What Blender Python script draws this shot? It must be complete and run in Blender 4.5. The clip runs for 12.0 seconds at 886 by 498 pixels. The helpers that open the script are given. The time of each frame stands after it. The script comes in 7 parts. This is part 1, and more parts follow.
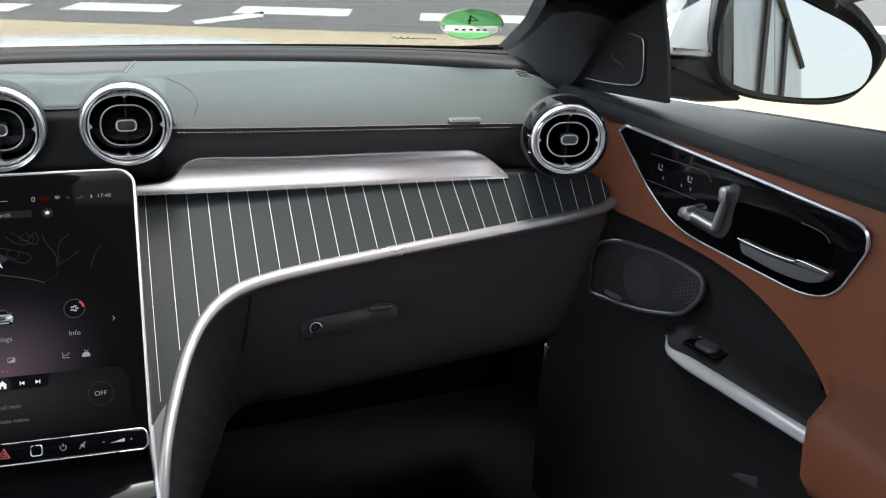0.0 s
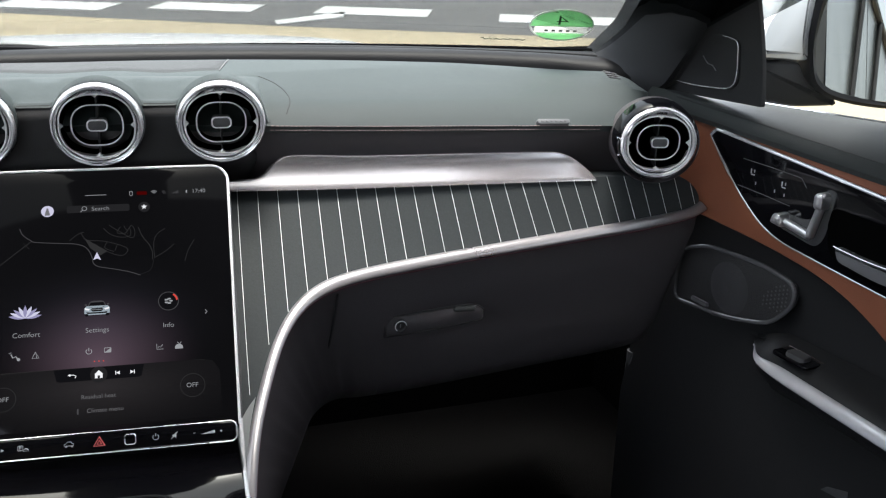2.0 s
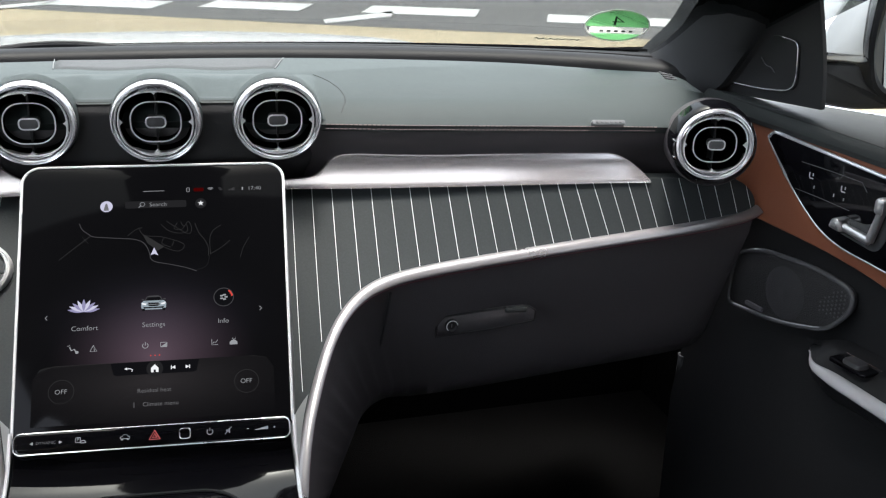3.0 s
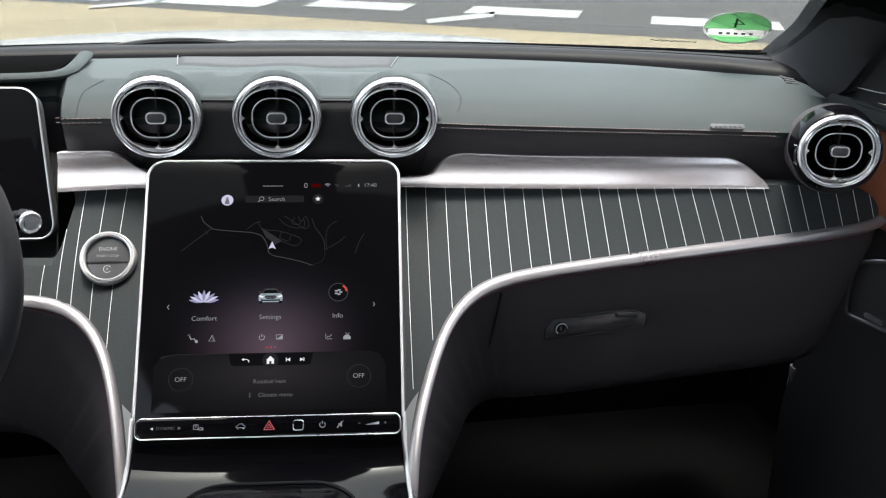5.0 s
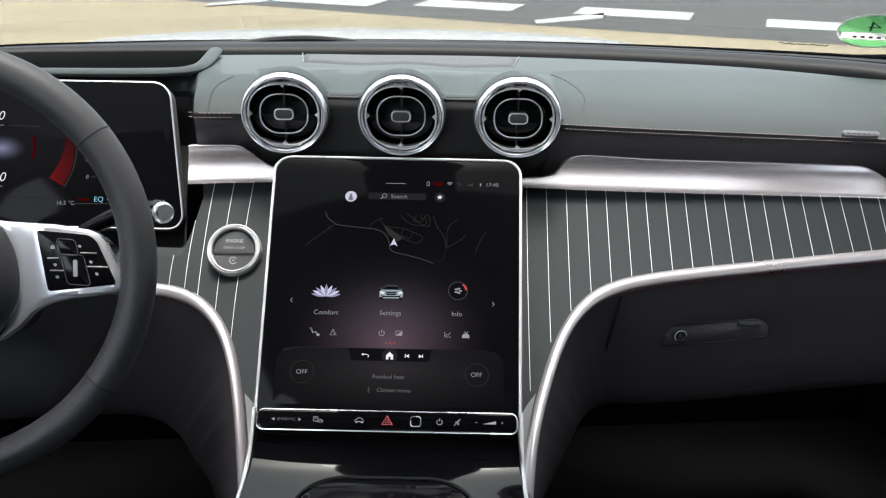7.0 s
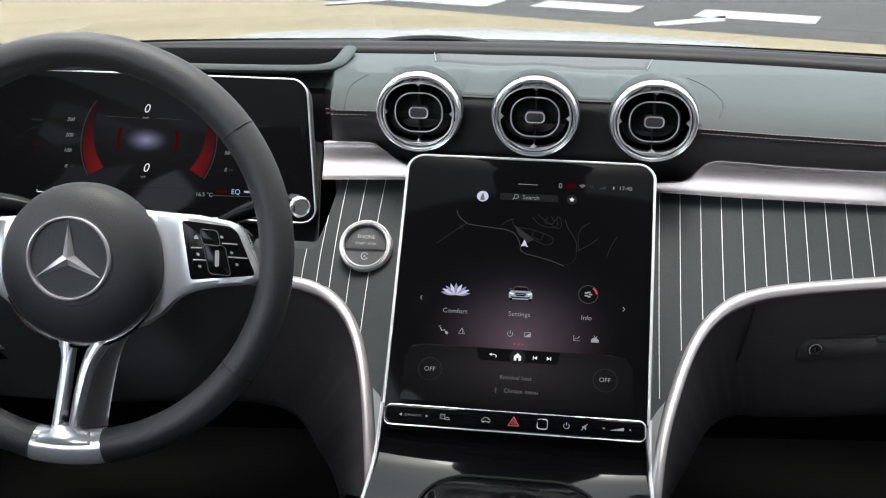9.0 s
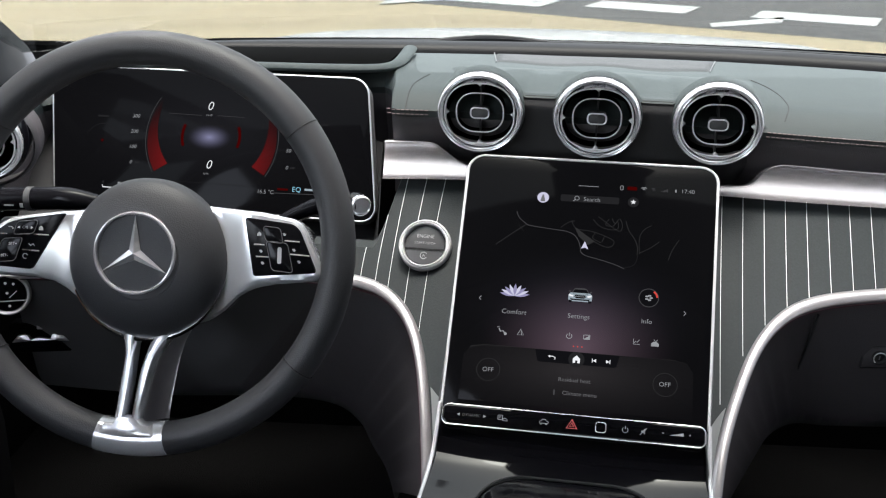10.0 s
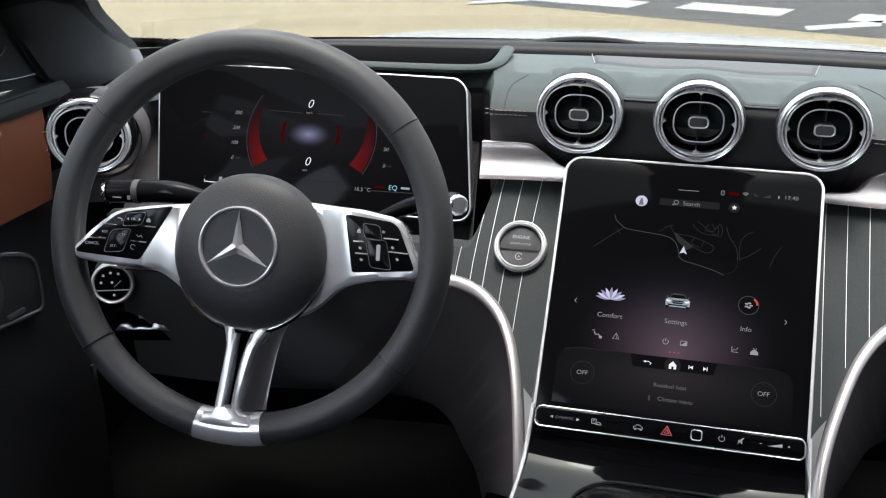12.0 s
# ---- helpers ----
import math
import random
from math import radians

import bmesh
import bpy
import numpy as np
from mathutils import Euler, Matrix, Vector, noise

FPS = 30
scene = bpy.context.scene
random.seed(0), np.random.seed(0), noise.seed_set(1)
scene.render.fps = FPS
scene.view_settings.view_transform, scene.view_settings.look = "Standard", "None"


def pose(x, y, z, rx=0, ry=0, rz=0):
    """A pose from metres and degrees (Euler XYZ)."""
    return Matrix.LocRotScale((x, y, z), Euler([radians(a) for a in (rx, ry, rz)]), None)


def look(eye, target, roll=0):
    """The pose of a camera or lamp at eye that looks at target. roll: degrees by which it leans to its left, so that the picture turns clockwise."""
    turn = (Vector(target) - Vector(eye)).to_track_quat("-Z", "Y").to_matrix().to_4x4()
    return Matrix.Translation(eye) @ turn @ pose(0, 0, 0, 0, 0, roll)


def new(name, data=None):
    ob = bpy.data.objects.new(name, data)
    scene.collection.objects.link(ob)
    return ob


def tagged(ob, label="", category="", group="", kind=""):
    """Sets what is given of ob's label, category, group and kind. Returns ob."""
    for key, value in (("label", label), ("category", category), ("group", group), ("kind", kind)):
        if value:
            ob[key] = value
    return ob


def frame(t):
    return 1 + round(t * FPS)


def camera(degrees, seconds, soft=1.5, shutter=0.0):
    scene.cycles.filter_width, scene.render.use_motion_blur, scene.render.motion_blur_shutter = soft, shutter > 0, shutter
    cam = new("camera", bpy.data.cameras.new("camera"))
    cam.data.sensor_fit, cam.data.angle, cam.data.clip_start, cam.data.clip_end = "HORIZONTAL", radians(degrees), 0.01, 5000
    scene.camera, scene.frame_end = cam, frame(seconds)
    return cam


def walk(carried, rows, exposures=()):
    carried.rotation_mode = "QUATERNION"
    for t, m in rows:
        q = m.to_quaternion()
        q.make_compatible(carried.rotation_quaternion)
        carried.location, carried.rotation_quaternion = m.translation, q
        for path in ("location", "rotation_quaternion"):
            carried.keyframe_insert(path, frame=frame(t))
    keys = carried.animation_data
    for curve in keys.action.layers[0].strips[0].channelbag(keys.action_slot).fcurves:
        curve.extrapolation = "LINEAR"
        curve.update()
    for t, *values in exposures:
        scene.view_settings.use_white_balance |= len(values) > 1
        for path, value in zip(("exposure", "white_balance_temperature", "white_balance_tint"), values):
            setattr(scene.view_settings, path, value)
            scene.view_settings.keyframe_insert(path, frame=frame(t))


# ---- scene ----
# ---------------------------------------------------------------- camera
cam = camera(46.37, 12.0, soft=1.2)
PATH = [
    (0, (0.0104, -0.1434, 1.0990), (0.7709, 1.5838, 0.4369), 1.66),
    (0.5, (0.0070, -0.1414, 1.0984), (0.7460, 1.5951, 0.4362), 1.64),
    (1, (0.0038, -0.1400, 1.0982), (0.7093, 1.6102, 0.4356), 1.60),
    (1.5, (-0.0003, -0.1376, 1.0975), (0.6688, 1.6268, 0.4348), 1.57),
    (2, (-0.0030, -0.1365, 1.0978), (0.6273, 1.6417, 0.4338), 1.51),
    (2.5, (-0.0085, -0.1335, 1.0972), (0.5767, 1.6597, 0.4322), 1.50),
    (3, (-0.0117, -0.1316, 1.0969), (0.5389, 1.6720, 0.4306), 1.49),
    (5, (-0.0301, -0.1257, 1.0957), (0.3461, 1.7211, 0.4264), 1.30),
    (5.5, (-0.0359, -0.1238, 1.0956), (0.2952, 1.7312, 0.4252), 1.29),
    (6, (-0.0399, -0.1233, 1.0955), (0.2478, 1.7387, 0.4243), 1.22),
    (6.5, (-0.0455, -0.1219, 1.0949), (0.1907, 1.7470, 0.4231), 1.16),
    (7, (-0.0500, -0.1212, 1.0947), (0.1370, 1.7530, 0.4220), 1.11),
    (9, (-0.0728, -0.1197, 1.0942), (-0.0909, 1.7628, 0.4189), 0.95),
    (9.5, (-0.0786, -0.1196, 1.0943), (-0.1445, 1.7615, 0.4180), 0.92),
    (10, (-0.0834, -0.1201, 1.0947), (-0.1950, 1.7583, 0.4172), 0.91),
    (10.5, (-0.0892, -0.1215, 1.0950), (-0.2503, 1.7532, 0.4169), 0.87),
    (11, (-0.0937, -0.1220, 1.0948), (-0.3002, 1.7480, 0.4163), 0.85),
    (11.5, (-0.0984, -0.1229, 1.0951), (-0.3400, 1.7426, 0.4158), 0.85),
    (12, (-0.0982, -0.1234, 1.0950), (-0.3638, 1.7389, 0.4159), 0.75),
]
walk(cam, [(t, look(eye, target, roll)) for t, eye, target, roll in PATH])

# ---------------------------------------------------------------- light
SUN_UP, SUN_TURN = radians(84), radians(5)
world = bpy.data.worlds.new("overcast_sky")
scene.world = world
world.use_nodes = True
wn = world.node_tree
sky = wn.nodes.new("ShaderNodeTexSky")
sky.sky_type = "NISHITA"
sky.sun_disc = False
sky.sun_elevation, sky.sun_rotation = SUN_UP, SUN_TURN
sky.air_density, sky.dust_density = 1.0, 4.0
hsv = wn.nodes.new("ShaderNodeHueSaturation")
hsv.inputs["Saturation"].default_value = 0.42
wn.links.new(sky.outputs["Color"], hsv.inputs["Color"])
wn.links.new(hsv.outputs["Color"], wn.nodes["Background"].inputs["Color"])
wn.nodes["Background"].inputs["Strength"].default_value = 0.48
sun = new("sun", bpy.data.lights.new("sun", "SUN"))
sun.data.energy, sun.data.angle, sun.data.color = 0.5, radians(14), (1.0, 0.97, 0.93)
sun.matrix_world = look((math.sin(SUN_TURN) * 20, math.cos(SUN_TURN) * 20, 20 * math.tan(SUN_UP)), (0, 0, 0))
scene.view_settings.exposure = 2.06

# ---------------------------------------------------------------- small tools


def mat(name, colour, rough=0.5, metal=0.0, grain=0.0, grain_size=400.0, stain=0.0, spec=0.5, coat=0.0, bump=0.0, bump_size=900.0, glow=None, power=0.0):
    """A node material with colour varied at two scales and a fine relief."""
    m = bpy.data.materials.new(name)
    m.use_nodes = True
    nt = m.node_tree
    b = nt.nodes["Principled BSDF"]
    b.inputs["Base Color"].default_value = (*colour, 1)
    b.inputs["Roughness"].default_value = rough
    b.inputs["Metallic"].default_value = metal
    b.inputs["Specular IOR Level"].default_value = spec
    b.inputs["Coat Weight"].default_value = coat
    b.inputs["Coat Roughness"].default_value = 0.03
    if glow:
        b.inputs["Emission Color"].default_value = (*glow, 1)
        b.inputs["Emission Strength"].default_value = power
    tex = nt.nodes.new("ShaderNodeTexCoord")
    if grain or stain:
        fine, wide = nt.nodes.new("ShaderNodeTexNoise"), nt.nodes.new("ShaderNodeTexNoise")
        fine.inputs["Scale"].default_value, wide.inputs["Scale"].default_value = grain_size, 7.0
        fine.inputs["Detail"].default_value, wide.inputs["Detail"].default_value = 3, 5
        add = nt.nodes.new("ShaderNodeMath")
        add.operation = "MULTIPLY_ADD"
        add.inputs[1].default_value = grain
        sub = nt.nodes.new("ShaderNodeMath")
        sub.operation = "MULTIPLY_ADD"
        sub.inputs[1].default_value = stain
        sub.inputs[2].default_value = 1.0 - 0.5 * (grain + stain)
        mul = nt.nodes.new("ShaderNodeMix")
        mul.data_type, mul.blend_type = "RGBA", "MULTIPLY"
        mul.inputs["Factor"].default_value = 1.0
        mul.inputs["A"].default_value = (*colour, 1)
        for n in (fine, wide):
            nt.links.new(tex.outputs["Object"], n.inputs["Vector"])
        nt.links.new(wide.outputs["Fac"], sub.inputs[0])
        nt.links.new(fine.outputs["Fac"], add.inputs[0])
        nt.links.new(sub.outputs[0], add.inputs[2])
        nt.links.new(add.outputs[0], mul.inputs["B"])
        nt.links.new(mul.outputs["Result"], b.inputs["Base Color"])
        ro = nt.nodes.new("ShaderNodeMath")
        ro.operation = "MULTIPLY_ADD"
        ro.inputs[1].default_value, ro.inputs[2].default_value = 0.18, rough - 0.09
        nt.links.new(wide.outputs["Fac"], ro.inputs[0])
        nt.links.new(ro.outputs[0], b.inputs["Roughness"])
    if bump:
        v = nt.nodes.new("ShaderNodeTexVoronoi")
        v.inputs["Scale"].default_value = bump_size
        bp = nt.nodes.new("ShaderNodeBump")
        bp.inputs["Strength"].default_value, bp.inputs["Distance"].default_value = bump, 0.0006
        nt.links.new(tex.outputs["Object"], v.inputs["Vector"])
        nt.links.new(v.outputs["Distance"], bp.inputs["Height"])
        nt.links.new(bp.outputs["Normal"], b.inputs["Normal"])
    return m


def brushed(name, colour, rough, stretch):
    """Satin metal with fine lines along one axis."""
    m = mat(name, colour, rough, 1.0)
    nt = m.node_tree
    b = nt.nodes["Principled BSDF"]
    tex, mp, n = nt.nodes.new("ShaderNodeTexCoord"), nt.nodes.new("ShaderNodeMapping"), nt.nodes.new("ShaderNodeTexNoise")
    mp.inputs["Scale"].default_value = stretch
    n.inputs["Scale"].default_value, n.inputs["Detail"].default_value = 1.0, 4
    r = nt.nodes.new("ShaderNodeMapRange")
    r.inputs["To Min"].default_value, r.inputs["To Max"].default_value = rough - 0.02, rough + 0.04
    nt.links.new(tex.outputs["Object"], mp.inputs["Vector"])
    nt.links.new(mp.outputs["Vector"], n.inputs["Vector"])
    nt.links.new(n.outputs["Fac"], r.inputs["Value"])
    nt.links.new(r.outputs["Result"], b.inputs["Roughness"])
    return m


def glass(name, colour, rough=0.0, gloss=0.35, power=5.0):
    """Thin clear glass: it lets light straight through, and its gloss grows with the angle."""
    m = bpy.data.materials.new(name)
    m.use_nodes = True
    nt = m.node_tree
    nt.nodes.remove(nt.nodes["Principled BSDF"])
    t, g, f, x = (nt.nodes.new("ShaderNode" + k) for k in ("BsdfTransparent", "BsdfGlossy", "LayerWeight", "MixShader"))
    up, lift = nt.nodes.new("ShaderNodeMath"), nt.nodes.new("ShaderNodeMath")
    up.operation, lift.operation = "POWER", "MULTIPLY_ADD"
    up.inputs[1].default_value, lift.inputs[1].default_value, lift.inputs[2].default_value = power, gloss, 0.02
    t.inputs["Color"].default_value = (*colour, 1)
    g.inputs["Roughness"].default_value = rough
    f.inputs["Blend"].default_value = 0.5
    nt.links.new(f.outputs["Facing"], up.inputs[0])
    nt.links.new(up.outputs[0], lift.inputs[0])
    nt.links.new(lift.outputs[0], x.inputs[0])
    nt.links.new(t.outputs[0], x.inputs[1])
    nt.links.new(g.outputs[0], x.inputs[2])
    nt.links.new(x.outputs[0], nt.nodes["Material Output"].inputs["Surface"])
    return m


def film(name, colour):
    """Thin coloured film that glows with the light behind it."""
    m = mat(name, colour, 0.5, grain=0.1, grain_size=200)
    nt = m.node_tree
    b, o = nt.nodes["Principled BSDF"], nt.nodes["Material Output"]
    t, x = nt.nodes.new("ShaderNodeBsdfTranslucent"), nt.nodes.new("ShaderNodeMixShader")
    t.inputs["Color"].default_value = (*colour, 1)
    x.inputs[0].default_value = 0.6
    nt.links.new(b.outputs[0], x.inputs[1])
    nt.links.new(t.outputs[0], x.inputs[2])
    nt.links.new(x.outputs[0], o.inputs["Surface"])
    return m


LEATHER = mat("black_leather", (0.044, 0.055, 0.055), 0.52, spec=0.25, grain=0.25, grain_size=900, stain=0.12, bump=0.35, bump_size=1100)
LEATHER_LOW = mat("dark_leather", (0.049, 0.045, 0.048), 0.5, grain=0.25, grain_size=900, stain=0.15, bump=0.35, bump_size=1100)
LEATHER_SILL = mat("sill_leather", (0.037, 0.041, 0.041), 0.62, spec=0.22, grain=0.25, grain_size=900, stain=0.12, bump=0.35, bump_size=1100)
RIM_LEATHER = mat("smooth_leather", (0.031, 0.032, 0.035), 0.5, grain=0.2, grain_size=700, stain=0.1, bump=0.25, bump_size=900)
BROWN = mat("brown_leather", (0.235, 0.080, 0.042), 0.5, grain=0.2, grain_size=800, stain=0.15, bump=0.35, bump_size=1000)
PLASTIC = mat("black_plastic", (0.058, 0.058, 0.060), 0.5, grain=0.25, grain_size=1200, stain=0.1, bump=0.2, bump_size=1500)
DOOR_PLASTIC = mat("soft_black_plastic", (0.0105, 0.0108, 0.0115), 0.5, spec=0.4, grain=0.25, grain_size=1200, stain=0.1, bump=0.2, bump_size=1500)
PLASTIC_DARK = mat("deep_black_plastic", (0.012, 0.012, 0.013), 0.6, grain=0.2, grain_size=900)
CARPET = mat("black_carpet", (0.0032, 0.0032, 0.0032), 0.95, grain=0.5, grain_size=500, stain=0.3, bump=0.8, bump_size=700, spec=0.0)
GLOSS = mat("piano_black", (0.002, 0.002, 0.0025), 0.05, spec=0.4, grain=0.1, grain_size=60)
CHROME = mat("chrome", (0.82, 0.82, 0.84), 0.12, 1.0, grain=0.05, grain_size=50)
SATIN = mat("satin_chrome", (0.74, 0.73, 0.74), 0.28, 0.95, grain=0.04, grain_size=60, stain=0.04)
BRIGHT = mat("bright_polished_metal", (0.84, 0.84, 0.86), 0.15, 0.72, grain=0.04, grain_size=80)
RUBBER = mat("black_rubber", (0.010, 0.010, 0.011), 0.95, spec=0.02, grain=0.3, grain_size=600, stain=0.2)
COWL = mat("satin_black_apron", (0.0045, 0.0045, 0.005), 0.45, spec=0.2, grain=0.25, grain_size=700, stain=0.1, bump=0.15, bump_size=1300)
MOULD = mat("satin_moulding", (0.39, 0.375, 0.385), 0.29, 0.83, grain=0.04, grain_size=80, stain=0.03)
SILVER_PAINT = mat("bright_silver_paint", (0.80, 0.80, 0.81), 0.24, 0.35, grain=0.04, grain_size=80)
KEY_BLACK = mat("satin_black_keys", (0.005, 0.005, 0.006), 0.14, spec=0.14)
JOINT = mat("grey_satin_plastic", (0.23, 0.24, 0.24), 0.35, 0.3, grain=0.05, grain_size=200)
START_GREY = mat("grey_satin_button", (0.10, 0.103, 0.106), 0.3, 0.3, grain=0.06, grain_size=300)
STRIP = brushed("brushed_aluminium", (0.74, 0.69, 0.695), 0.22, (6, 900, 900))
STRIP.node_tree.nodes["Principled BSDF"].inputs["Metallic"].default_value = 0.9
VENEER = mat("dark_open_pore_wood", (0.034, 0.0390, 0.0400), 0.58, spec=0.18, grain=0.4, grain_size=520, stain=0.15, bump=0.25, bump_size=700)
INLAY = mat("metal_inlay", (0.92, 0.93, 0.93), 0.45, 0.1, grain=0.05, grain_size=200)
GREY_PAD = mat("grey_rubber", (0.10, 0.10, 0.105), 0.45, grain=0.1, grain_size=500)
GRILLE_CLOTH = mat("speaker_cloth", (0.040, 0.044, 0.046), 0.6, grain=0.4, grain_size=1500, bump=0.5, bump_size=1600)
AMBIENT = mat("rose_light", (0.05, 0.01, 0.02), 0.5, glow=(0.9, 0.16, 0.24), power=0.007)
THREAD = mat("rose_thread", (0.24, 0.18, 0.18), 0.8, grain=0.2, grain_size=900)
WHITE_PAINT = mat("white_car_paint", (0.76, 0.77, 0.78), 0.25, coat=0.6, grain=0.03, grain_size=30, stain=0.05)
CLEAR = glass("tinted_glass", (0.42, 0.432, 0.422), gloss=0.16)
SIDE_GLASS = glass("side_window_glass", (0.30, 0.315, 0.305), gloss=0.25, power=4)
# opaque grey-green: the sky's reflection in the flank windows, put into the colour
REAR_GLASS = mat("opaque_reflecting_pane", (0.075, 0.085, 0.078), 0.16, spec=0.3, grain=0.05, grain_size=20, stain=0.1)
PILLAR = mat("dark_pillar_cloth", (0.048, 0.050, 0.053), 0.8, spec=0.25, grain=0.3, grain_size=900, stain=0.1, bump=0.3, bump_size=1300)
TRIM_DARK = mat("dark_trim_plastic", (0.019, 0.019, 0.020), 0.62, spec=0.22, grain=0.25, grain_size=1200, stain=0.1, bump=0.2, bump_size=1500)
MIRROR = mat("mirror_glass", (0.42, 0.42, 0.40), 0.01, 1.0)
VANE = mat("dull_black_vane", (0.010, 0.010, 0.011), 0.5, grain=0.2, grain_size=900)
OUTER_BLACK = mat("weathered_black_plastic", (0.0045, 0.0045, 0.005), 0.55, spec=0.15, grain=0.3, grain_size=900, stain=0.2)
PULL = mat("dark_satin_metal", (0.17, 0.17, 0.175), 0.34, 0.35, grain=0.05, grain_size=90)
# near-black: the shade inside bowls, slots and recesses is put into the colour
HOLLOW = mat("hollow_shade_black", (0.0015, 0.0015, 0.0015), 0.9, spec=0.02, grain=0.2, grain_size=900)
LINING = mat("black_headliner", (0.05, 0.05, 0.05), 0.9, grain=0.2, grain_size=600, stain=0.1)


def mesh(name, verts, faces, material, parent=None, label="", smooth=True, m=None, sharp=38):
    """Links a mesh as one object, under a thing or a part if one is given."""
    me = bpy.data.meshes.new(name)
    me.from_pydata([tuple(v) for v in verts], [], faces)
    me.validate()
    me.update()
    bm = bmesh.new()
    bm.from_mesh(me)
    bmesh.ops.recalc_face_normals(bm, faces=bm.faces)
    bm.to_mesh(me)
    bm.free()
    if smooth:
        me.shade_smooth()
        me.set_sharp_from_angle(angle=radians(sharp))
    me.materials.append(material)
    ob = new(name, me)
    if parent:
        ob.parent = parent
    if m is not None:
        ob.matrix_basis = m
    if label:
        ob["label"] = label
    return ob


def thing(name, label, category, m=None, group="", kind=""):
    ob = new(name)
    ob.empty_display_size = 0.02
    if m is not None:
        ob.matrix_basis = m
    return tagged(ob, label, category, group, kind)


def sheet(rows, closed=False, caps=False):
    """Faces over rows of points; closed joins each row's end to its start."""
    n, k = len(rows[0]), len(rows)
    verts = [p for r in rows for p in r]
    faces = []
    for i in range(k - 1):
        for j in range(n if closed else n - 1):
            a, b = i * n + j, i * n + (j + 1) % n
            faces.append((a, b, b + n, a + n))
    if caps:
        faces += [tuple(range(n)), tuple(range((k - 1) * n, k * n))]
    return verts, faces


def spline(ctrl, n=8, closed=False):
    """A smooth curve through the control points."""
    c = [Vector(p) for p in ctrl]
    k, out = len(c), []
    for i in range(k if closed else k - 1):
        a, b, d, e = (c[(i + o) % k] if closed else c[min(max(i + o, 0), k - 1)] for o in (-1, 0, 1, 2))
        for s in range(n):
            t = s / n
            out.append(0.5 * (2 * b + (d - a) * t + (2 * a - 5 * b + 4 * d - e) * t * t + (3 * b - a - 3 * d + e) * t ** 3))
    if not closed:
        out.append(c[-1])
    return out


def tube(path, r, seg=10, closed=False, up=(0, 0, 1), flat=1.0):
    """A round or flattened bar along a path; r may be one radius or one for each point."""
    k, rows = len(path), []
    for i, p in enumerate(path):
        a = path[(i - 1) % k] if closed or i else path[0]
        b = path[(i + 1) % k] if closed or i < k - 1 else path[-1]
        d = (Vector(b) - Vector(a)).normalized()
        s = d.cross(Vector(up))
        s = s.normalized() if s.length > 1e-4 else Vector((1, 0, 0))
        w = s.cross(d)
        q = r[i] if isinstance(r, (list, tuple)) else r
        rows.append([Vector(p) + s * (q * math.cos(2 * math.pi * j / seg)) + w * (q * flat * math.sin(2 * math.pi * j / seg)) for j in range(seg)])
    if closed:
        rows.append(rows[0])
    return sheet(rows, True, not closed)


def rrect(w, h, r, n=6, cx=0.0, cz=0.0):
    """Outline of a rounded rectangle, anticlockwise."""
    r = min(r, w / 2 - 1e-5, h / 2 - 1e-5)
    out = []
    for q, (sx, sz) in enumerate(((1, 1), (-1, 1), (-1, -1), (1, -1))):
        for i in range(n + 1):
            a = math.pi / 2 * (q + i / n)
            out.append((cx + sx * (w / 2 - r) + r * math.cos(a), cz + sz * (h / 2 - r) + r * math.sin(a)))
    return out


def disc(r, n=40, e=2.0, sx=1.0, sz=1.0):
    """Outline of a circle, squared a little where e is over 2."""
    out = []
    for i in range(n):
        a = 2 * math.pi * i / n
        c, s = math.cos(a), math.sin(a)
        out.append((r * sx * math.copysign(abs(c) ** (2 / e), c), r * sz * math.copysign(abs(s) ** (2 / e), s)))
    return out


def inset(outline, d):
    """The outline drawn in by d (out where d is negative)."""
    k, out = len(outline), []
    for i in range(k):
        a, b, c = (Vector(outline[(i + o) % k]) for o in (-1, 0, 1))
        t = (c - a)
        if t.length < 1e-9:
            t = Vector((1, 0))
        t.normalize()
        out.append((b.x - t.y * d, b.y + t.x * d))
    return out


def plate(outline, thick, bevel=0.001, y=0.0, dome=0.0):
    """A plate in the XZ plane whose face looks to -Y at depth y, with a softened rim."""
    o = outline if sum(a[0] * b[1] - b[0] * a[1] for a, b in zip(outline, outline[1:] + outline[:1])) > 0 else outline[::-1]
    i1, i2 = inset(o, bevel * 0.3), inset(o, bevel)
    rows = [[(p[0], y + thick, p[1]) for p in o], [(p[0], y + bevel, p[1]) for p in o], [(p[0], y + bevel * 0.3, p[1]) for p in i1], [(p[0], y - dome * 0.0, p[1]) for p in i2]]
    v, f = sheet(rows, True)
    n = len(o)
    f += [tuple(range(n)), tuple(range(3 * n, 4 * n))]
    return v, f


def rim_of(outline, r, y=0.0, seg=8, flat=1.0):
    """A bar that follows an outline in the XZ plane."""
    return tube([Vector((p[0], y, p[1])) for p in outline], r, seg, True, (0, 1, 0), flat)


def lathe(profile, n=56, e=2.0, caps=False):
    """A turned body about the Y axis from (radius, depth) pairs or (radius, depth, squareness)."""
    rows = []
    for p in profile:
        ee = p[2] if len(p) > 2 else e
        rows.append([(x, p[1], z) for x, z in disc(p[0], n, ee)])
    return sheet(rows, True, caps)


def join(*pieces):
    v, f = [], []
    for pv, pf in pieces:
        o = len(v)
        v += [tuple(p) for p in pv]
        f += [tuple(i + o for i in q) for q in pf]
    return v, f


def moved(piece, m):
    return [m @ Vector(p) for p in piece[0]], piece[1]


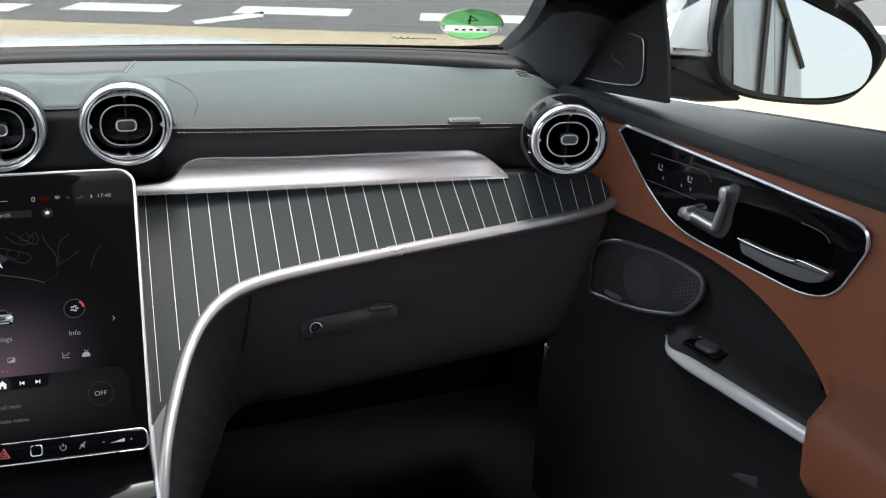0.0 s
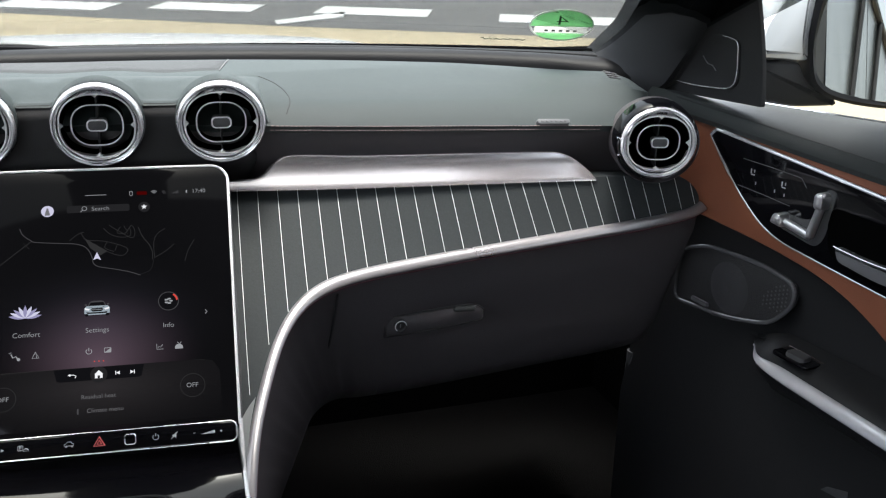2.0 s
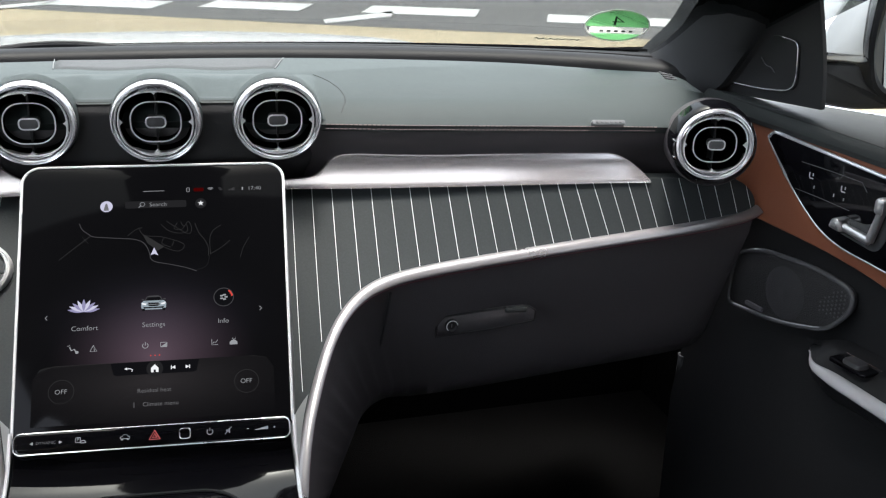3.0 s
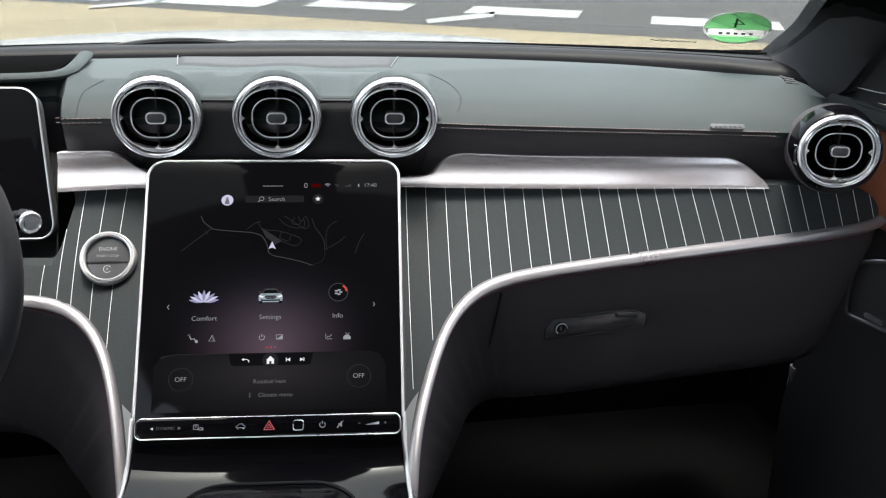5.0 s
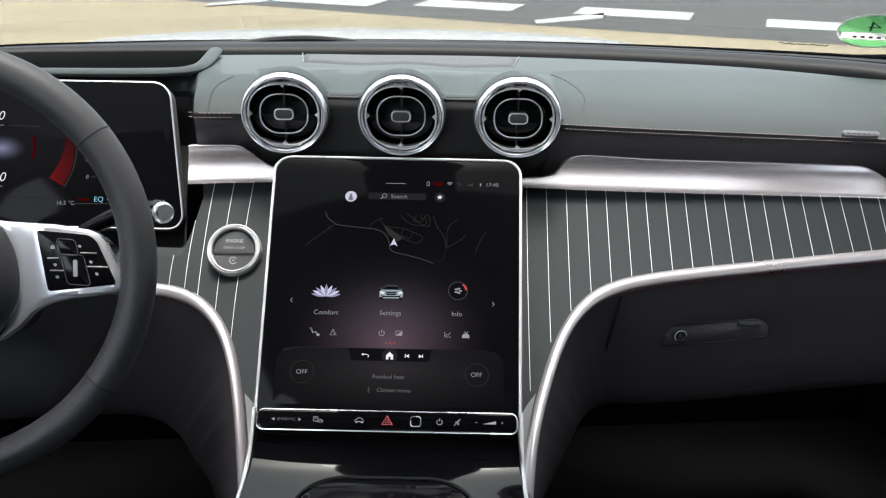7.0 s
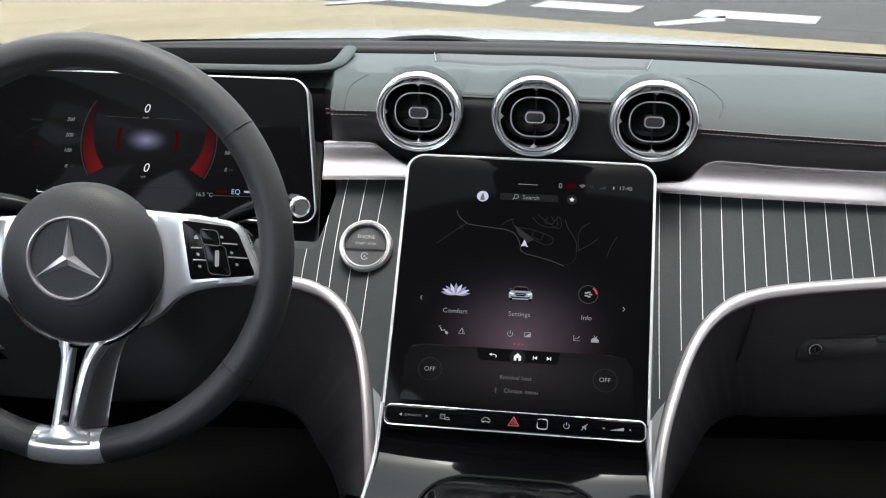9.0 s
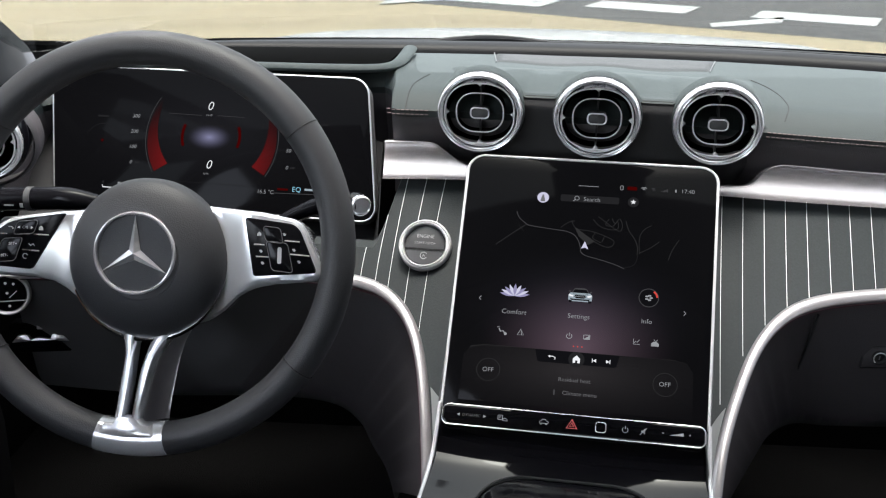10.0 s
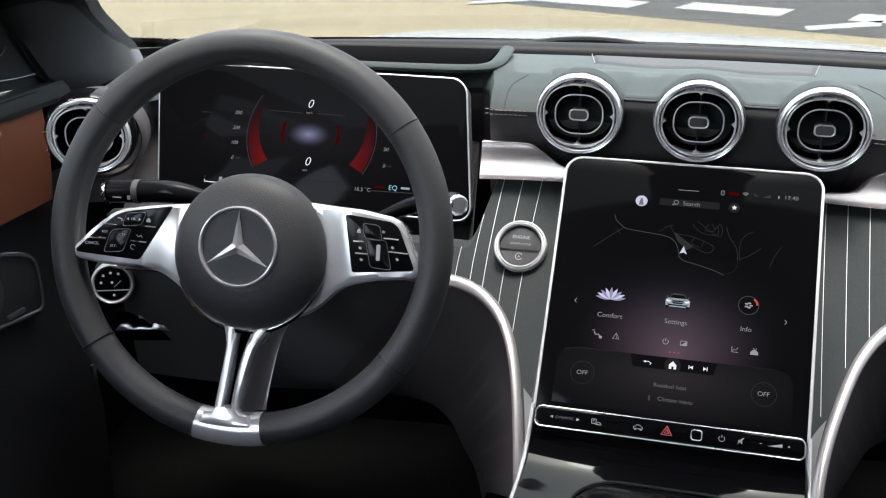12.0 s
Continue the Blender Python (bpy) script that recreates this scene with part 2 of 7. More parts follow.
def box(x0, x1, y0, y1, z0, z1):
    v = [(x, y, z) for x in (x0, x1) for y in (y0, y1) for z in (z0, z1)]
    return v, [(0, 1, 3, 2), (4, 6, 7, 5), (0, 4, 5, 1), (2, 3, 7, 6), (0, 2, 6, 4), (1, 5, 7, 3)]


def words(text, size, material, parent, x, z, y=-0.0006, align="CENTER", name="lettering", shear=0.0):
    """Lettering that stands in the XZ plane and reads from -Y, as a mesh."""
    c = bpy.data.curves.new(name, "FONT")
    c.offset = -0.012 * size
    c.body, c.size, c.align_x, c.align_y, c.shear, c.resolution_u, c.offset = text, size, align, "CENTER", shear, 3, -0.010 * size
    tmp = new(name, c)
    me = bpy.data.meshes.new_from_object(tmp)
    bpy.data.objects.remove(tmp)
    bpy.data.curves.remove(c)
    me.materials.append(material)
    ob = new(name, me)
    ob.parent = parent
    ob.matrix_basis = pose(x, y, z, 90, 0, 0)
    return ob


def lerp(a, b, t):
    return a + (b - a) * t


def step(a, b, x):
    t = min(max((x - a) / (b - a), 0.0), 1.0)
    return t * t * (3 - 2 * t)


def rounded(pts, n=5):
    """A polygon with its corners eased."""
    out, k = [], len(pts)
    for i in range(k):
        a, b, c = Vector(pts[i - 1]), Vector(pts[i]), Vector(pts[(i + 1) % k])
        r = pts[i][2] if len(pts[i]) > 2 else 0.006
        a, b, c = Vector(a[:2]), Vector(b[:2]), Vector(c[:2])
        p = b + (a - b).normalized() * min(r, (a - b).length * 0.48)
        q = b + (c - b).normalized() * min(r, (c - b).length * 0.48)
        for j in range(n + 1):
            t = j / n
            out.append(tuple(p * (1 - t) ** 2 + b * 2 * t * (1 - t) + q * t * t))
    return out


# ---------------------------------------------------------------- outside: ground, road, paint marks


def ground_material(name, a, b, rough, scale):
    m = mat(name, a, rough, grain=0.35, grain_size=60, stain=0.25)
    nt = m.node_tree
    mix = next(n for n in nt.nodes if n.bl_idname == "ShaderNodeMix")
    n2, ramp = nt.nodes.new("ShaderNodeTexNoise"), nt.nodes.new("ShaderNodeMix")
    n2.inputs["Scale"].default_value, n2.inputs["Detail"].default_value = scale, 6
    ramp.data_type = "RGBA"
    ramp.inputs["A"].default_value, ramp.inputs["B"].default_value = (*a, 1), (*b, 1)
    tex = next(n for n in nt.nodes if n.bl_idname == "ShaderNodeTexCoord")
    nt.links.new(tex.outputs["Object"], n2.inputs["Vector"])
    nt.links.new(n2.outputs["Fac"], ramp.inputs["Factor"])
    nt.links.new(ramp.outputs["Result"], mix.inputs["A"])
    return m


SAND = ground_material("pale_sand", (0.37, 0.31, 0.205), (0.335, 0.285, 0.19), 0.95, 0.8)
ASPHALT = ground_material("grey_asphalt", (0.115, 0.113, 0.108), (0.088, 0.087, 0.084), 0.9, 0.5)
MARK = mat("white_road_paint", (0.50, 0.50, 0.485), 0.7, grain=0.25, grain_size=25, stain=0.2)

N = 24
rows = []
for i in range(N + 1):
    d = 0.0 if i == 0 else 2.0 * 1.42 ** i
    rows.append([(d * math.cos(2 * math.pi * j / 48), d * math.sin(2 * math.pi * j / 48), 0.0) for j in range(48)])
tagged(mesh("ground", *sheet(rows, True), SAND), "pale yellow sand surface in front of the car", "ground", kind="structure")


def verge(x):
    """Where the sand ends and the asphalt begins."""
    return 8.62 - 0.50 * (x - 0.8) - 0.04 * math.sin(1.3 * x)


rows = [[(x, verge(x) + d * 0.9, 0.006 if d else 0.001) for x in [-30 + 0.75 * k for k in range(110)]] for d in (0, 0.06, 5, 30, 120)]
tagged(mesh("road", *sheet(rows), ASPHALT), "grey asphalt road beyond the sand strip", "road", kind="structure")


def road_mark(pts):
    c = Vector((sum(p[0] for p in pts) / 4, sum(p[1] for p in pts) / 4, 0.006))
    v = [(p[0] - c.x, p[1] - c.y, z) for z in (0.001, 0.008) for p in pts]
    ob = mesh("road_mark", v, [(0, 1, 2, 3), (4, 5, 6, 7), (0, 1, 5, 4), (1, 2, 6, 5), (2, 3, 7, 6), (3, 0, 4, 7)], MARK, smooth=False, m=Matrix.Translation(c))
    return tagged(ob, "white painted dash on the grey asphalt", "road mark", "white dashes on the road")


along, across = Vector((0.92, -0.39)), Vector((0.22, 0.52))
for start, length in (((-5.2, 11.55), 0.95), ((-3.55, 10.85), 0.95), ((-2.1, 10.25), 0.95), ((0.58, 9.45), 0.92), ((1.95, 8.93), 1.0), ((3.38, 8.14), 1.08), ((4.95, 7.45), 1.0), ((6.4, 6.8), 1.0), ((-0.75, 9.75), 1.0)):
    a = Vector(start)
    b = a + along * length
    road_mark([tuple(a), tuple(b), tuple(b + across), tuple(a + across)])
road_mark([(1.51, 8.24), (2.15, 8.64), (2.25, 9.0), (1.53, 8.47)])
road_mark([(-1.25, 9.30), (-0.70, 9.72), (-0.62, 10.05), (-1.23, 9.52)])
road_mark([(4.35, 6.9), (4.98, 7.25), (5.05, 7.6), (4.37, 7.12)])

# ---------------------------------------------------------------- car body seen through the glass


def glass_y(x, z):
    """Depth of the windscreen, which bows in towards its sides."""
    x *= 1.0 if x > 0 else 0.95
    return 1.33 - 0.50 * x * x - 2.2 * (z - 0.885)


bonnet = thing("bonnet", "white painted car bonnet below the windscreen", "bonnet")
rows = []
for k in range(15):
    y = 1.36 + 0.075 * k
    rows.append([(x, y - 0.22 * x * x, 0.834 - 0.6 * max(0.0, abs(x) - 0.5) ** 2 - 0.10 * (y - 1.95) ** 2 - 0.07 * (y - 1.36) - 0.03 * x * x - 0.05 * abs(x) ** 4 + 0.013) for x in [-0.78 + 0.06 * j for j in range(27)]])
mesh("skin", *sheet(rows + [[(p[0], p[1] + 0.01, p[2] - 0.06) for p in rows[-1]]]), WHITE_PAINT, bonnet)


def rear_y(x):
    """Rear edge of the dashboard top, curving towards the driver at its ends."""
    a = abs(x)
    if x < 0:
        return 1.186 - 0.12 * a * a
    return 1.186 - 0.45 * a * a


def rear_z(x):
    return 0.8858 - (0.012 if x < 0 else 0.004) * step(0.42, 0.62, abs(x))


def end_drop(x, y):
    """The pad rolls down towards the pillars behind its nose."""
    a = abs(x)
    return 0.020 * step(0.60, 0.68, a) * step(0.905, 0.965, y)


xs = [-0.66 + 0.02 * i for i in range(67)]
cowl = thing("windscreen_cowl", "black rubber and plastic cowl at the foot of the windscreen", "cowl")
rows = []
for x in xs:
    y0, z0, ze = rear_y(x), rear_z(x), 0.8830 + 0.026 * x * x - 0.020 * step(0.46, 0.64, -x)
    y1 = max(glass_y(x, ze) - 0.002, y0 + 0.05)
    prof = [(0.0, -0.03), (0.03, -0.026), (0.40, -0.026), (0.42, -0.014), (0.435, -0.006), (0.46, -0.0010), (0.51, 0.0020), (0.60, 0.0036), (0.70, 0.0034), (0.78, 0.0016), (0.81, -0.004), (0.84, -0.004), (0.87, 0.0008), (0.94, 0.0012), (1.0, 0.0), (1.06, -0.012), (1.16, -0.05)]
    rows.append([(x, lerp(y0, y1, u), lerp(z0, ze, min(u, 1.0)) + dz - 0.012 * step(0.56, 0.66, abs(x)) * (1 - min(u, 1.0))) for u, dz in prof])
mesh("trim", *sheet(rows), COWL, cowl, "rounded satin black apron")
mesh("wiper_cover", *tube([(x, 1.316 - 0.5 * x * x, 0.882 + 0.006 * math.sin(math.pi * (x + 0.19) / 0.16)) for x in [-0.19 + 0.01 * i for i in range(17)]], 0.004, 8), PLASTIC_DARK, cowl, "low black wiper cover")
mesh("seal", *tube([(x, max(glass_y(x, 0.885), rear_y(x) + 0.05) - 0.003, 0.8835 + 0.026 * x * x - 0.020 * step(0.46, 0.64, -x)) for x in xs], 0.0022, 8, flat=0.8), RUBBER, cowl, "rubber seal line")

windscreen = thing("windscreen", "clear curved windscreen glass", "windscreen", kind="structure")
rows = []
for k in range(9):
    z = 0.888 + 0.055 * k
    rows.append([(x, glass_y(x, z), z) for x in [-0.74 + 0.05 * i for i in range(30)] + [0.74]])
v, f = sheet(rows)
pane = mesh("pane", v, f, CLEAR, windscreen)
sol = pane.modifiers.new("thickness", "SOLIDIFY")
sol.thickness = 0.004
pane.visible_shadow = False

# cabin shell behind and above the camera, with window openings
shell = thing("cabin_shell", "closed car cabin with black headliner and side windows", "car cabin", kind="structure")


def wall_with_openings(name, x, y0, y1, z0, z1, holes, thick, parent, material):
    """A side wall made of blocks round its openings."""
    pieces, cuts = [], sorted({y0, y1, *(h[0] for h in holes), *(h[1] for h in holes)})
    for a, b in zip(cuts, cuts[1:]):
        h = [q for q in holes if q[0] <= a and q[1] >= b]
        if h:
            pieces += [box(x, x + thick, a, b, z0, h[0][2]), box(x, x + thick, a, b, h[0][3], z1)]
        else:
            pieces.append(box(x, x + thick, a, b, z0, z1))
    return mesh(name, *join(*pieces), material, parent, smooth=False)


for s, nm in ((1, "side_wall_right"), (-1, "side_wall_left")):
    wall_with_openings(nm, 0.80 if s > 0 else -0.83, -1.9, 0.36, 0.25, 1.40, [(-0.35, 0.36, 0.93, 1.36), (-1.2, -0.45, 0.95, 1.26)], 0.03, shell, LINING)
mesh("rear_wall", *join(box(-0.83, 0.83, -1.98, -1.9, 0.25, 1.05), box(-0.83, 0.83, -1.98, -1.9, 1.26, 1.42), box(-0.83, -0.50, -1.98, -1.9, 1.05, 1.26), box(0.50, 0.83, -1.98, -1.9, 1.05, 1.26)), LINING, shell, smooth=False)
mesh("headliner", *box(-0.83, 0.83, -1.98, 0.34, 1.40, 1.44), LINING, shell, smooth=False)
# out of view: header shaped to block sky light between windscreen and headliner
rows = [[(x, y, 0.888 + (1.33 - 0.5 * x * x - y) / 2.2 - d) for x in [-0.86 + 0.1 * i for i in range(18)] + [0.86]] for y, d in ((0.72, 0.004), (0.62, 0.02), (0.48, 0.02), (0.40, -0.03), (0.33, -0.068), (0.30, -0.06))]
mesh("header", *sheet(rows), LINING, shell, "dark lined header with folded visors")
# out of view: mirror and black sheet added to darken the console's reflections
mirror_in = thing("rear_view_mirror", "unseen black rear-view mirror with a reflection-blocking sheet", "rear-view mirror", pose(0.0, 0.60, 1.155))
mesh("housing", *moved(join(lathe([(0.030, -0.012, 4), (0.038, -0.008, 4), (0.040, 0.004, 4), (0.034, 0.022, 3), (0.010, 0.032, 2)], 40, caps=True)), pose(0, 0, 0, 20, 0, 0) @ Matrix.Diagonal((3.1, 1, 0.95, 1))), PLASTIC_DARK, mirror_in, "rounded black housing")
mesh("sensor_cover", *sheet([[(w * u, 0.03 + 0.27 * k / 6, 0.044 - 0.123 * k / 6 - 0.012 * (1 - u * u)) for u in (-1, -0.9, -0.5, 0, 0.5, 0.9, 1)] for k, w in enumerate((0.115, 0.115, 0.112, 0.108, 0.10, 0.09, 0.07))]), PLASTIC_DARK, mirror_in, "black sensor cover on the glass")
mesh("arm", *tube([(0, 0.02, 0.01), (0, 0.05, 0.03), (0, 0.08, 0.035)], 0.012, 10), PLASTIC_DARK, mirror_in)
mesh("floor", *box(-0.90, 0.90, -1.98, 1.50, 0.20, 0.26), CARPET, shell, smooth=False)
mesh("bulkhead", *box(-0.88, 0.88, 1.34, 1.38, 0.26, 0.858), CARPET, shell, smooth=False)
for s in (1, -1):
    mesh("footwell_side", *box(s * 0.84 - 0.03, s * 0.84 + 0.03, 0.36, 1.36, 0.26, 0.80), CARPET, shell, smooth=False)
# hidden blocks, added to stop outside light leaking in beside the dashboard
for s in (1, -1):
    mesh("leak_block", *box(s * 0.79 - 0.07, s * 0.79 + 0.07, 1.02, 1.36, 0.79, 0.838), CARPET, shell, smooth=False)
for s in (1, -1):
    v, f = tube([(s * 0.80, 0.34, 0.86 + 0.09 * i) for i in range(7)], 0.045, 8, up=(0, 1, 0))
    mesh("window_post", v, f, PLASTIC, shell)

for s in (1, -1):
    side = thing("side_window", "clear front side window glass", "side window", kind="structure")
    rows = [[(s * (0.806 - 0.30 * (z - 0.84)), lerp(0.98 - 1.25 * max(0, z - 0.90), 0.36, k / 8), z) for z in (0.82, 0.90, 1.0, 1.1, 1.2, 1.32)] for k in range(9)]
    pane = mesh("pane", *sheet(rows), SIDE_GLASS, side)
    pane.visible_shadow = False

# ---------------------------------------------------------------- dashboard
PIVOT, TWIST = Vector((0.006, 0.900, 0)), -5.86
STACK = Matrix.Translation(PIVOT) @ pose(0, 0, 0, 0, 0, TWIST)


def fall(x):
    """How the dashboard's lines sink towards its ends."""
    return -0.04 * x if x > 0 else (-0.04 * x if x > -0.2 else 0.008 - 0.10 * (abs(x) - 0.2) ** 1.4)


def top_y(x):
    return 0.893 - 0.1 * x * math.exp(-(x / 0.3) ** 2)


def panel_y(x, z):
    """The inlaid wood surface: steep at the ends, laid back towards the console."""
    return top_y(x) - 1.9 * math.exp(-abs(x) / 0.31) * (0.79 - z)


def recess(x):
    """The pad steps back behind the instrument display."""
    return 0.115 * step(0.198, 0.214, -x) * (1 - step(0.606, 0.632, -x))


dash = thing("dashboard", "black leather dashboard with pinstriped wood and aluminium trim", "dashboard")


def pad_fall(x):
    """How the seam of the pad sinks towards the doors."""
    return min(0.0065, 0.009 - 0.0547 * x) if x > 0 else (0.0065 if x > -0.2 else 0.0075 - 0.10 * (abs(x) - 0.2) ** 1.4)


def pad_profile(x):
    f0, yb = pad_fall(x), top_y(x) + 0.012 + recess(x)
    e = max(rear_y(x), yb + 0.10)
    prof = [(yb + 0.012, 0.836, 1), (yb - 0.001, 0.8605, 1), (yb - 0.004, 0.8640, 1), (yb + 0.002, 0.8705, 1), (yb + 0.014, 0.8785, 0.9), (yb + 0.035, 0.8845, 0.75), (lerp(yb, e, 0.38), 0.8880, 0.5), (lerp(yb, e, 0.6), 0.8890, 0.3), (lerp(yb, e, 0.85), 0.8880, 0.1)]
    return [(y, z + f0 * w) for y, z, w in prof] + [(e, rear_z(x)), (e + 0.002, 0.85)]


def pad_z(x, y):
    """Height of the pad's upper side at a place."""
    p = pad_profile(x)[2:10]
    for (a, b), (c, d) in zip(p, p[1:]):
        if y <= c:
            return lerp(b, d, max((y - a) / (c - a), 0.0))
    return p[-1][1]


# upper pad: rounded nose over the seam, then back to the windscreen
rows = []
for x in [-0.67 + 0.01 * i for i in range(132)]:
    end = step(0.62, 0.68, abs(x))
    rows.append([(x, y + 0.04 * end, z - end_drop(x, y)) for y, z in pad_profile(x)])
mesh("top_pad", *sheet(rows), LEATHER, dash, "soft black leather top pad with a rose double seam")
# face below the seam
rows = []
for x in [-0.66 + 0.01 * i for i in range(131)]:
    f0, yb = pad_fall(x), top_y(x) + 0.012 + recess(x)
    rows.append([(x, yb + y, z + f0) for y, z in ((0.003, 0.8605), (0.001, 0.856), (0.002, 0.848), (0.006, 0.839), (0.012, 0.829), (0.018, 0.820), (0.03, 0.80), (0.03, 0.765))])
mesh("face", *sheet(rows), LEATHER_LOW, dash, "dark leather face below the seam")
# stitches in two lines beside the seam, and the curved joins of the leather beside the vents
pieces = []
for dz, dy in ((0.0026, -0.0030), (-0.0024, 0.0002)):
    for x0, x1 in ((0.172, 0.55), (-0.204, -0.165)):
        x = x0
        while x < x1:
            p = [(xx, top_y(xx) + 0.0085 + dy - 0.001, 0.8625 + dz + pad_fall(xx)) for xx in (x, x + 0.0017, x + 0.0034)]
            pieces.append(tube(p, 0.00045, 5))
            x += 0.0048
tagged(mesh("stitching", *join(*pieces), THREAD, dash, "rose double stitching"), kind="stuff")
for pts in ([(0.1850, 1.035), (0.1940, 1.005), (0.2000, 0.970), (0.2005, 0.940), (0.1985, 0.920), (0.1945, 0.908), (0.1910, 0.900)], [(-0.168, 1.005), (-0.177, 0.975), (-0.1825, 0.945), (-0.1845, 0.925), (-0.1858, 0.912)]):
    path = spline([(x, y, 0.0) for x, y in pts], 5)
    mesh("leather_join", *tube([(p.x, p.y, pad_z(p.x, p.y) + 0.0002) for p in path], 0.0005, 6), PLASTIC_DARK, dash, "fine dark join in the leather")

# aluminium strip, a rounded bar with a tapered outer end


def along_line(pts, x):
    """Straight-line value of a row of (x, value) pairs, rising in x."""
    for (a, b), (c, d) in zip(pts, pts[1:]):
        if x <= c:
            return lerp(b, d, min(max((x - a) / (c - a), 0), 1))
    return pts[-1][1]


def strip_rows(top, low, n=110):
    """A bar with a swept-back face whose upper side is cut along a line."""
    out, cut = [], [(p.x, p.y) for p in spline([(a, b, 0) for a, b in top], 5)]
    for i in range(n + 1):
        x = lerp(top[0][0], top[-1][0], i / n)
        lo = along_line(low, x)
        hi = max(along_line(cut, x), lo + 0.001)
        row = [(x, top_y(x) + 0.014, lo - 0.001)]
        for k in range(17):
            z = lerp(lo, hi, k / 16)
            a = min((z - lo) / 0.034, 1.0)
            row.append((x, top_y(x) - 0.0045 + 0.020 * a ** 1.4 * (3 - 2 * a ** 0.7), z))
        y = row[-1][1]
        row += [(x, y + 0.0005, hi + 0.0008), (x, y + 0.0015, hi + 0.0012), (x, y + 0.014, hi - 0.001)]
        out.append(row)
    return out


mesh("metal_strip", *sheet(strip_rows([(0.126, 0.8085), (0.155, 0.8090), (0.166, 0.8130), (0.176, 0.8220), (0.187, 0.8280), (0.205, 0.8288), (0.275, 0.8240), (0.402, 0.8180), (0.475, 0.8145), (0.500, 0.8128), (0.514, 0.8085), (0.526, 0.8015), (0.536, 0.7925), (0.5440, 0.7835)], [(0.126, 0.8015), (0.274, 0.7950), (0.400, 0.7890), (0.491, 0.7850), (0.5440, 0.7822)])), STRIP, dash, "brushed aluminium strip")
mesh("metal_strip", *sheet(strip_rows([(-0.2075, 0.8345), (-0.200, 0.8350), (-0.160, 0.8350), (-0.147, 0.8290), (-0.131, 0.8190), (-0.118, 0.8145)], [(-0.2075, 0.8010), (-0.118, 0.8032)], 40)), STRIP, dash, "brushed aluminium strip")

# inlaid wood panel: its lower edge follows the moulding
EDGE_R = [(0.684, 0.747), (0.680, 0.7430), (0.668, 0.7395), (0.609, 0.7335), (0.459, 0.7290), (0.319, 0.7262), (0.266, 0.7254), (0.222, 0.7230), (0.197, 0.7185), (0.174, 0.7085), (0.154, 0.6940), (0.137, 0.6750), (0.1235, 0.6560), (0.112, 0.6405), (0.101, 0.619), (0.0915, 0.590)]
EDGE_L = [(-0.60, 0.700), (-0.45, 0.712), (-0.33, 0.7185), (-0.233, 0.7180), (-0.206, 0.7155), (-0.184, 0.7080), (-0.167, 0.6950), (-0.156, 0.6790), (-0.149, 0.6600), (-0.144, 0.6390), (-0.140, 0.618), (-0.136, 0.590)]
CURVE_R = spline([(a, panel_y(a, b), b) for a, b in EDGE_R], 6)
CURVE_L = spline([(a, panel_y(a, b), b) for a, b in EDGE_L], 6)
for c in (CURVE_R, CURVE_L):
    for _ in range(24):
        c[1:-1] = [(c[i - 1] + c[i] * 2 + c[i + 1]) / 4 for i in range(1, len(c) - 1)]


def edge_z(curve, x):
    if min(p.x for p in curve) > x or max(p.x for p in curve) < x:
        return min((curve[0], curve[-1]), key=lambda p: abs(p.x - x)).z
    best = min(range(len(curve) - 1), key=lambda i: 0 if min(curve[i].x, curve[i + 1].x) <= x <= max(curve[i].x, curve[i + 1].x) else 1)
    a, b = curve[best], curve[best + 1]
    t = (x - a.x) / (b.x - a.x) if abs(b.x - a.x) > 1e-9 else 0
    return lerp(a.z, b.z, min(max(t, 0), 1))


for curve, lo, hi, sign in ((CURVE_R, 0.098, 0.682, 1), (CURVE_L, -0.122, -0.275, -1)):
    rows, n = [], 110
    for i in range(n + 1):
        x = lerp(lo, hi, 1 - (1 - i / n) ** 1.7)
        zb = edge_z(curve, x)
        zt = (0.8045 + 0.6 * fall(x)) if sign > 0 else 0.808 - 0.068 * step(0.180, 0.215, -x)
        if sign > 0:
            zt = min(zt, 0.8040 - 0.0431 * (x - 0.126))
            zt -= 0.034 * (1 - math.sqrt(1 - min(max((x - 0.638) / 0.045, 0), 1) ** 2))
        rows.append([(x, panel_y(x, lerp(zb, zt, k / 12)), lerp(zb, zt, k / 12)) for k in range(13)] + [(x, panel_y(x, zt) + 0.02, zt + 0.001)])
    mesh("wood_panel", *sheet(rows), VENEER, dash, "dark open-pore wood with fine metal pinstripes")
    # pinstripes, each a thin metal inlay
    for k in range(32):
        x = 0.1369 + 0.0202 * k + 0.000045 * k * k if sign > 0 else -0.1215 - 0.01955 * k
        if not (lo < x < hi or hi < x < lo):
            continue
        lean = min(-0.15 + 0.0145 * k + 0.00065 * k * k, 0.25) if sign > 0 else -0.155
        zt = (0.8047 + 0.6 * fall(x)) if sign > 0 else 0.8085 - 0.068 * step(0.180, 0.215, -x)
        if sign > 0:
            zt = min(zt, 0.8040 - 0.0431 * (x - 0.126))
            zt -= 0.034 * (1 - math.sqrt(1 - min(max((x - 0.638) / 0.045, 0), 1) ** 2))
        zb = edge_z(curve, min(max(x + lean * 0.08, min(lo, hi)), max(lo, hi)))
        rows = []
        for i in range(15):
            t = i / 14
            z = lerp(zt, zb, t)
            xx = x + lean * (zt - z) * (1.0 if sign > 0 else 1.35 - 0.45 * t)
            rows.append([(xx + d, panel_y(xx + d, z) - e, z) for d, e in ((-0.00026, -0.0004), (-0.00022, 0.00040), (0.00022, 0.00040), (0.00026, -0.0004))])
        mesh("inlay", *sheet(rows), INLAY, dash)

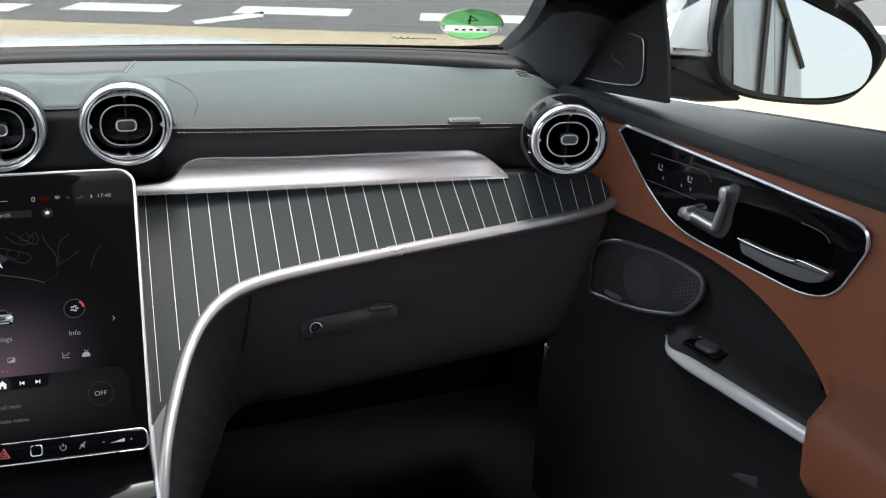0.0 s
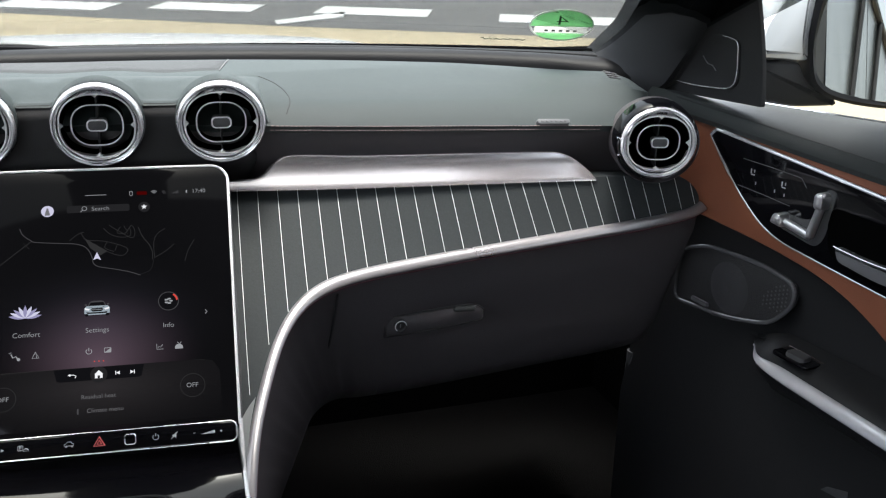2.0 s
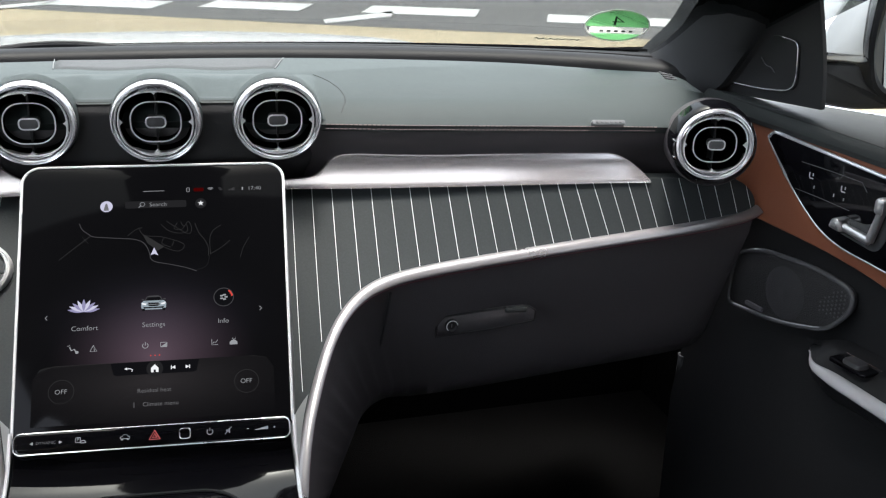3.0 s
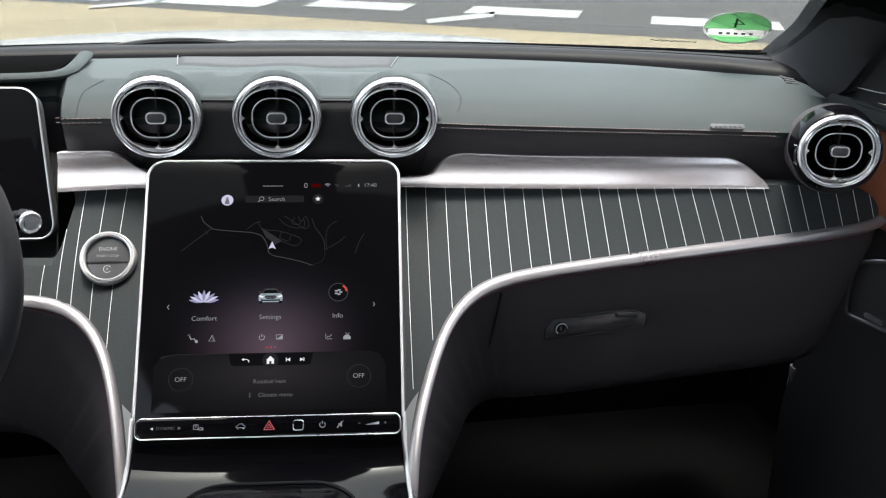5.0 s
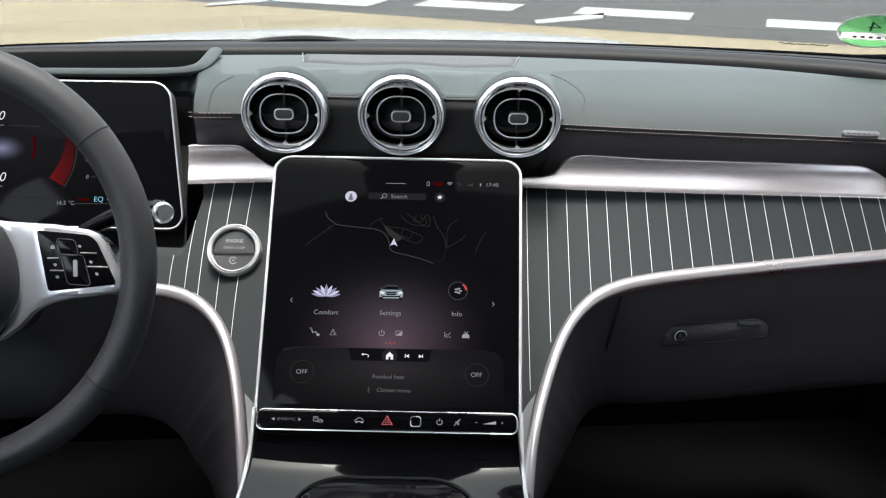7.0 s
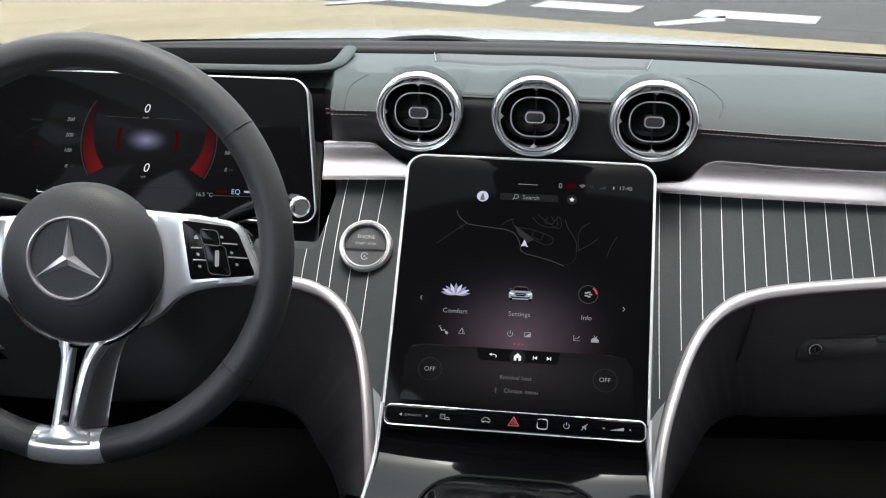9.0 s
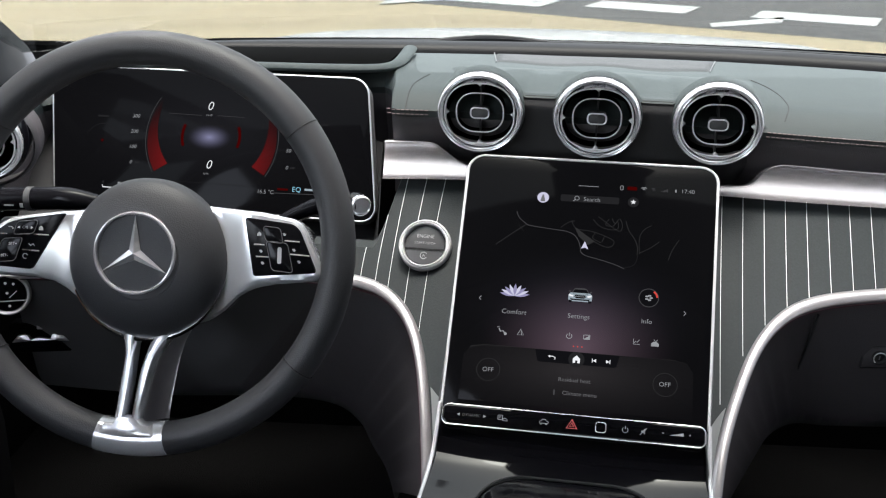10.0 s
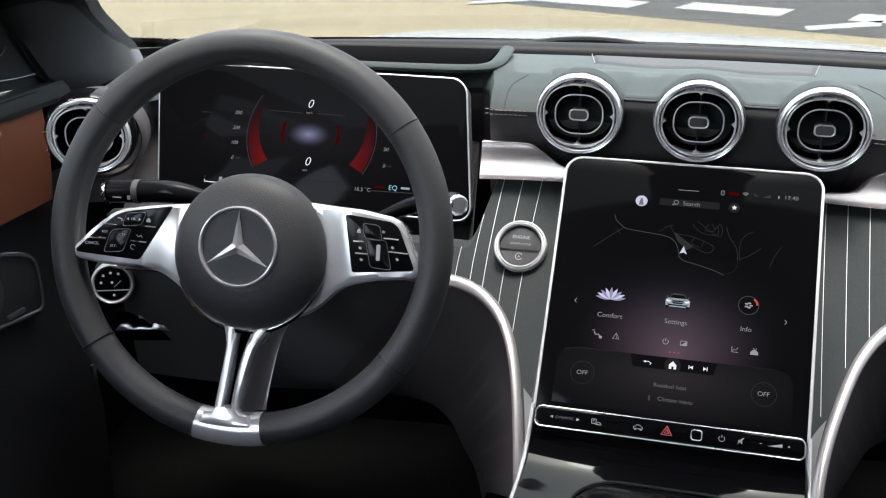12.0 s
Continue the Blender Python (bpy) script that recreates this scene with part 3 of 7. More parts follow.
def even(curve, n):
    """The same line with its points at equal steps."""
    total = [0.0]
    for a, b in zip(curve, curve[1:]):
        total.append(total[-1] + (b - a).length)
    out, j = [], 0
    for i in range(n + 1):
        d = total[-1] * i / n
        while j < len(curve) - 2 and total[j + 1] < d:
            j += 1
        out.append(lerp(curve[j], curve[j + 1], (d - total[j]) / max(total[j + 1] - total[j], 1e-9)))
    for _ in range(6):
        out[1:-1] = [(out[i - 1] + out[i] * 2 + out[i + 1]) / 4 for i in range(1, n)]
    return out


# satin chrome moulding along the lower edge
for curve, nm in ((even(CURVE_R, 150), "r"), (even(CURVE_L, 120), "l")):
    rows = []
    for i, p in enumerate(curve):
        along = (curve[min(i + 1, len(curve) - 1)] - curve[max(i - 1, 0)]).normalized() * (1 if nm == "r" else -1)
        out = Vector((0, -1, 0.55))
        out = (out - along * out.dot(along)).normalized()
        down = out.cross(along)
        w = 1.04 - 0.30 * step(0.215, 0.145, abs(p.x)) - 0.10 * step(0.58, 0.68, abs(p.x))
        rows.append([p + (out * a + down * b) * w for a, b in ((-0.004, -0.0012), (0.0006, -0.0010), (0.0030, 0.0004), (0.0048, 0.0028), (0.0058, 0.0056), (0.0062, 0.0084), (0.0060, 0.0106), (0.0044, 0.0122), (-0.004, 0.0126))])
    mesh("moulding", *sheet(rows), MOULD, dash, "satin chrome moulding", sharp=80)
    mesh("ambient_light", *tube([lerp(Vector(r[7]), Vector(r[8]), 0.55) for r in rows], 0.0006, 6), AMBIENT, dash, "thin rose ambient light line")


# satin joint pieces where the wood meets the console
for curve, xs_, hi, low_ in ((CURVE_R, 0.099, 0.656, 0.642), (CURVE_L, -0.1235, 0.650, 0.638)):
    rows = []
    for i in range(11):
        t, row = i / 10, []
        for k in range(13):
            z = lerp(lerp(hi, low_, t), 0.594, k / 12)
            below = [p for p in curve if p.z <= z]
            above = [p for p in curve if p.z > z]
            a, b = max(below, key=lambda p: p.z), min(above, key=lambda p: p.z)
            x = lerp(lerp(a.x, b.x, (z - a.z) / (b.z - a.z)), xs_, 0.12 + 0.88 * t)
            row.append((x, panel_y(x, z) - 0.0012, z))
        rows.append(row)
    mesh("joint_piece", *sheet(rows), JOINT, dash, "grey satin joint piece")


# lower leather: from the moulding back to the glove box face and under
def lower(curve, target, name):
    k, rows = len(curve), []
    tt = spline(target, 8)
    for i, p in enumerate(curve):
        q = tt[round(i / (k - 1) * (len(tt) - 1))]
        a = p + Vector((0, 0.001, -0.006))
        b = lerp(a, q, 0.35) + Vector((0, -0.004, 0))
        c = lerp(a, q, 0.75)
        row = [a, lerp(a, b, 0.5) + Vector((0, -0.004, 0.0)), b, c, q, q + Vector((0, 0.012, -0.02)), q + Vector((0.0, 0.05, -0.035)), q + Vector((0.0, 0.30, -0.06))]
        rows.append([tuple(r) for r in row])
    cut = next((i for i, p in enumerate(curve) if p.x > -0.262), 0) if curve[0].x < 0 else 0
    if cut:
        mesh("knee_panel", *sheet(rows[:cut + 1]), PLASTIC, dash, "black plastic knee panel")
    return mesh(name, *sheet(rows[cut:]), LEATHER_LOW, dash, "dark leather lower dashboard")


lower(CURVE_R, [(0.642, 0.892, 0.592), (0.605, 0.884, 0.582), (0.46, 0.872, 0.578), (0.33, 0.856, 0.578), (0.262, 0.845, 0.582), (0.226, 0.842, 0.584), (0.203, 0.84, 0.57), (0.190, 0.84, 0.54), (0.175, 0.84, 0.50), (0.16, 0.84, 0.46)], "lower_panel")
lower(CURVE_L, [(-0.60, 0.90, 0.56), (-0.45, 0.87, 0.57), (-0.33, 0.86, 0.58), (-0.26, 0.85, 0.58), (-0.23, 0.85, 0.56), (-0.215, 0.85, 0.53), (-0.20, 0.85, 0.50), (-0.19, 0.85, 0.46)], "lower_panel")

# dark binnacle below and behind the instrument display
rows = []
for x in [-0.62 + 0.02 * i for i in range(21)] + [-0.212]:
    b = step(0.205, 0.225, -x)
    rows.append([(x, lerp(0.90, 1.030, b), 0.812), (x, lerp(0.885, 0.990, b), 0.775), (x, lerp(0.875, 0.955, b), 0.745), (x, lerp(0.862, 0.920, b), 0.715), (x, 0.86, 0.690)])
mesh("binnacle", *sheet(rows), PLASTIC_DARK, dash, "dark plastic binnacle")

# glove box: seam, latch plate, lock
glove = thing("glove_box", "closed dark leather glove box with a long latch and round lock", "glove box")
seam = spline([(0.2215, 0.8115, 0.706), (0.2190, 0.8165, 0.68), (0.2160, 0.8220, 0.655), (0.2130, 0.8310, 0.63), (0.2100, 0.8380, 0.606)], 6)
mesh("seam", *tube([p - Vector((0, 0.0012, 0)) for p in seam], 0.0015, 6), PLASTIC_DARK, glove, "thin dark gap")
LATCH = Matrix.Translation((0.338, 0.8415, 0.6545)) @ pose(0, 0, 0, 0, 4.0, 0)
OUTL = rounded([(-0.0588, -0.0196, 0.002), (0.0108, -0.0108, 0.02), (0.0533, -0.0028, 0.003), (0.0535, 0.0093, 0.003), (0.0420, 0.0155, 0.004), (0.0191, 0.0139, 0.01), (-0.0594, 0.0034, 0.002)], 4)
mesh("latch_groove", *rim_of(OUTL, 0.0007, -0.0042), PLASTIC_DARK, glove, "thin dark groove round the latch", m=LATCH)
latch = mesh("latch", *moved(plate(inset(OUTL, 0.0012), 0.006, 0.0008, -0.0046), LATCH), LEATHER_LOW, glove, "flush leather latch")
mesh("finger_grip", *moved(plate(rrect(0.026, 0.0070, 0.0030, 5, 0.030, 0.0105), 0.004, 0.0024, -0.0068), LATCH), LEATHER_SILL, latch, "worn lighter finger grip")
lock = mesh("lock", *moved(lathe([(0.0001, -0.0052), (0.0042, -0.0052), (0.0050, -0.0062), (0.0062, -0.0070), (0.0074, -0.0064), (0.0078, -0.003)], 32), LATCH @ Matrix.Translation((-0.0419, 0, -0.0060))), PLASTIC_DARK, latch, "round black lock barrel")
mesh("lock_ring", *moved(tube([(-0.0419 + 0.0062 * math.cos(a / 14 * math.pi + 0.2), -0.0073, -0.0060 + 0.0062 * math.sin(a / 14 * math.pi + 0.2)) for a in range(18)], 0.0006, 6, up=(0, 1, 0)), LATCH), SILVER_PAINT, lock, "bright ring edge")
mesh("keyhole", *moved(box(-0.0005, 0.0005, -0.0058, -0.0050, -0.0020, 0.0020), LATCH @ Matrix.Translation((-0.0419, 0, -0.0060))), PULL, lock, smooth=False)

# airbag badge on the seam
BADGE = mat("light_grey_plastic", (0.11, 0.115, 0.12), 0.4, grain=0.1, grain_size=300)
badge = thing("airbag_badge", "small grey embossed badge on the dashboard pad", "badge", Matrix.Translation((0.4900, 0.8945, 0.8525)) @ pose(0, 0, 0, -38, 2.3, -1))
mesh("plate", *plate(rrect(0.040, 0.0065, 0.003, 4), 0.006, 0.0012), BADGE, badge)
for k in range(6):
    mesh("bar", *plate(rrect(0.003, 0.0022, 0.0004, 2, -0.014 + 0.0056 * k, 0.0), 0.001, 0.0002, -0.0006), GREY_PAD, badge)

# loudspeaker grille in the middle of the pad, flush with the leather
grille = thing("speaker_grille", "flat dark grille panel set into the dashboard pad", "speaker grille")


def on_grille(u, v):
    """A point of the grille: u across from -1 to 1, v from its wavy front edge to its rear edge."""
    x = u * lerp(0.122, 0.1355, v)
    p = STACK @ Vector((x, lerp(0.176 + 0.009 * math.cos(2 * math.pi * x / 0.116), 0.2795, v), 0))
    return Vector((p.x, p.y, pad_z(p.x, p.y)))


mesh("panel", *sheet([[on_grille(i / 30 - 1, k / 8) + Vector((0, 0, 0.0016 if 0 < k < 8 and 0 < i < 60 else -0.001)) for i in range(61)] for k in range(9)]), GRILLE_CLOTH, grille, "finely perforated dark cover")
for u in (-1, 1):
    mesh("edge_line", *tube([on_grille(u, k / 8) + Vector((0, 0, 0.0012)) for k in range(9)], 0.0006, 6), PULL, grille, "thin light edge")

# ---------------------------------------------------------------- round air vents


def air_vent(m, label, barrel=None, knob_x=0.0):
    v = thing("air_vent", label, "air vent", m, "round turbine air vents")
    if barrel:
        mesh("barrel", *lathe([(0.0452, 0.004), (0.0470, 0.0045), (0.0492, 0.0075), (0.0502, 0.013), (0.0504, 0.030)]), barrel, v, "gloss black barrel")
        mesh("pod", *lathe([(0.0480, 0.024), (0.0500, 0.020), (0.0520, 0.022), (0.0535, 0.032), (0.0530, 0.060)]), LEATHER_LOW, v, "dark leather pod", m=pose(0.004, 0, -0.0085))
        for z in (0.004, -0.018):
            mesh("barrel_tab", *moved(plate(rrect(0.004, 0.0035, 0.001, 3), 0.006, 0.001, 0.004), pose(-0.0480 + abs(z) * 0.12, 0, z)), CHROME, v, "small bright tab")
    else:
        mesh("nacelle", *lathe([(0.0450, 0.010), (0.0464, 0.0085), (0.0470, 0.012), (0.0468, 0.030)]), LEATHER, v, "leather collar")
    mesh("outer_ring", *lathe([(0.0448, 0.014), (0.0457, 0.0085), (0.0458, 0.0045), (0.0454, 0.0012), (0.0446, -0.0010), (0.0436, -0.0019), (0.0427, -0.0016), (0.0421, -0.0006), (0.0417, -0.0010), (0.0409, -0.0014), (0.0401, -0.0007), (0.0396, 0.0010), (0.0394, 0.010)], 72), BRIGHT, v, "polished chrome outer ring")
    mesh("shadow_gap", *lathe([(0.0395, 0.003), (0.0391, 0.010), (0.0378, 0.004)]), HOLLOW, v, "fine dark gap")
    gate = disc(0.0378, 72, 2.35, 1.0, 0.935)
    mesh("flange", *sheet([[(x * k, y, z * k) for x, z in ring] for ring, k, y in ((disc(0.0389, 72), 1.0, 0.0050), (disc(0.0389, 72), 0.998, 0.0020), (disc(0.0389, 72), 0.990, 0.0012), (gate, 1.0, 0.0016), (gate, 0.99, 0.010))], True), SATIN, v, "satin silver flange")
    mesh("inner_ring", *rim_of(disc(0.0372, 72, 2.35, 1.0, 0.930), 0.0010, 0.0002, 10), SILVER_PAINT, v, "thin chrome inner ring")
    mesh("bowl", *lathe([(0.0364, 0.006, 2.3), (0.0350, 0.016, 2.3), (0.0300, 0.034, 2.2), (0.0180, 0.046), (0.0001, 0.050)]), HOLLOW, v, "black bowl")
    for k in range(4):
        a = math.pi / 2 * k
        c, s = math.cos(a), math.sin(a)
        b = 0.0 if k % 2 == 0 else 0.0024
        p = [(0.0368 - b, -0.0040), (0.0346 - b, -0.0016), (0.0330 - b, 0), (0.0346 - b, 0.0016), (0.0368 - b, 0.0040)]
        tri = [(c * x - s * z, s * x + c * z) for x, z in p]
        mesh("tab", *plate(tri, 0.004, 0.0006, 0.0006), SILVER_PAINT, v)
    for z0, z1 in ((-0.0335, -0.0065), (0.0065, 0.0335)):
        mesh("vane", *box(-0.0009, 0.0009, 0.008, 0.030, z0, z1), VANE, v, smooth=False)
    loop = rrect(0.0505, 0.0445, 0.0195, 9)
    mesh("loop", *rim_of(loop, 0.00085, 0.0035, 8, 0.8), SILVER_PAINT, v, "thin chrome loop")
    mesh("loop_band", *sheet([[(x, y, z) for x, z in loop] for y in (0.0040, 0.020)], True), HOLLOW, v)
    knob = mesh("knob", *plate(rrect(0.0188, 0.0112, 0.0042, 6, knob_x), 0.012, 0.0012, 0.0015), PLASTIC, v, "dark centre knob")
    mesh("knob_edge", *rim_of(rrect(0.0192, 0.0116, 0.0044, 6, knob_x), 0.0010, 0.0022, 8), SILVER_PAINT, knob, "chrome knob edge")
    return v


V_LABEL = "round chrome air vent"
VENTS = (-0.1148, 0.0015, 0.1178)
for du in VENTS:
    air_vent(STACK @ Matrix.Translation((du, -0.014, 0.8725)) @ pose(0, 0, 0, 4, 0, 0) @ Matrix.Diagonal((0.938, 1, 0.895, 1)), V_LABEL + " above the touchscreen")
air_vent(Matrix.Translation((0.5970, 0.8460, 0.8325)) @ pose(0, 0, 0, 3, 0, -16) @ Matrix.Diagonal((0.940, 0.95, 0.890, 1)), V_LABEL + " beside the brown door panel", GLOSS, 0.0015)
air_vent(Matrix.Translation((-0.6180, 0.8730, 0.8325)) @ pose(0, 0, 0, 3, 0, 14) @ Matrix.Diagonal((0.950, 0.97, 0.895, 1)), V_LABEL + " behind the steering wheel", GLOSS, -0.001)

# leather saddles that carry the centre vents, and the dark block between them
saddle = thing("vent_housing", "dark leather housing that carries the three centre vents", "vent housing", STACK)


def hood_front(x):
    """Height of the leather's front edge: an arch over each vent, low between them."""
    h = 0.0
    for c in VENTS:
        d = abs(x - c) / 0.0448
        if d < 1:
            h = max(h, 0.0418 * math.sqrt(1 - d * d))
    low = 0.0190 - 0.03 * step(0.140, 0.170, abs(x))
    return 0.8725 + (h ** 6 + max(low, 0.001) ** 6) ** (1 / 6)


rows, n = [], 190
for y in (0.0, 0.002, 0.006, 0.012, 0.02, 0.03, 0.045, 0.06, 0.08, 0.10, 0.12, 0.14, 0.16, 0.18):
    row = []
    for i in range(n + 1):
        x = lerp(-0.190, 0.190, i / n)
        e, f = step(0.150, 0.188, abs(x)), hood_front(x)
        p = STACK @ Vector((x, y + 0.004 + 0.012 * e, 0))
        base = pad_z(p.x, p.y)
        z = lerp(f - 0.004 * max(0.0, 1 - y / 0.004), base + 0.0026 - 0.0042 * step(0.115, 0.172, y), 1 - (1 - min(y / 0.15, 1.0)) ** 2)
        row.append((x, y + 0.004 + 0.012 * e, lerp(z, base - 0.003, e)))
    rows.append(row)
mesh("hood", *sheet(rows), LEATHER, saddle, "black leather hood over the vents")
rows, n = [], 264
for i in range(n + 1):
    x = lerp(-0.180, 0.180, i / n)
    e = 2.2 * step(0.13, 0.180, abs(x))
    top = 0.8895 - 0.012 * e
    row = [(x, 0.03 + 0.02 * e, top - 0.001)]
    for k in range(37):
        z = lerp(top, 0.79 + 0.012 * e, k / 36)
        y = 0.02 * e + 0.03 * step(0.835, 0.795, z) + 0.006 * step(0.878, 0.890, z)
        if min(math.hypot((x - c) / 0.938, (z - 0.8725) / 0.895) for c in VENTS) < 0.0450:
            y = 0.046
        row.append((x, y, z))
    rows.append(row)
mesh("block", *sheet(rows), TRIM_DARK, saddle, "dark padded block")

# ---------------------------------------------------------------- centre console and touchscreen
SCREEN = STACK @ Matrix.Translation((0, -0.1197, 0.740)) @ pose(0, 0, 0, -43.13, 0, 0)


def light(name, colour, power):
    return mat(name, (0.0, 0.0, 0.0), 0.5, glow=colour, power=power * 0.47, spec=0.0)


UI_WHITE = light("ui_white", (0.85, 0.86, 0.90), 0.55)
UI_GREY = light("ui_grey", (0.6, 0.62, 0.66), 0.27)
UI_TEXT = light("ui_text", (0.6, 0.6, 0.64), 0.14)
UI_DIM = light("ui_dim", (0.5, 0.5, 0.54), 0.06)
UI_FAINT = light("ui_faint", (0.5, 0.5, 0.55), 0.018)
UI_RED = light("ui_red", (1.0, 0.10, 0.08), 0.35)
UI_DARKRED = light("ui_dark_red", (0.5, 0.01, 0.01), 0.06)
UI_MAP = light("ui_map", (0.5, 0.5, 0.52), 0.030)
UI_BLUE = light("ui_blue", (0.35, 0.75, 0.95), 0.45)
UI_VIOLET = light("ui_violet", (0.55, 0.52, 0.85), 0.28)
UI_PALE = light("ui_pale", (0.75, 0.74, 0.95), 0.42)
UI_STEEL = light("ui_steel", (0.50, 0.60, 0.68), 0.32)
UI_SHADE = light("ui_shade", (0.02, 0.02, 0.025), 0.15)


def glow_panel(name, rings):
    """A lit panel: soft round glows, each (x, z, width, height, colour, strength), on black behind glass."""
    m = mat(name, (0.0006, 0.0006, 0.0007), 0.08, spec=0.05)
    nt = m.node_tree
    b = nt.nodes["Principled BSDF"]
    tex = nt.nodes.new("ShaderNodeTexCoord")
    last = None
    for x, z, w, h, colour, power in rings:
        mp, g, mx = nt.nodes.new("ShaderNodeMapping"), nt.nodes.new("ShaderNodeTexGradient"), nt.nodes.new("ShaderNodeMix")
        g.gradient_type = "QUADRATIC_SPHERE"
        mp.inputs["Location"].default_value = (-x / w, 0, -z / h)
        mp.inputs["Scale"].default_value = (1 / w, 1, 1 / h)
        mx.data_type, mx.blend_type = "RGBA", "ADD"
        mx.inputs["Factor"].default_value = 1.0
        sc = nt.nodes.new("ShaderNodeMix")
        sc.data_type = "RGBA"
        sc.inputs["A"].default_value = (0, 0, 0, 1)
        sc.inputs["B"].default_value = (*[c * power for c in colour], 1)
        nt.links.new(tex.outputs["Object"], mp.inputs["Vector"])
        nt.links.new(mp.outputs["Vector"], g.inputs["Vector"])
        nt.links.new(g.outputs["Fac"], sc.inputs["Factor"])
        nt.links.new(sc.outputs["Result"], mx.inputs["B"])
        if last:
            nt.links.new(last, mx.inputs["A"])
        else:
            mx.inputs["A"].default_value = (0.0012, 0.0012, 0.0014, 1)
        last = mx.outputs["Result"]
    nt.links.new(last, b.inputs["Emission Color"])
    b.inputs["Emission Strength"].default_value = 0.75
    return m


DISPLAY = glow_panel("touchscreen_glass", [(0, -0.062, 0.095, 0.075, (0.42, 0.27, 0.36), 0.072), (0, -0.03, 0.12, 0.075, (0.36, 0.33, 0.48), 0.016)])
CLIMATE = glow_panel("climate_band", [(0, -0.085, 0.16, 0.06, (0.4, 0.36, 0.38), 0.018)])

console = thing("centre_console", "gloss black centre console with chrome edges", "centre console", STACK)
prof = [(p.x, p.y) for p in spline([(-0.205, 0.6495, 0), (-0.218, 0.6350, 0), (-0.230, 0.6235, 0), (-0.242, 0.6160, 0), (-0.254, 0.6115, 0), (-0.28, 0.6055, 0), (-0.33, 0.5963, 0), (-0.42, 0.579, 0), (-0.60, 0.545, 0)], 4)]
rows = []
for q, z in prof:
    w = lerp(0.1165, 0.125, step(-0.2, -0.45, q))
    rows.append([(lerp(-w, w, i / 24), q + 0.004 * (2 * i / 24 - 1) ** 4, z + 0.004 * (2 * i / 24 - 1) ** 2 * step(-0.24, -0.3, q)) for i in range(25)])
mesh("gloss_panel", *sheet(rows), GLOSS, console, "piano black panel")
for s in (1, -1):
    rows = []
    for q, z in [(-0.02, 0.82), (-0.1, 0.74)] + prof:
        w = lerp(0.1185, 0.127, step(-0.2, -0.45, q))
        rows.append([(s * w, q + 0.002, z), (s * (w + 0.004), q + 0.012, z - 0.006), (s * (w + 0.012), q + 0.08, z - 0.10), (s * (w + 0.012), q + 0.25, 0.30)])
    mesh("side_wall", *sheet(rows), PLASTIC, console)
    path = [Vector((s * lerp(0.1185, 0.127, step(-0.2, -0.45, q)), q - 0.001, z + 0.001)) for q, z in prof]
    mesh("edge_trim", *tube(spline(path, 5), 0.0018, 8), SILVER_PAINT, console, "satin chrome edge")
# lid with a rounded groove
lid = mesh("lid", *moved(plate(rrect(0.150, 0.20, 0.040, 10, 0, -0.1), 0.006, 0.003, -0.0022), Matrix.Translation((0.002, -0.2580, 0.6113)) @ pose(0, 0, 0, -79, 0, 0)), GLOSS, console, "gloss black storage lid")
mesh("lid_groove", *moved(rim_of(rrect(0.154, 0.204, 0.042, 10, 0, -0.1), 0.0013, -0.0012), Matrix.Translation((0.002, -0.2580, 0.6113)) @ pose(0, 0, 0, -79, 0, 0)), PLASTIC_DARK, console, "dark groove")

screen = thing("touchscreen", "tall portrait touchscreen with a chrome edge, switched on", "touchscreen", SCREEN)
body = [(-0.1165, -0.128), (0.1165, -0.128), *[(x, z) for x, z in rrect(0.2410, 0.26, 0.0165, 8, 0, -0.0005)[:9]], *[(x, z) for x, z in rrect(0.2410, 0.26, 0.0165, 8, 0, -0.0005)[9:18]]]
mesh("housing", *plate([(x * 1.006, z + (0.0008 if z > 0 else 0)) for x, z in body], 0.014, 0.001, 0.0012), PLASTIC, screen, "thin black housing")
mesh("glass", *plate(body, 0.003, 0.0006, 0.0), DISPLAY, screen, "black glass with a violet glow")
path = [Vector((x, 0.0002, z)) for x, z in body[2:]]
path = [Vector((0.1175, 0.0002, -0.128))] + path + [Vector((-0.1175, 0.0002, -0.128))]
mesh("chrome_edge", *tube(path, 0.0014, 8, up=(0, 1, 0)), SILVER_PAINT, screen, "bright chrome edge")
band = [(-0.103, -0.120), (0.103, -0.120), (0.103, -0.078), (0.097, -0.0685), (0.085, -0.0665), (-0.085, -0.0665), (-0.097, -0.0685), (-0.103, -0.078)]
mesh("climate_bar", *plate(band, 0.0006, 0.0002, -0.0004), CLIMATE, screen, "dark climate bar")


def flat(name, outline, material, parent, y=-0.0008, label=""):
    """A thin raised shape on a display or a panel."""
    n = len(outline)
    return mesh(name, [(x, y, z) for x, z in outline] + [(x, y + 0.0003, z) for x, z in outline], [tuple(range(n)), tuple(range(n, 2 * n))] + [(i, (i + 1) % n, n + (i + 1) % n, n + i) for i in range(n)], material, parent, label, smooth=False)


def at(outline, x, z):
    return [(a + x, b + z) for a, b in outline]


def line(name, pts, w, material, parent, y=-0.0008, label=""):
    """A thin flat line through points."""
    v, f = [], []
    for i, p in enumerate(pts):
        a, b = Vector(pts[max(i - 1, 0)]), Vector(pts[min(i + 1, len(pts) - 1)])
        d = (b - a).normalized()
        v += [(p[0] - d.y * w / 2, y, p[1] + d.x * w / 2), (p[0] + d.y * w / 2, y, p[1] - d.x * w / 2)]
    f = [(2 * i, 2 * i + 1, 2 * i + 3, 2 * i + 2) for i in range(len(pts) - 1)]
    return mesh(name, v, f, material, parent, label, smooth=False)


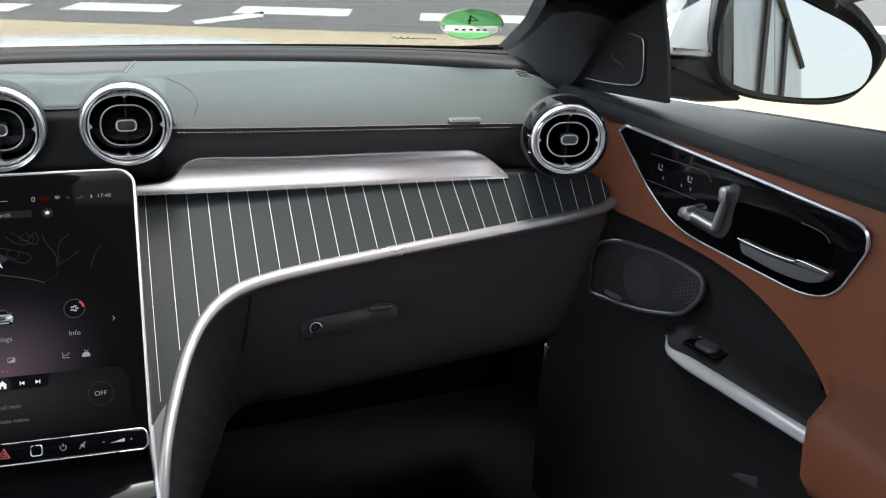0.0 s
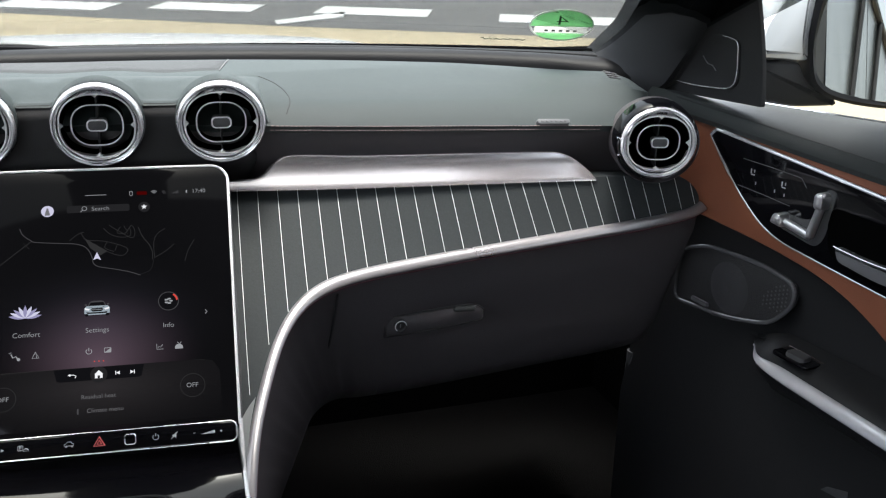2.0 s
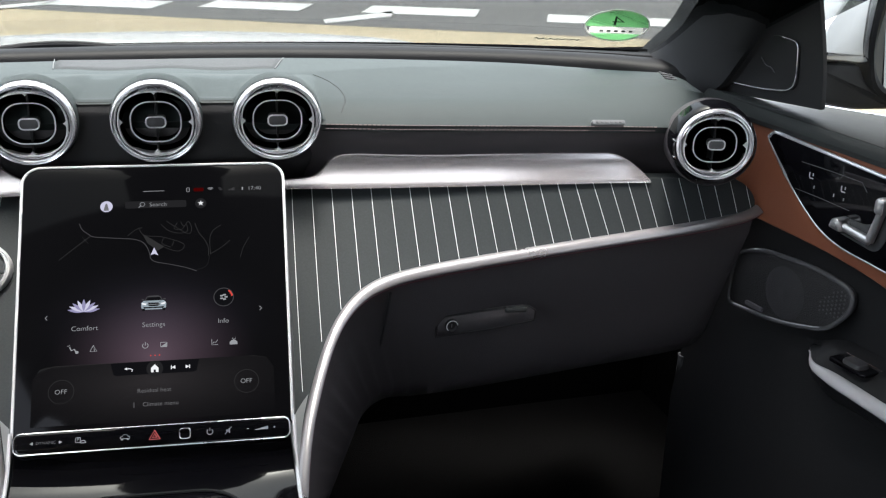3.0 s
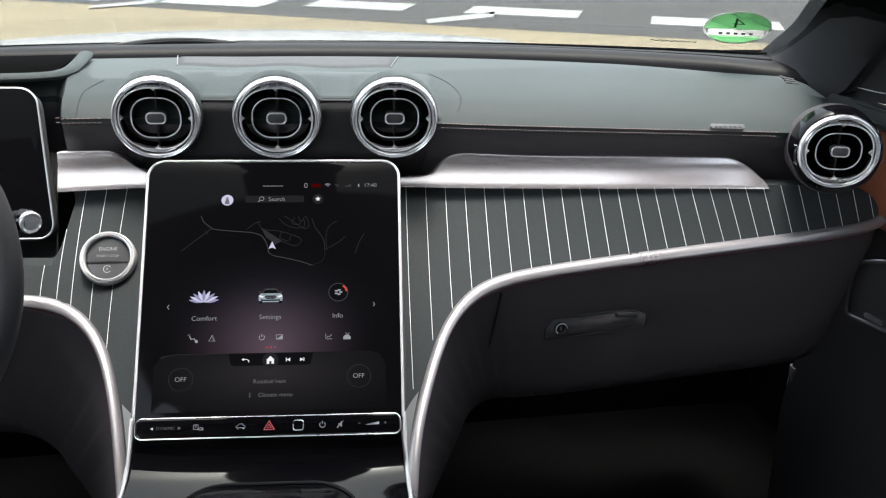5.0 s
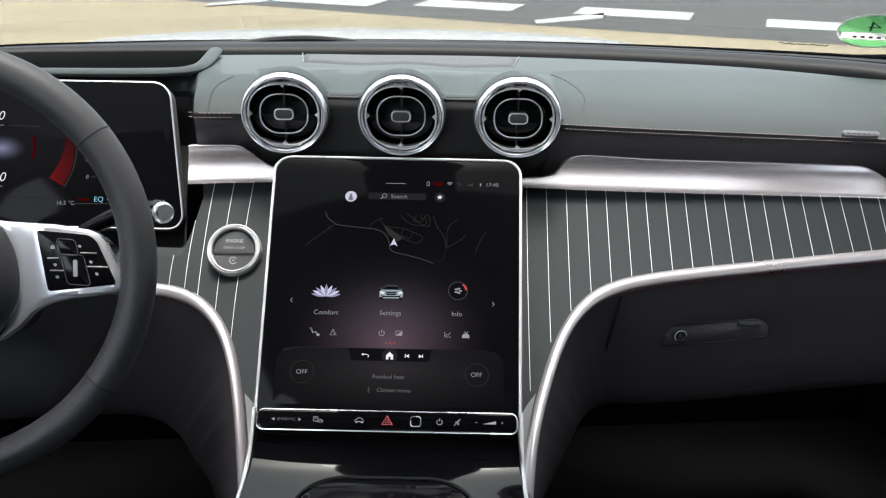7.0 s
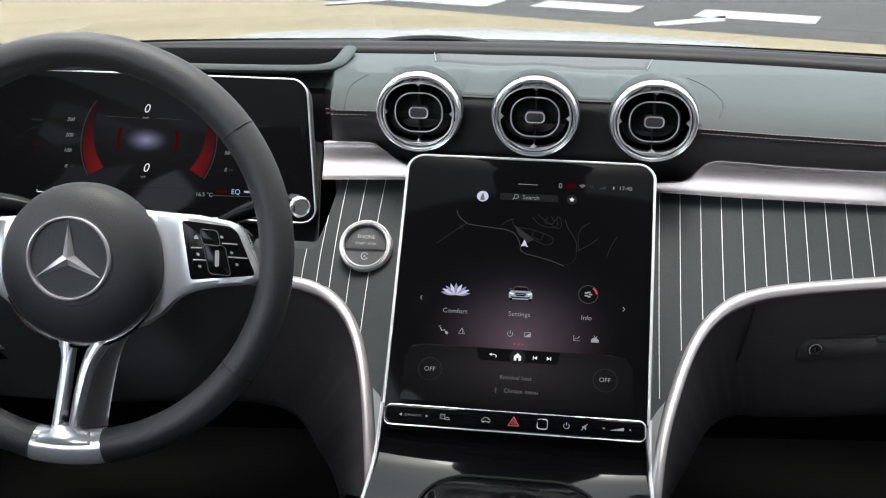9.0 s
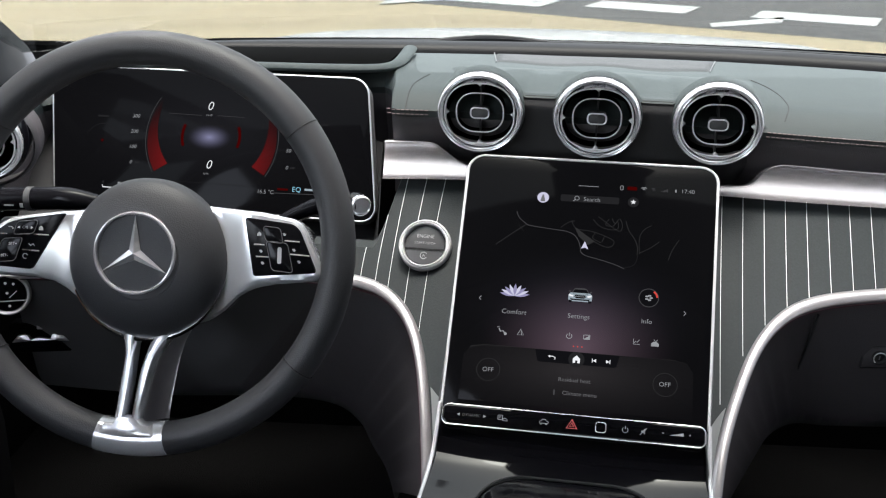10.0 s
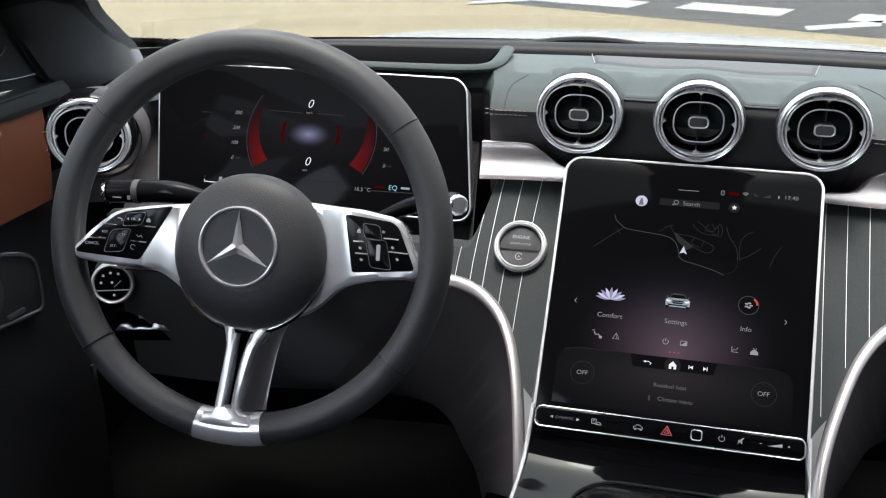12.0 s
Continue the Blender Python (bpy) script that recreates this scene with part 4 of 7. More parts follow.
def circle(x, z, r, n=28, a0=0.0, a1=360.0):
    k = n if a1 - a0 >= 360 else n + 1
    return [(x + r * math.cos(radians(a0 + (a1 - a0) * i / n)), z + r * math.sin(radians(a0 + (a1 - a0) * i / n))) for i in range(k)]


def arc_line(name, x, z, r, w, material, parent, a0=0, a1=360, y=-0.0008, n=28):
    return line(name, circle(x, z, r, n, a0, a1 - 0.01) + ([circle(x, z, r, n)[0], circle(x, z, r, n)[1]] if a1 - a0 >= 360 else []), w, material, parent, y)


S = screen
words("17:40", 0.0058, UI_GREY, S, 0.0925, 0.1022)
words("Search", 0.0060, UI_GREY, S, 0.0025, 0.0876)
words("Comfort", 0.0065, UI_GREY, S, -0.0609, -0.0330)
words("Settings", 0.0065, UI_GREY, S, -0.0014, -0.0325)
words("Info", 0.0065, UI_GREY, S, 0.0600, -0.0322)
words("OFF", 0.0060, UI_GREY, S, -0.0790, -0.0902)
words("OFF", 0.0060, UI_GREY, S, 0.0785, -0.0900)
words("Residual heat", 0.0054, UI_TEXT, S, -0.0009, -0.0934)
words("Climate menu", 0.0054, UI_TEXT, S, 0.0045, -0.1058)
for s in (-1, 1):
    arc_line("dial_ring", s * 0.0788, -0.0901, 0.0106, 0.0005, UI_MAP, S)
    line("chevron", [(s * 0.0928, -0.0195), (s * 0.0945, -0.0215), (s * 0.0928, -0.0236)], 0.0006, UI_GREY, S)
line("handle_bar", [(-0.011, 0.1018), (0.008, 0.1018)], 0.0005, UI_GREY, S)
flat("search_field", rrect(0.056, 0.0072, 0.0015, 3, 0.0005, 0.0880), UI_FAINT, S, -0.0005)
arc_line("lens", -0.0118, 0.0882, 0.0021, 0.0005, UI_GREY, S)
line("lens_stem", [(-0.0133, 0.0867), (-0.0152, 0.0849)], 0.0007, UI_GREY, S)
flat("profile_disc", circle(-0.0443, 0.0869, 0.0056), UI_PALE, S)
flat("profile_shape", [(-0.0466, 0.0826), (-0.0462, 0.0852), (-0.0455, 0.0878), (-0.0450, 0.0898), (-0.0437, 0.0898), (-0.0432, 0.0878), (-0.0425, 0.0852), (-0.0420, 0.0826)], UI_TEXT, S, -0.0011)
flat("favourite_disc", circle(0.0418, 0.0876, 0.0052), UI_FAINT, S)
flat("favourite_star", [(0.0418 + r * math.sin(math.pi * k / 5), 0.0876 + r * math.cos(math.pi * k / 5)) for k in range(10) for r in ((0.0028, 0.0011)[k % 2],)], UI_WHITE, S, -0.0011)
# status icons
line("phone_icon", at(rrect(0.0024, 0.0042, 0.0003, 1), 0.0302, 0.1022) + [(0.0314, 0.1043)], 0.0005, UI_GREY, S)
flat("red_notice", rrect(0.0095, 0.0036, 0.0012, 3, 0.0400, 0.1022), UI_DARKRED, S)
for k in range(3):
    arc_line("wifi_arc", 0.0512, 0.1005, 0.0013 + 0.0012 * k, 0.0005, UI_GREY, S, 45, 135, n=8)
for k in range(3):
    line("signal_wave", [(0.0582 + 0.0006 * k, 0.1034 - 0.0011 * k), (0.0612 + 0.0006 * k, 0.1034 - 0.0011 * k)], 0.0005, UI_DIM, S)
for k in range(5):
    flat("signal_bar", rrect(0.0009, 0.0008 + 0.0006 * k, 0.0001, 1, 0.0680 + 0.0013 * k, 0.1008 + 0.0003 * k), UI_DIM, S)
flat("battery_icon", rrect(0.0012, 0.0030, 0.0003, 2, 0.0812, 0.1022), UI_GREY, S)
# map lines
for pts, w, m_ in (([(-0.0680, 0.0700), (-0.0655, 0.0640), (-0.0590, 0.0585), (-0.0540, 0.0560), (-0.0300, 0.0535), (-0.0200, 0.0525), (-0.0120, 0.0495), (-0.0075, 0.0440), (-0.0050, 0.0370), (-0.0040, 0.0320), (0.0010, 0.0285), (0.0120, 0.0260), (0.0270, 0.0220), (0.0370, 0.0180)], 0.0007, UI_DIM), ([(-0.0580, 0.0570), (-0.0700, 0.0470), (-0.0850, 0.0340)], 0.0006, UI_MAP), ([(0.0360, 0.0670), (0.0395, 0.0570), (0.0450, 0.0490), (0.0480, 0.0410), (0.0480, 0.0330)], 0.0006, UI_MAP), ([(0.0600, 0.0640), (0.0530, 0.0590), (0.0495, 0.0500), (0.0500, 0.0340)], 0.0005, UI_MAP), ([(0.0500, 0.0350), (0.0600, 0.0410), (0.0680, 0.0480)], 0.0005, UI_MAP), ([(0.0860, 0.0510), (0.0800, 0.0400), (0.0770, 0.0300)], 0.0005, UI_MAP), ([(-0.0150, 0.0640), (-0.0100, 0.0560), (0.0050, 0.0540), (0.0200, 0.0490), (0.0260, 0.0450), (0.0240, 0.0400), (0.0180, 0.0390), (0.0050, 0.0450), (-0.0080, 0.0540)], 0.0005, UI_MAP), ([(0.0050, 0.0670), (0.0120, 0.0600), (0.0220, 0.0570), (0.0290, 0.0590), (0.0280, 0.0660), (0.0240, 0.0610), (0.0170, 0.0620), (0.0200, 0.0680)], 0.0005, UI_MAP), ([(0.0100, 0.0700), (0.0180, 0.0640), (0.0300, 0.0560), (0.0330, 0.0620), (0.0300, 0.0690), (0.0260, 0.0640), (0.0230, 0.0690)], 0.0005, UI_MAP), ([(-0.0250, 0.0560), (-0.0180, 0.0620), (-0.0120, 0.0640)], 0.0005, UI_MAP), ([(0.0080, 0.0530), (0.0060, 0.0470), (0.0140, 0.0430)], 0.0005, UI_MAP), ([(0.0170, 0.0500), (0.0150, 0.0440)], 0.0005, UI_MAP), ([(-0.0650, 0.0560), (-0.0600, 0.0500)], 0.0005, UI_MAP), ([(0.0370, 0.0190), (0.0460, 0.0230), (0.0490, 0.0330)], 0.0004, UI_FAINT)):
    line("map_road", [(p.x, p.y) for p in spline([(a, b, 0) for a, b in pts], 4)], w, m_, S)
flat("map_area", [(-0.0120, 0.0580), (0.0080, 0.0440), (0.0020, 0.0400), (-0.0070, 0.0480)], UI_MAP, S, -0.0006)
flat("map_pointer", [(-0.0010, 0.0432), (0.0026, 0.0352), (-0.0008, 0.0368), (-0.0042, 0.0356)], UI_PALE, S, -0.0012)
# home row and round icons
flat("home_bar", [(-0.038, -0.0672), (0.0378, -0.0672), (0.0355, -0.0775), (0.033, -0.0785), (-0.033, -0.0785), (-0.0355, -0.0775)], UI_SHADE, S, -0.0009)
flat("home_disc", circle(-0.0004, -0.0738, 0.0072), UI_FAINT, S, -0.0011)
flat("home_icon", [(-0.0036, -0.0772), (-0.0036, -0.0732), (-0.0004, -0.0700), (0.0028, -0.0732), (0.0028, -0.0772), (0.0006, -0.0772), (0.0006, -0.0748), (-0.0014, -0.0748), (-0.0014, -0.0772)], UI_WHITE, S, -0.0015)
line("back_arrow", [(-0.0200, -0.0756), (-0.0194, -0.0738), (-0.0215, -0.0728), (-0.0250, -0.0728)], 0.0007, UI_WHITE, S, -0.0013)
flat("back_tip", [(-0.0262, -0.0728), (-0.0240, -0.0716), (-0.0240, -0.0740)], UI_WHITE, S, -0.0013)
for s, x in ((-1, 0.0158), (1, 0.0275)):
    flat("skip_icon", [(x + s * 0.0016, -0.0736), (x - s * 0.0014, -0.0720), (x - s * 0.0014, -0.0752)], UI_WHITE, S, -0.0013)
    flat("skip_bar", rrect(0.0007, 0.0034, 0.0001, 1, x + s * 0.0020, -0.0736), UI_WHITE, S, -0.0013)
for k in range(3):
    flat("page_dot", circle(-0.0040 + 0.0038 * k, -0.0615, 0.0006, 8), UI_RED, S)
flat("heat_icon", rrect(0.0014, 0.0050, 0.0006, 3, -0.0180, -0.1058), UI_DIM, S)
# lotus
for k in range(-4, 5):
    a = radians(19 * k)
    r = 0.0122 - 0.0006 * abs(k)
    pts = []
    for t in range(11):
        u = t / 10 if t <= 5 else (10 - t) / 5 * 0.5 + 0.0
        s = t / 5 if t <= 5 else (10 - t) / 5
        w = (1 if t <= 5 else -1) * 0.0016 * math.sin(math.pi * s)
        pts.append((r * s * math.sin(a) * 1.45 + w * math.cos(a) - 0.0620, r * s * math.cos(a) + -w * math.sin(a) - 0.0172))
    flat("lotus_petal", pts[:10], (UI_VIOLET, UI_PALE)[k % 2], S, -0.0009 - 0.0001 * (4 - abs(k)))
# car picture
CX, CZ = -0.0014, -0.0112
for name_, pts, m_, y in (
        ("car_roof", [(-0.0080, 0.0018), (-0.0060, 0.0056), (-0.0040, 0.0066), (0.0040, 0.0066), (0.0060, 0.0056), (0.0080, 0.0018)], UI_DIM, -0.0010),
        ("car_window", [(-0.0070, 0.0020), (-0.0054, 0.0050), (0.0054, 0.0050), (0.0070, 0.0020)], UI_SHADE, -0.0012),
        ("car_body", [(-0.0108, -0.0052), (-0.0110, -0.0004), (-0.0090, 0.0018), (0.0090, 0.0018), (0.0110, -0.0004), (0.0108, -0.0052), (0.0080, -0.0066), (-0.0080, -0.0066)], UI_STEEL, -0.0008),
        ("car_grille", [(-0.0046, -0.0006), (0.0046, -0.0006), (0.0054, -0.0022), (0.0036, -0.0036), (-0.0036, -0.0036), (-0.0054, -0.0022)], UI_SHADE, -0.0012),
        ("car_intake", [(-0.0092, -0.0040), (-0.0060, -0.0044), (0.0060, -0.0044), (0.0092, -0.0040), (0.0080, -0.0056), (-0.0080, -0.0056)], UI_SHADE, -0.0012)):
    flat(name_, at(pts, CX, CZ), m_, S, y)
line("car_crease", at([(-0.0070, 0.0010), (-0.0040, -0.0002), (0.0040, -0.0002), (0.0070, 0.0010)], CX, CZ), 0.0004, UI_DIM, S, -0.0013)
line("car_bar", at([(-0.0050, -0.0021), (0.0050, -0.0021)], CX, CZ), 0.0004, UI_GREY, S, -0.0014)
for s in (-1, 1):
    flat("car_headlight", at([(s * 0.0062, -0.0012), (s * 0.0104, 0.0000), (s * 0.0100, -0.0018), (s * 0.0070, -0.0024)], CX, CZ), UI_WHITE, S, -0.0013)
    flat("car_mirror", at(rrect(0.0020, 0.0012, 0.0004, 2, s * 0.0096, 0.0030), CX, CZ), UI_DIM, S, -0.0012)
    flat("car_tyre", at(rrect(0.0026, 0.0022, 0.0006, 2, s * 0.0088, -0.0068), CX, CZ), UI_SHADE, S, -0.0012)
# info dial
flat("dial_face", circle(0.0608, -0.0092, 0.0088), UI_SHADE, S, -0.0009)
arc_line("dial_rim", 0.0608, -0.0092, 0.0088, 0.0007, UI_DIM, S, y=-0.0012)
arc_line("dial_red", 0.0608, -0.0092, 0.0076, 0.0016, UI_RED, S, 5, 55, y=-0.0014, n=8)
for k in range(5):
    flat("dial_blade", at(rrect(0.0030, 0.0014, 0.0006, 2), 0.0608 + 0.0022 * math.cos(k * 1.256), -0.0092 + 0.0022 * math.sin(k * 1.256)), UI_GREY, S, -0.0014)
# small icon row
line("seat_icon", [(-0.0730, -0.0498), (-0.0715, -0.0530), (-0.0690, -0.0520), (-0.0675, -0.0545)], 0.0010, UI_GREY, S)
flat("seat_disc", circle(-0.0668, -0.0548, 0.0014, 12), UI_GREY, S)
line("seat_rays", [(-0.0750, -0.0490), (-0.0725, -0.0482)], 0.0005, UI_GREY, S)
line("perfume_icon", [(-0.0529, -0.0492), (-0.0558, -0.0548), (-0.0500, -0.0548), (-0.0529, -0.0492), (-0.0518, -0.0548)], 0.0006, UI_GREY, S)
arc_line("power_icon", -0.0086, -0.0520, 0.0024, 0.0006, UI_GREY, S, -230, 50)
line("power_stem", [(-0.0086, -0.0487), (-0.0086, -0.0518)], 0.0006, UI_GREY, S)
line("display_icon", at(rrect(0.0056, 0.0042, 0.0003, 1), 0.0073, -0.0519) + [(0.0101, -0.0498)], 0.0005, UI_GREY, S)
flat("display_half", [(0.0048, -0.0537), (0.0098, -0.0537), (0.0098, -0.0502)], UI_GREY, S)
line("chart_axes", [(0.0492, -0.0495), (0.0492, -0.0546), (0.0548, -0.0546)], 0.0005, UI_GREY, S)
line("chart_line", [(0.0498, -0.0535), (0.0512, -0.0518), (0.0524, -0.0528), (0.0545, -0.0502)], 0.0005, UI_GREY, S)
flat("service_car", [(0.0650, -0.0552), (0.0650, -0.0528), (0.0668, -0.0510), (0.0700, -0.0510), (0.0718, -0.0528), (0.0718, -0.0552)], UI_GREY, S)
line("service_tool", [(0.0672, -0.0488), (0.0690, -0.0512), (0.0704, -0.0490)], 0.0006, UI_GREY, S)

# button bar below the screen
bar = thing("button_bar", "gloss black touch button bar with a chrome frame", "button bar", SCREEN @ Matrix.Translation((0, -0.0055, -0.1352)))
mesh("body", *plate(rrect(0.2275, 0.0165, 0.0050, 6), 0.010, 0.0012, 0.0), GLOSS, bar, "gloss black bar")
mesh("chrome_frame", *rim_of(rrect(0.2292, 0.0182, 0.0058, 6), 0.0006, 0.0006), SATIN, bar, "thin chrome frame")
PRINT = mat("grey_print", (0.42, 0.42, 0.43), 0.5)
PRINT_DIM = mat("dim_print", (0.16, 0.16, 0.165), 0.5)
PRINT_RED = mat("red_print", (0.55, 0.12, 0.12), 0.5, glow=(0.9, 0.15, 0.15), power=0.06)
words("DYNAMIC", 0.0036, PRINT_DIM, bar, -0.0885, 0.0)
for s in (-1, 1):
    x = -0.0885 + s * 0.0115
    flat("mode_arrow", [(x + s * 0.0016, 0.0), (x - s * 0.0010, 0.0013), (x - s * 0.0010, -0.0013)], PRINT, bar)
line("park_sign", at(rrect(0.0040, 0.0040, 0.0003, 1), -0.0628, 0.0006) + [(-0.0608, 0.0026)], 0.0005, PRINT, bar)
words("P", 0.0036, PRINT, bar, -0.0629, 0.0007)
line("park_car", [(-0.0606, -0.0020), (-0.0604, -0.0008), (-0.0592, 0.0000), (-0.0578, 0.0000), (-0.0566, -0.0010), (-0.0562, -0.0020), (-0.0606, -0.0020)], 0.0006, PRINT, bar)
line("vehicle_icon", [(-0.0282, -0.0010), (-0.0282, 0.0004), (-0.0268, 0.0010), (-0.0258, 0.0024), (-0.0230, 0.0024), (-0.0220, 0.0010), (-0.0206, 0.0004), (-0.0206, -0.0010), (-0.0282, -0.0010)], 0.0006, PRINT, bar)
for x in (-0.0268, -0.0220):
    flat("vehicle_tyre", rrect(0.0018, 0.0012, 0.0004, 2, x, -0.0016), PRINT, bar)
tri3 = lambda r: [(r * math.sin(radians(120 * k)), r * math.cos(radians(120 * k)) - 0.0006) for k in range(3)]
line("hazard_triangle", tri3(0.0052) + [tri3(0.0052)[0], tri3(0.0052)[1]], 0.0010, PRINT_RED, bar)
line("hazard_inner", tri3(0.0022) + [tri3(0.0022)[0], tri3(0.0022)[1]], 0.0008, PRINT_RED, bar)
mesh("print_reader", *rim_of(rrect(0.0088, 0.0088, 0.0022, 4, 0.0252, 0.0002), 0.00045, -0.0002), SATIN, bar, "bright square fingerprint button frame")
arc_line("power_symbol", 0.0462, 0.0, 0.0024, 0.0006, PRINT, bar, -230, 50)
line("power_stroke", [(0.0462, 0.0034), (0.0462, 0.0006)], 0.0006, PRINT, bar)
flat("mute_horn", [(0.0600, -0.0008), (0.0600, 0.0008), (0.0614, 0.0008), (0.0632, 0.0026), (0.0632, -0.0026), (0.0614, -0.0008)], PRINT, bar)
line("mute_stroke", [(0.0590, -0.0030), (0.0645, 0.0030)], 0.0006, PRINT, bar)
flat("volume_wedge", [(0.0838, -0.0011), (0.0958, -0.0011), (0.0958, 0.0018)], PRINT, bar)
line("minus", [(0.0775, 0.0004), (0.0793, 0.0004)], 0.0006, PRINT, bar)
line("plus", [(0.1003, 0.0004), (0.1021, 0.0004)], 0.0006, PRINT, bar)
line("plus_upright", [(0.1012, 0.0013), (0.1012, -0.0005)], 0.0006, PRINT, bar)

# ---------------------------------------------------------------- instrument display
CL = Matrix.Translation((-0.411, 0.972, 0.8175)) @ pose(0, 0, 0, 0, 0, -5.7) @ pose(0, 0, 0, -26.6, 0, 0)
CLUSTER = glow_panel("instrument_glass", [(0.003, 0.004, 0.027, 0.015, (0.45, 0.45, 0.75), 0.15), (0.0, 0.01, 0.2, 0.09, (0.2, 0.2, 0.25), 0.012)])
cluster = thing("instrument_display", "free-standing wide instrument screen showing red dials", "instrument display", CL)
co = [(x + 0.003 - 0.15 * z, z) for x, z in rrect(0.367, 0.156, 0.017, 8)]
mesh("housing", *plate(inset(co, -0.0012), 0.016, 0.002, 0.0012), PLASTIC, cluster)
mesh("glass", *plate(co, 0.004, 0.0008), CLUSTER, cluster, "black glass")
mesh("chrome_edge", *rim_of(co, 0.0011, 0.0006), SATIN, cluster, "bright chrome edge")
mesh("stand", *box(-0.09, 0.09, 0.016, 0.06, -0.10, -0.02), PLASTIC, cluster)
RED_DIAL = glow_panel("red_dial", [(0.005, -0.022, 0.115, 0.085, (0.75, 0.012, 0.012), 0.18)])
for a0, a1 in ((146, 213), (-31, 34)):
    o = [(0.006 + 0.0742 * math.cos(radians(b)), 0.0030 + 0.0742 * math.sin(radians(b))) for b in [lerp(a0, a1, k / 24) for k in range(25)]]
    i = []
    for k in range(25):
        t = k / 24 if a0 > 90 else 1 - k / 24
        b, r = radians(lerp(a0, a1, k / 24)), lerp(0.0738, 0.0570, t ** 0.6)
        i.append((0.006 + r * math.cos(b), 0.0030 + r * math.sin(b)))
    flat("red_band", o + i[::-1], RED_DIAL, cluster, -0.0006)
    arc_line("dial_line", 0.006, 0.0030, 0.0762, 0.0006, UI_DIM, cluster, a0, a1, -0.0008, 22)
    arc_line("inner_arc", 0.005, 0.0045, 0.033, 0.0030, UI_DARKRED, cluster, a0 + 12, a1 - 12, -0.0008, 14)
words("0", 0.0140, UI_WHITE, cluster, 0.0005, 0.0385, shear=0.2)
words("0", 0.0140, UI_WHITE, cluster, 0.0060, -0.0270, shear=0.2)
words("km/h", 0.0036, UI_GREY, cluster, 0.0005, 0.0285)
words("rpm", 0.0036, UI_GREY, cluster, 0.0040, -0.0365)
for x0, x1 in ((-0.046, -0.008), (0.010, 0.042)):
    line("rule", [(x0, 0.0285), (x1, 0.0278)], 0.0004, UI_DIM, cluster)
line("rule", [(-0.052, -0.0470), (0.058, -0.0480)], 0.0004, UI_FAINT, cluster)
for t_, z in (("300", 0.0232), ("200", 0.0058), ("100", -0.0114), ("0", -0.0288)):
    words(t_, 0.0058, UI_GREY, cluster, -0.0845, z, shear=0.2)
for t_, z in (("100", 0.0112), ("50", -0.0065), ("0", -0.0250)):
    words(t_, 0.0058, UI_GREY, cluster, 0.0945, z, shear=0.2)
words("kW", 0.0034, UI_DIM, cluster, 0.1010, -0.0250)
words("km", 0.0034, UI_DIM, cluster, -0.0770, -0.0288)
words("16.5 °C", 0.0062, UI_GREY, cluster, 0.0735, -0.0530)
words("EQ", 0.0078, UI_BLUE, cluster, 0.1080, -0.0485)
flat("orange_bar", rrect(0.012, 0.0022, 0.0005, 2, 0.0925, -0.0490), UI_DARKRED, cluster)
flat("blue_bar", rrect(0.010, 0.0022, 0.0005, 2, 0.122, -0.0478), UI_STEEL, cluster)
line("base_rule", [(0.082, -0.0535), (0.132, -0.0525)], 0.0006, UI_DIM, cluster)
line("fuel_rule", [(-0.114, -0.0560), (-0.114, -0.0585), (-0.085, -0.0592)], 0.0010, UI_WHITE, cluster)
flat("fuel_icon", rrect(0.0040, 0.0050, 0.0005, 2, -0.0945, -0.0545), UI_GREY, cluster)
words("0", 0.0040, UI_DIM, cluster, -0.1138, -0.0530)
flat("menu_bar", rrect(0.013, 0.0020, 0.0004, 2, -0.1230, 0.0215), UI_FAINT, cluster)
flat("menu_bar", rrect(0.013, 0.0020, 0.0004, 2, 0.1300, 0.0245), UI_FAINT, cluster)
arc_line("small_dial", -0.121, -0.006, 0.019, 0.0005, UI_FAINT, cluster, 20, 160, n=16)
flat("small_needle", circle(-0.121, -0.006, 0.0016, 10), UI_DARKRED, cluster)

# trough in the pad behind the instruments
trough = thing("head_up_trough", "dark recess with a leather rim in the dashboard top", "recess")
# flat plate on the pad, its black standing in for the trough's shade
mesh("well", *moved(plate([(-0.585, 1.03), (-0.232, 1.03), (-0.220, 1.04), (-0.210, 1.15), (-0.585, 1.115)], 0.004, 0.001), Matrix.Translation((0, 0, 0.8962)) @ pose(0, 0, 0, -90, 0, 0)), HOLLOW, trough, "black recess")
rim = spline([(-0.60, 1.026, 0.888), (-0.42, 1.022, 0.892), (-0.28, 1.020, 0.8925), (-0.232, 1.023, 0.8930), (-0.214, 1.036, 0.8935), (-0.206, 1.07, 0.894), (-0.203, 1.155, 0.895)], 8)
mesh("rim", *tube(rim, 0.0085, 12, flat=0.55), LEATHER, trough, "rounded leather rim")

# ---------------------------------------------------------------- steering wheel
WHEEL = Matrix.Translation((-0.3967, 0.7211, 0.7851)) @ pose(0, 0, 0, 0, 0, -0.88) @ pose(0, 0, 0, -17.24, 0, 0)
wheel = thing("steering_wheel", "black leather steering wheel with silver spokes", "steering wheel", WHEEL)
RC, RT = 0.1726, 0.0151


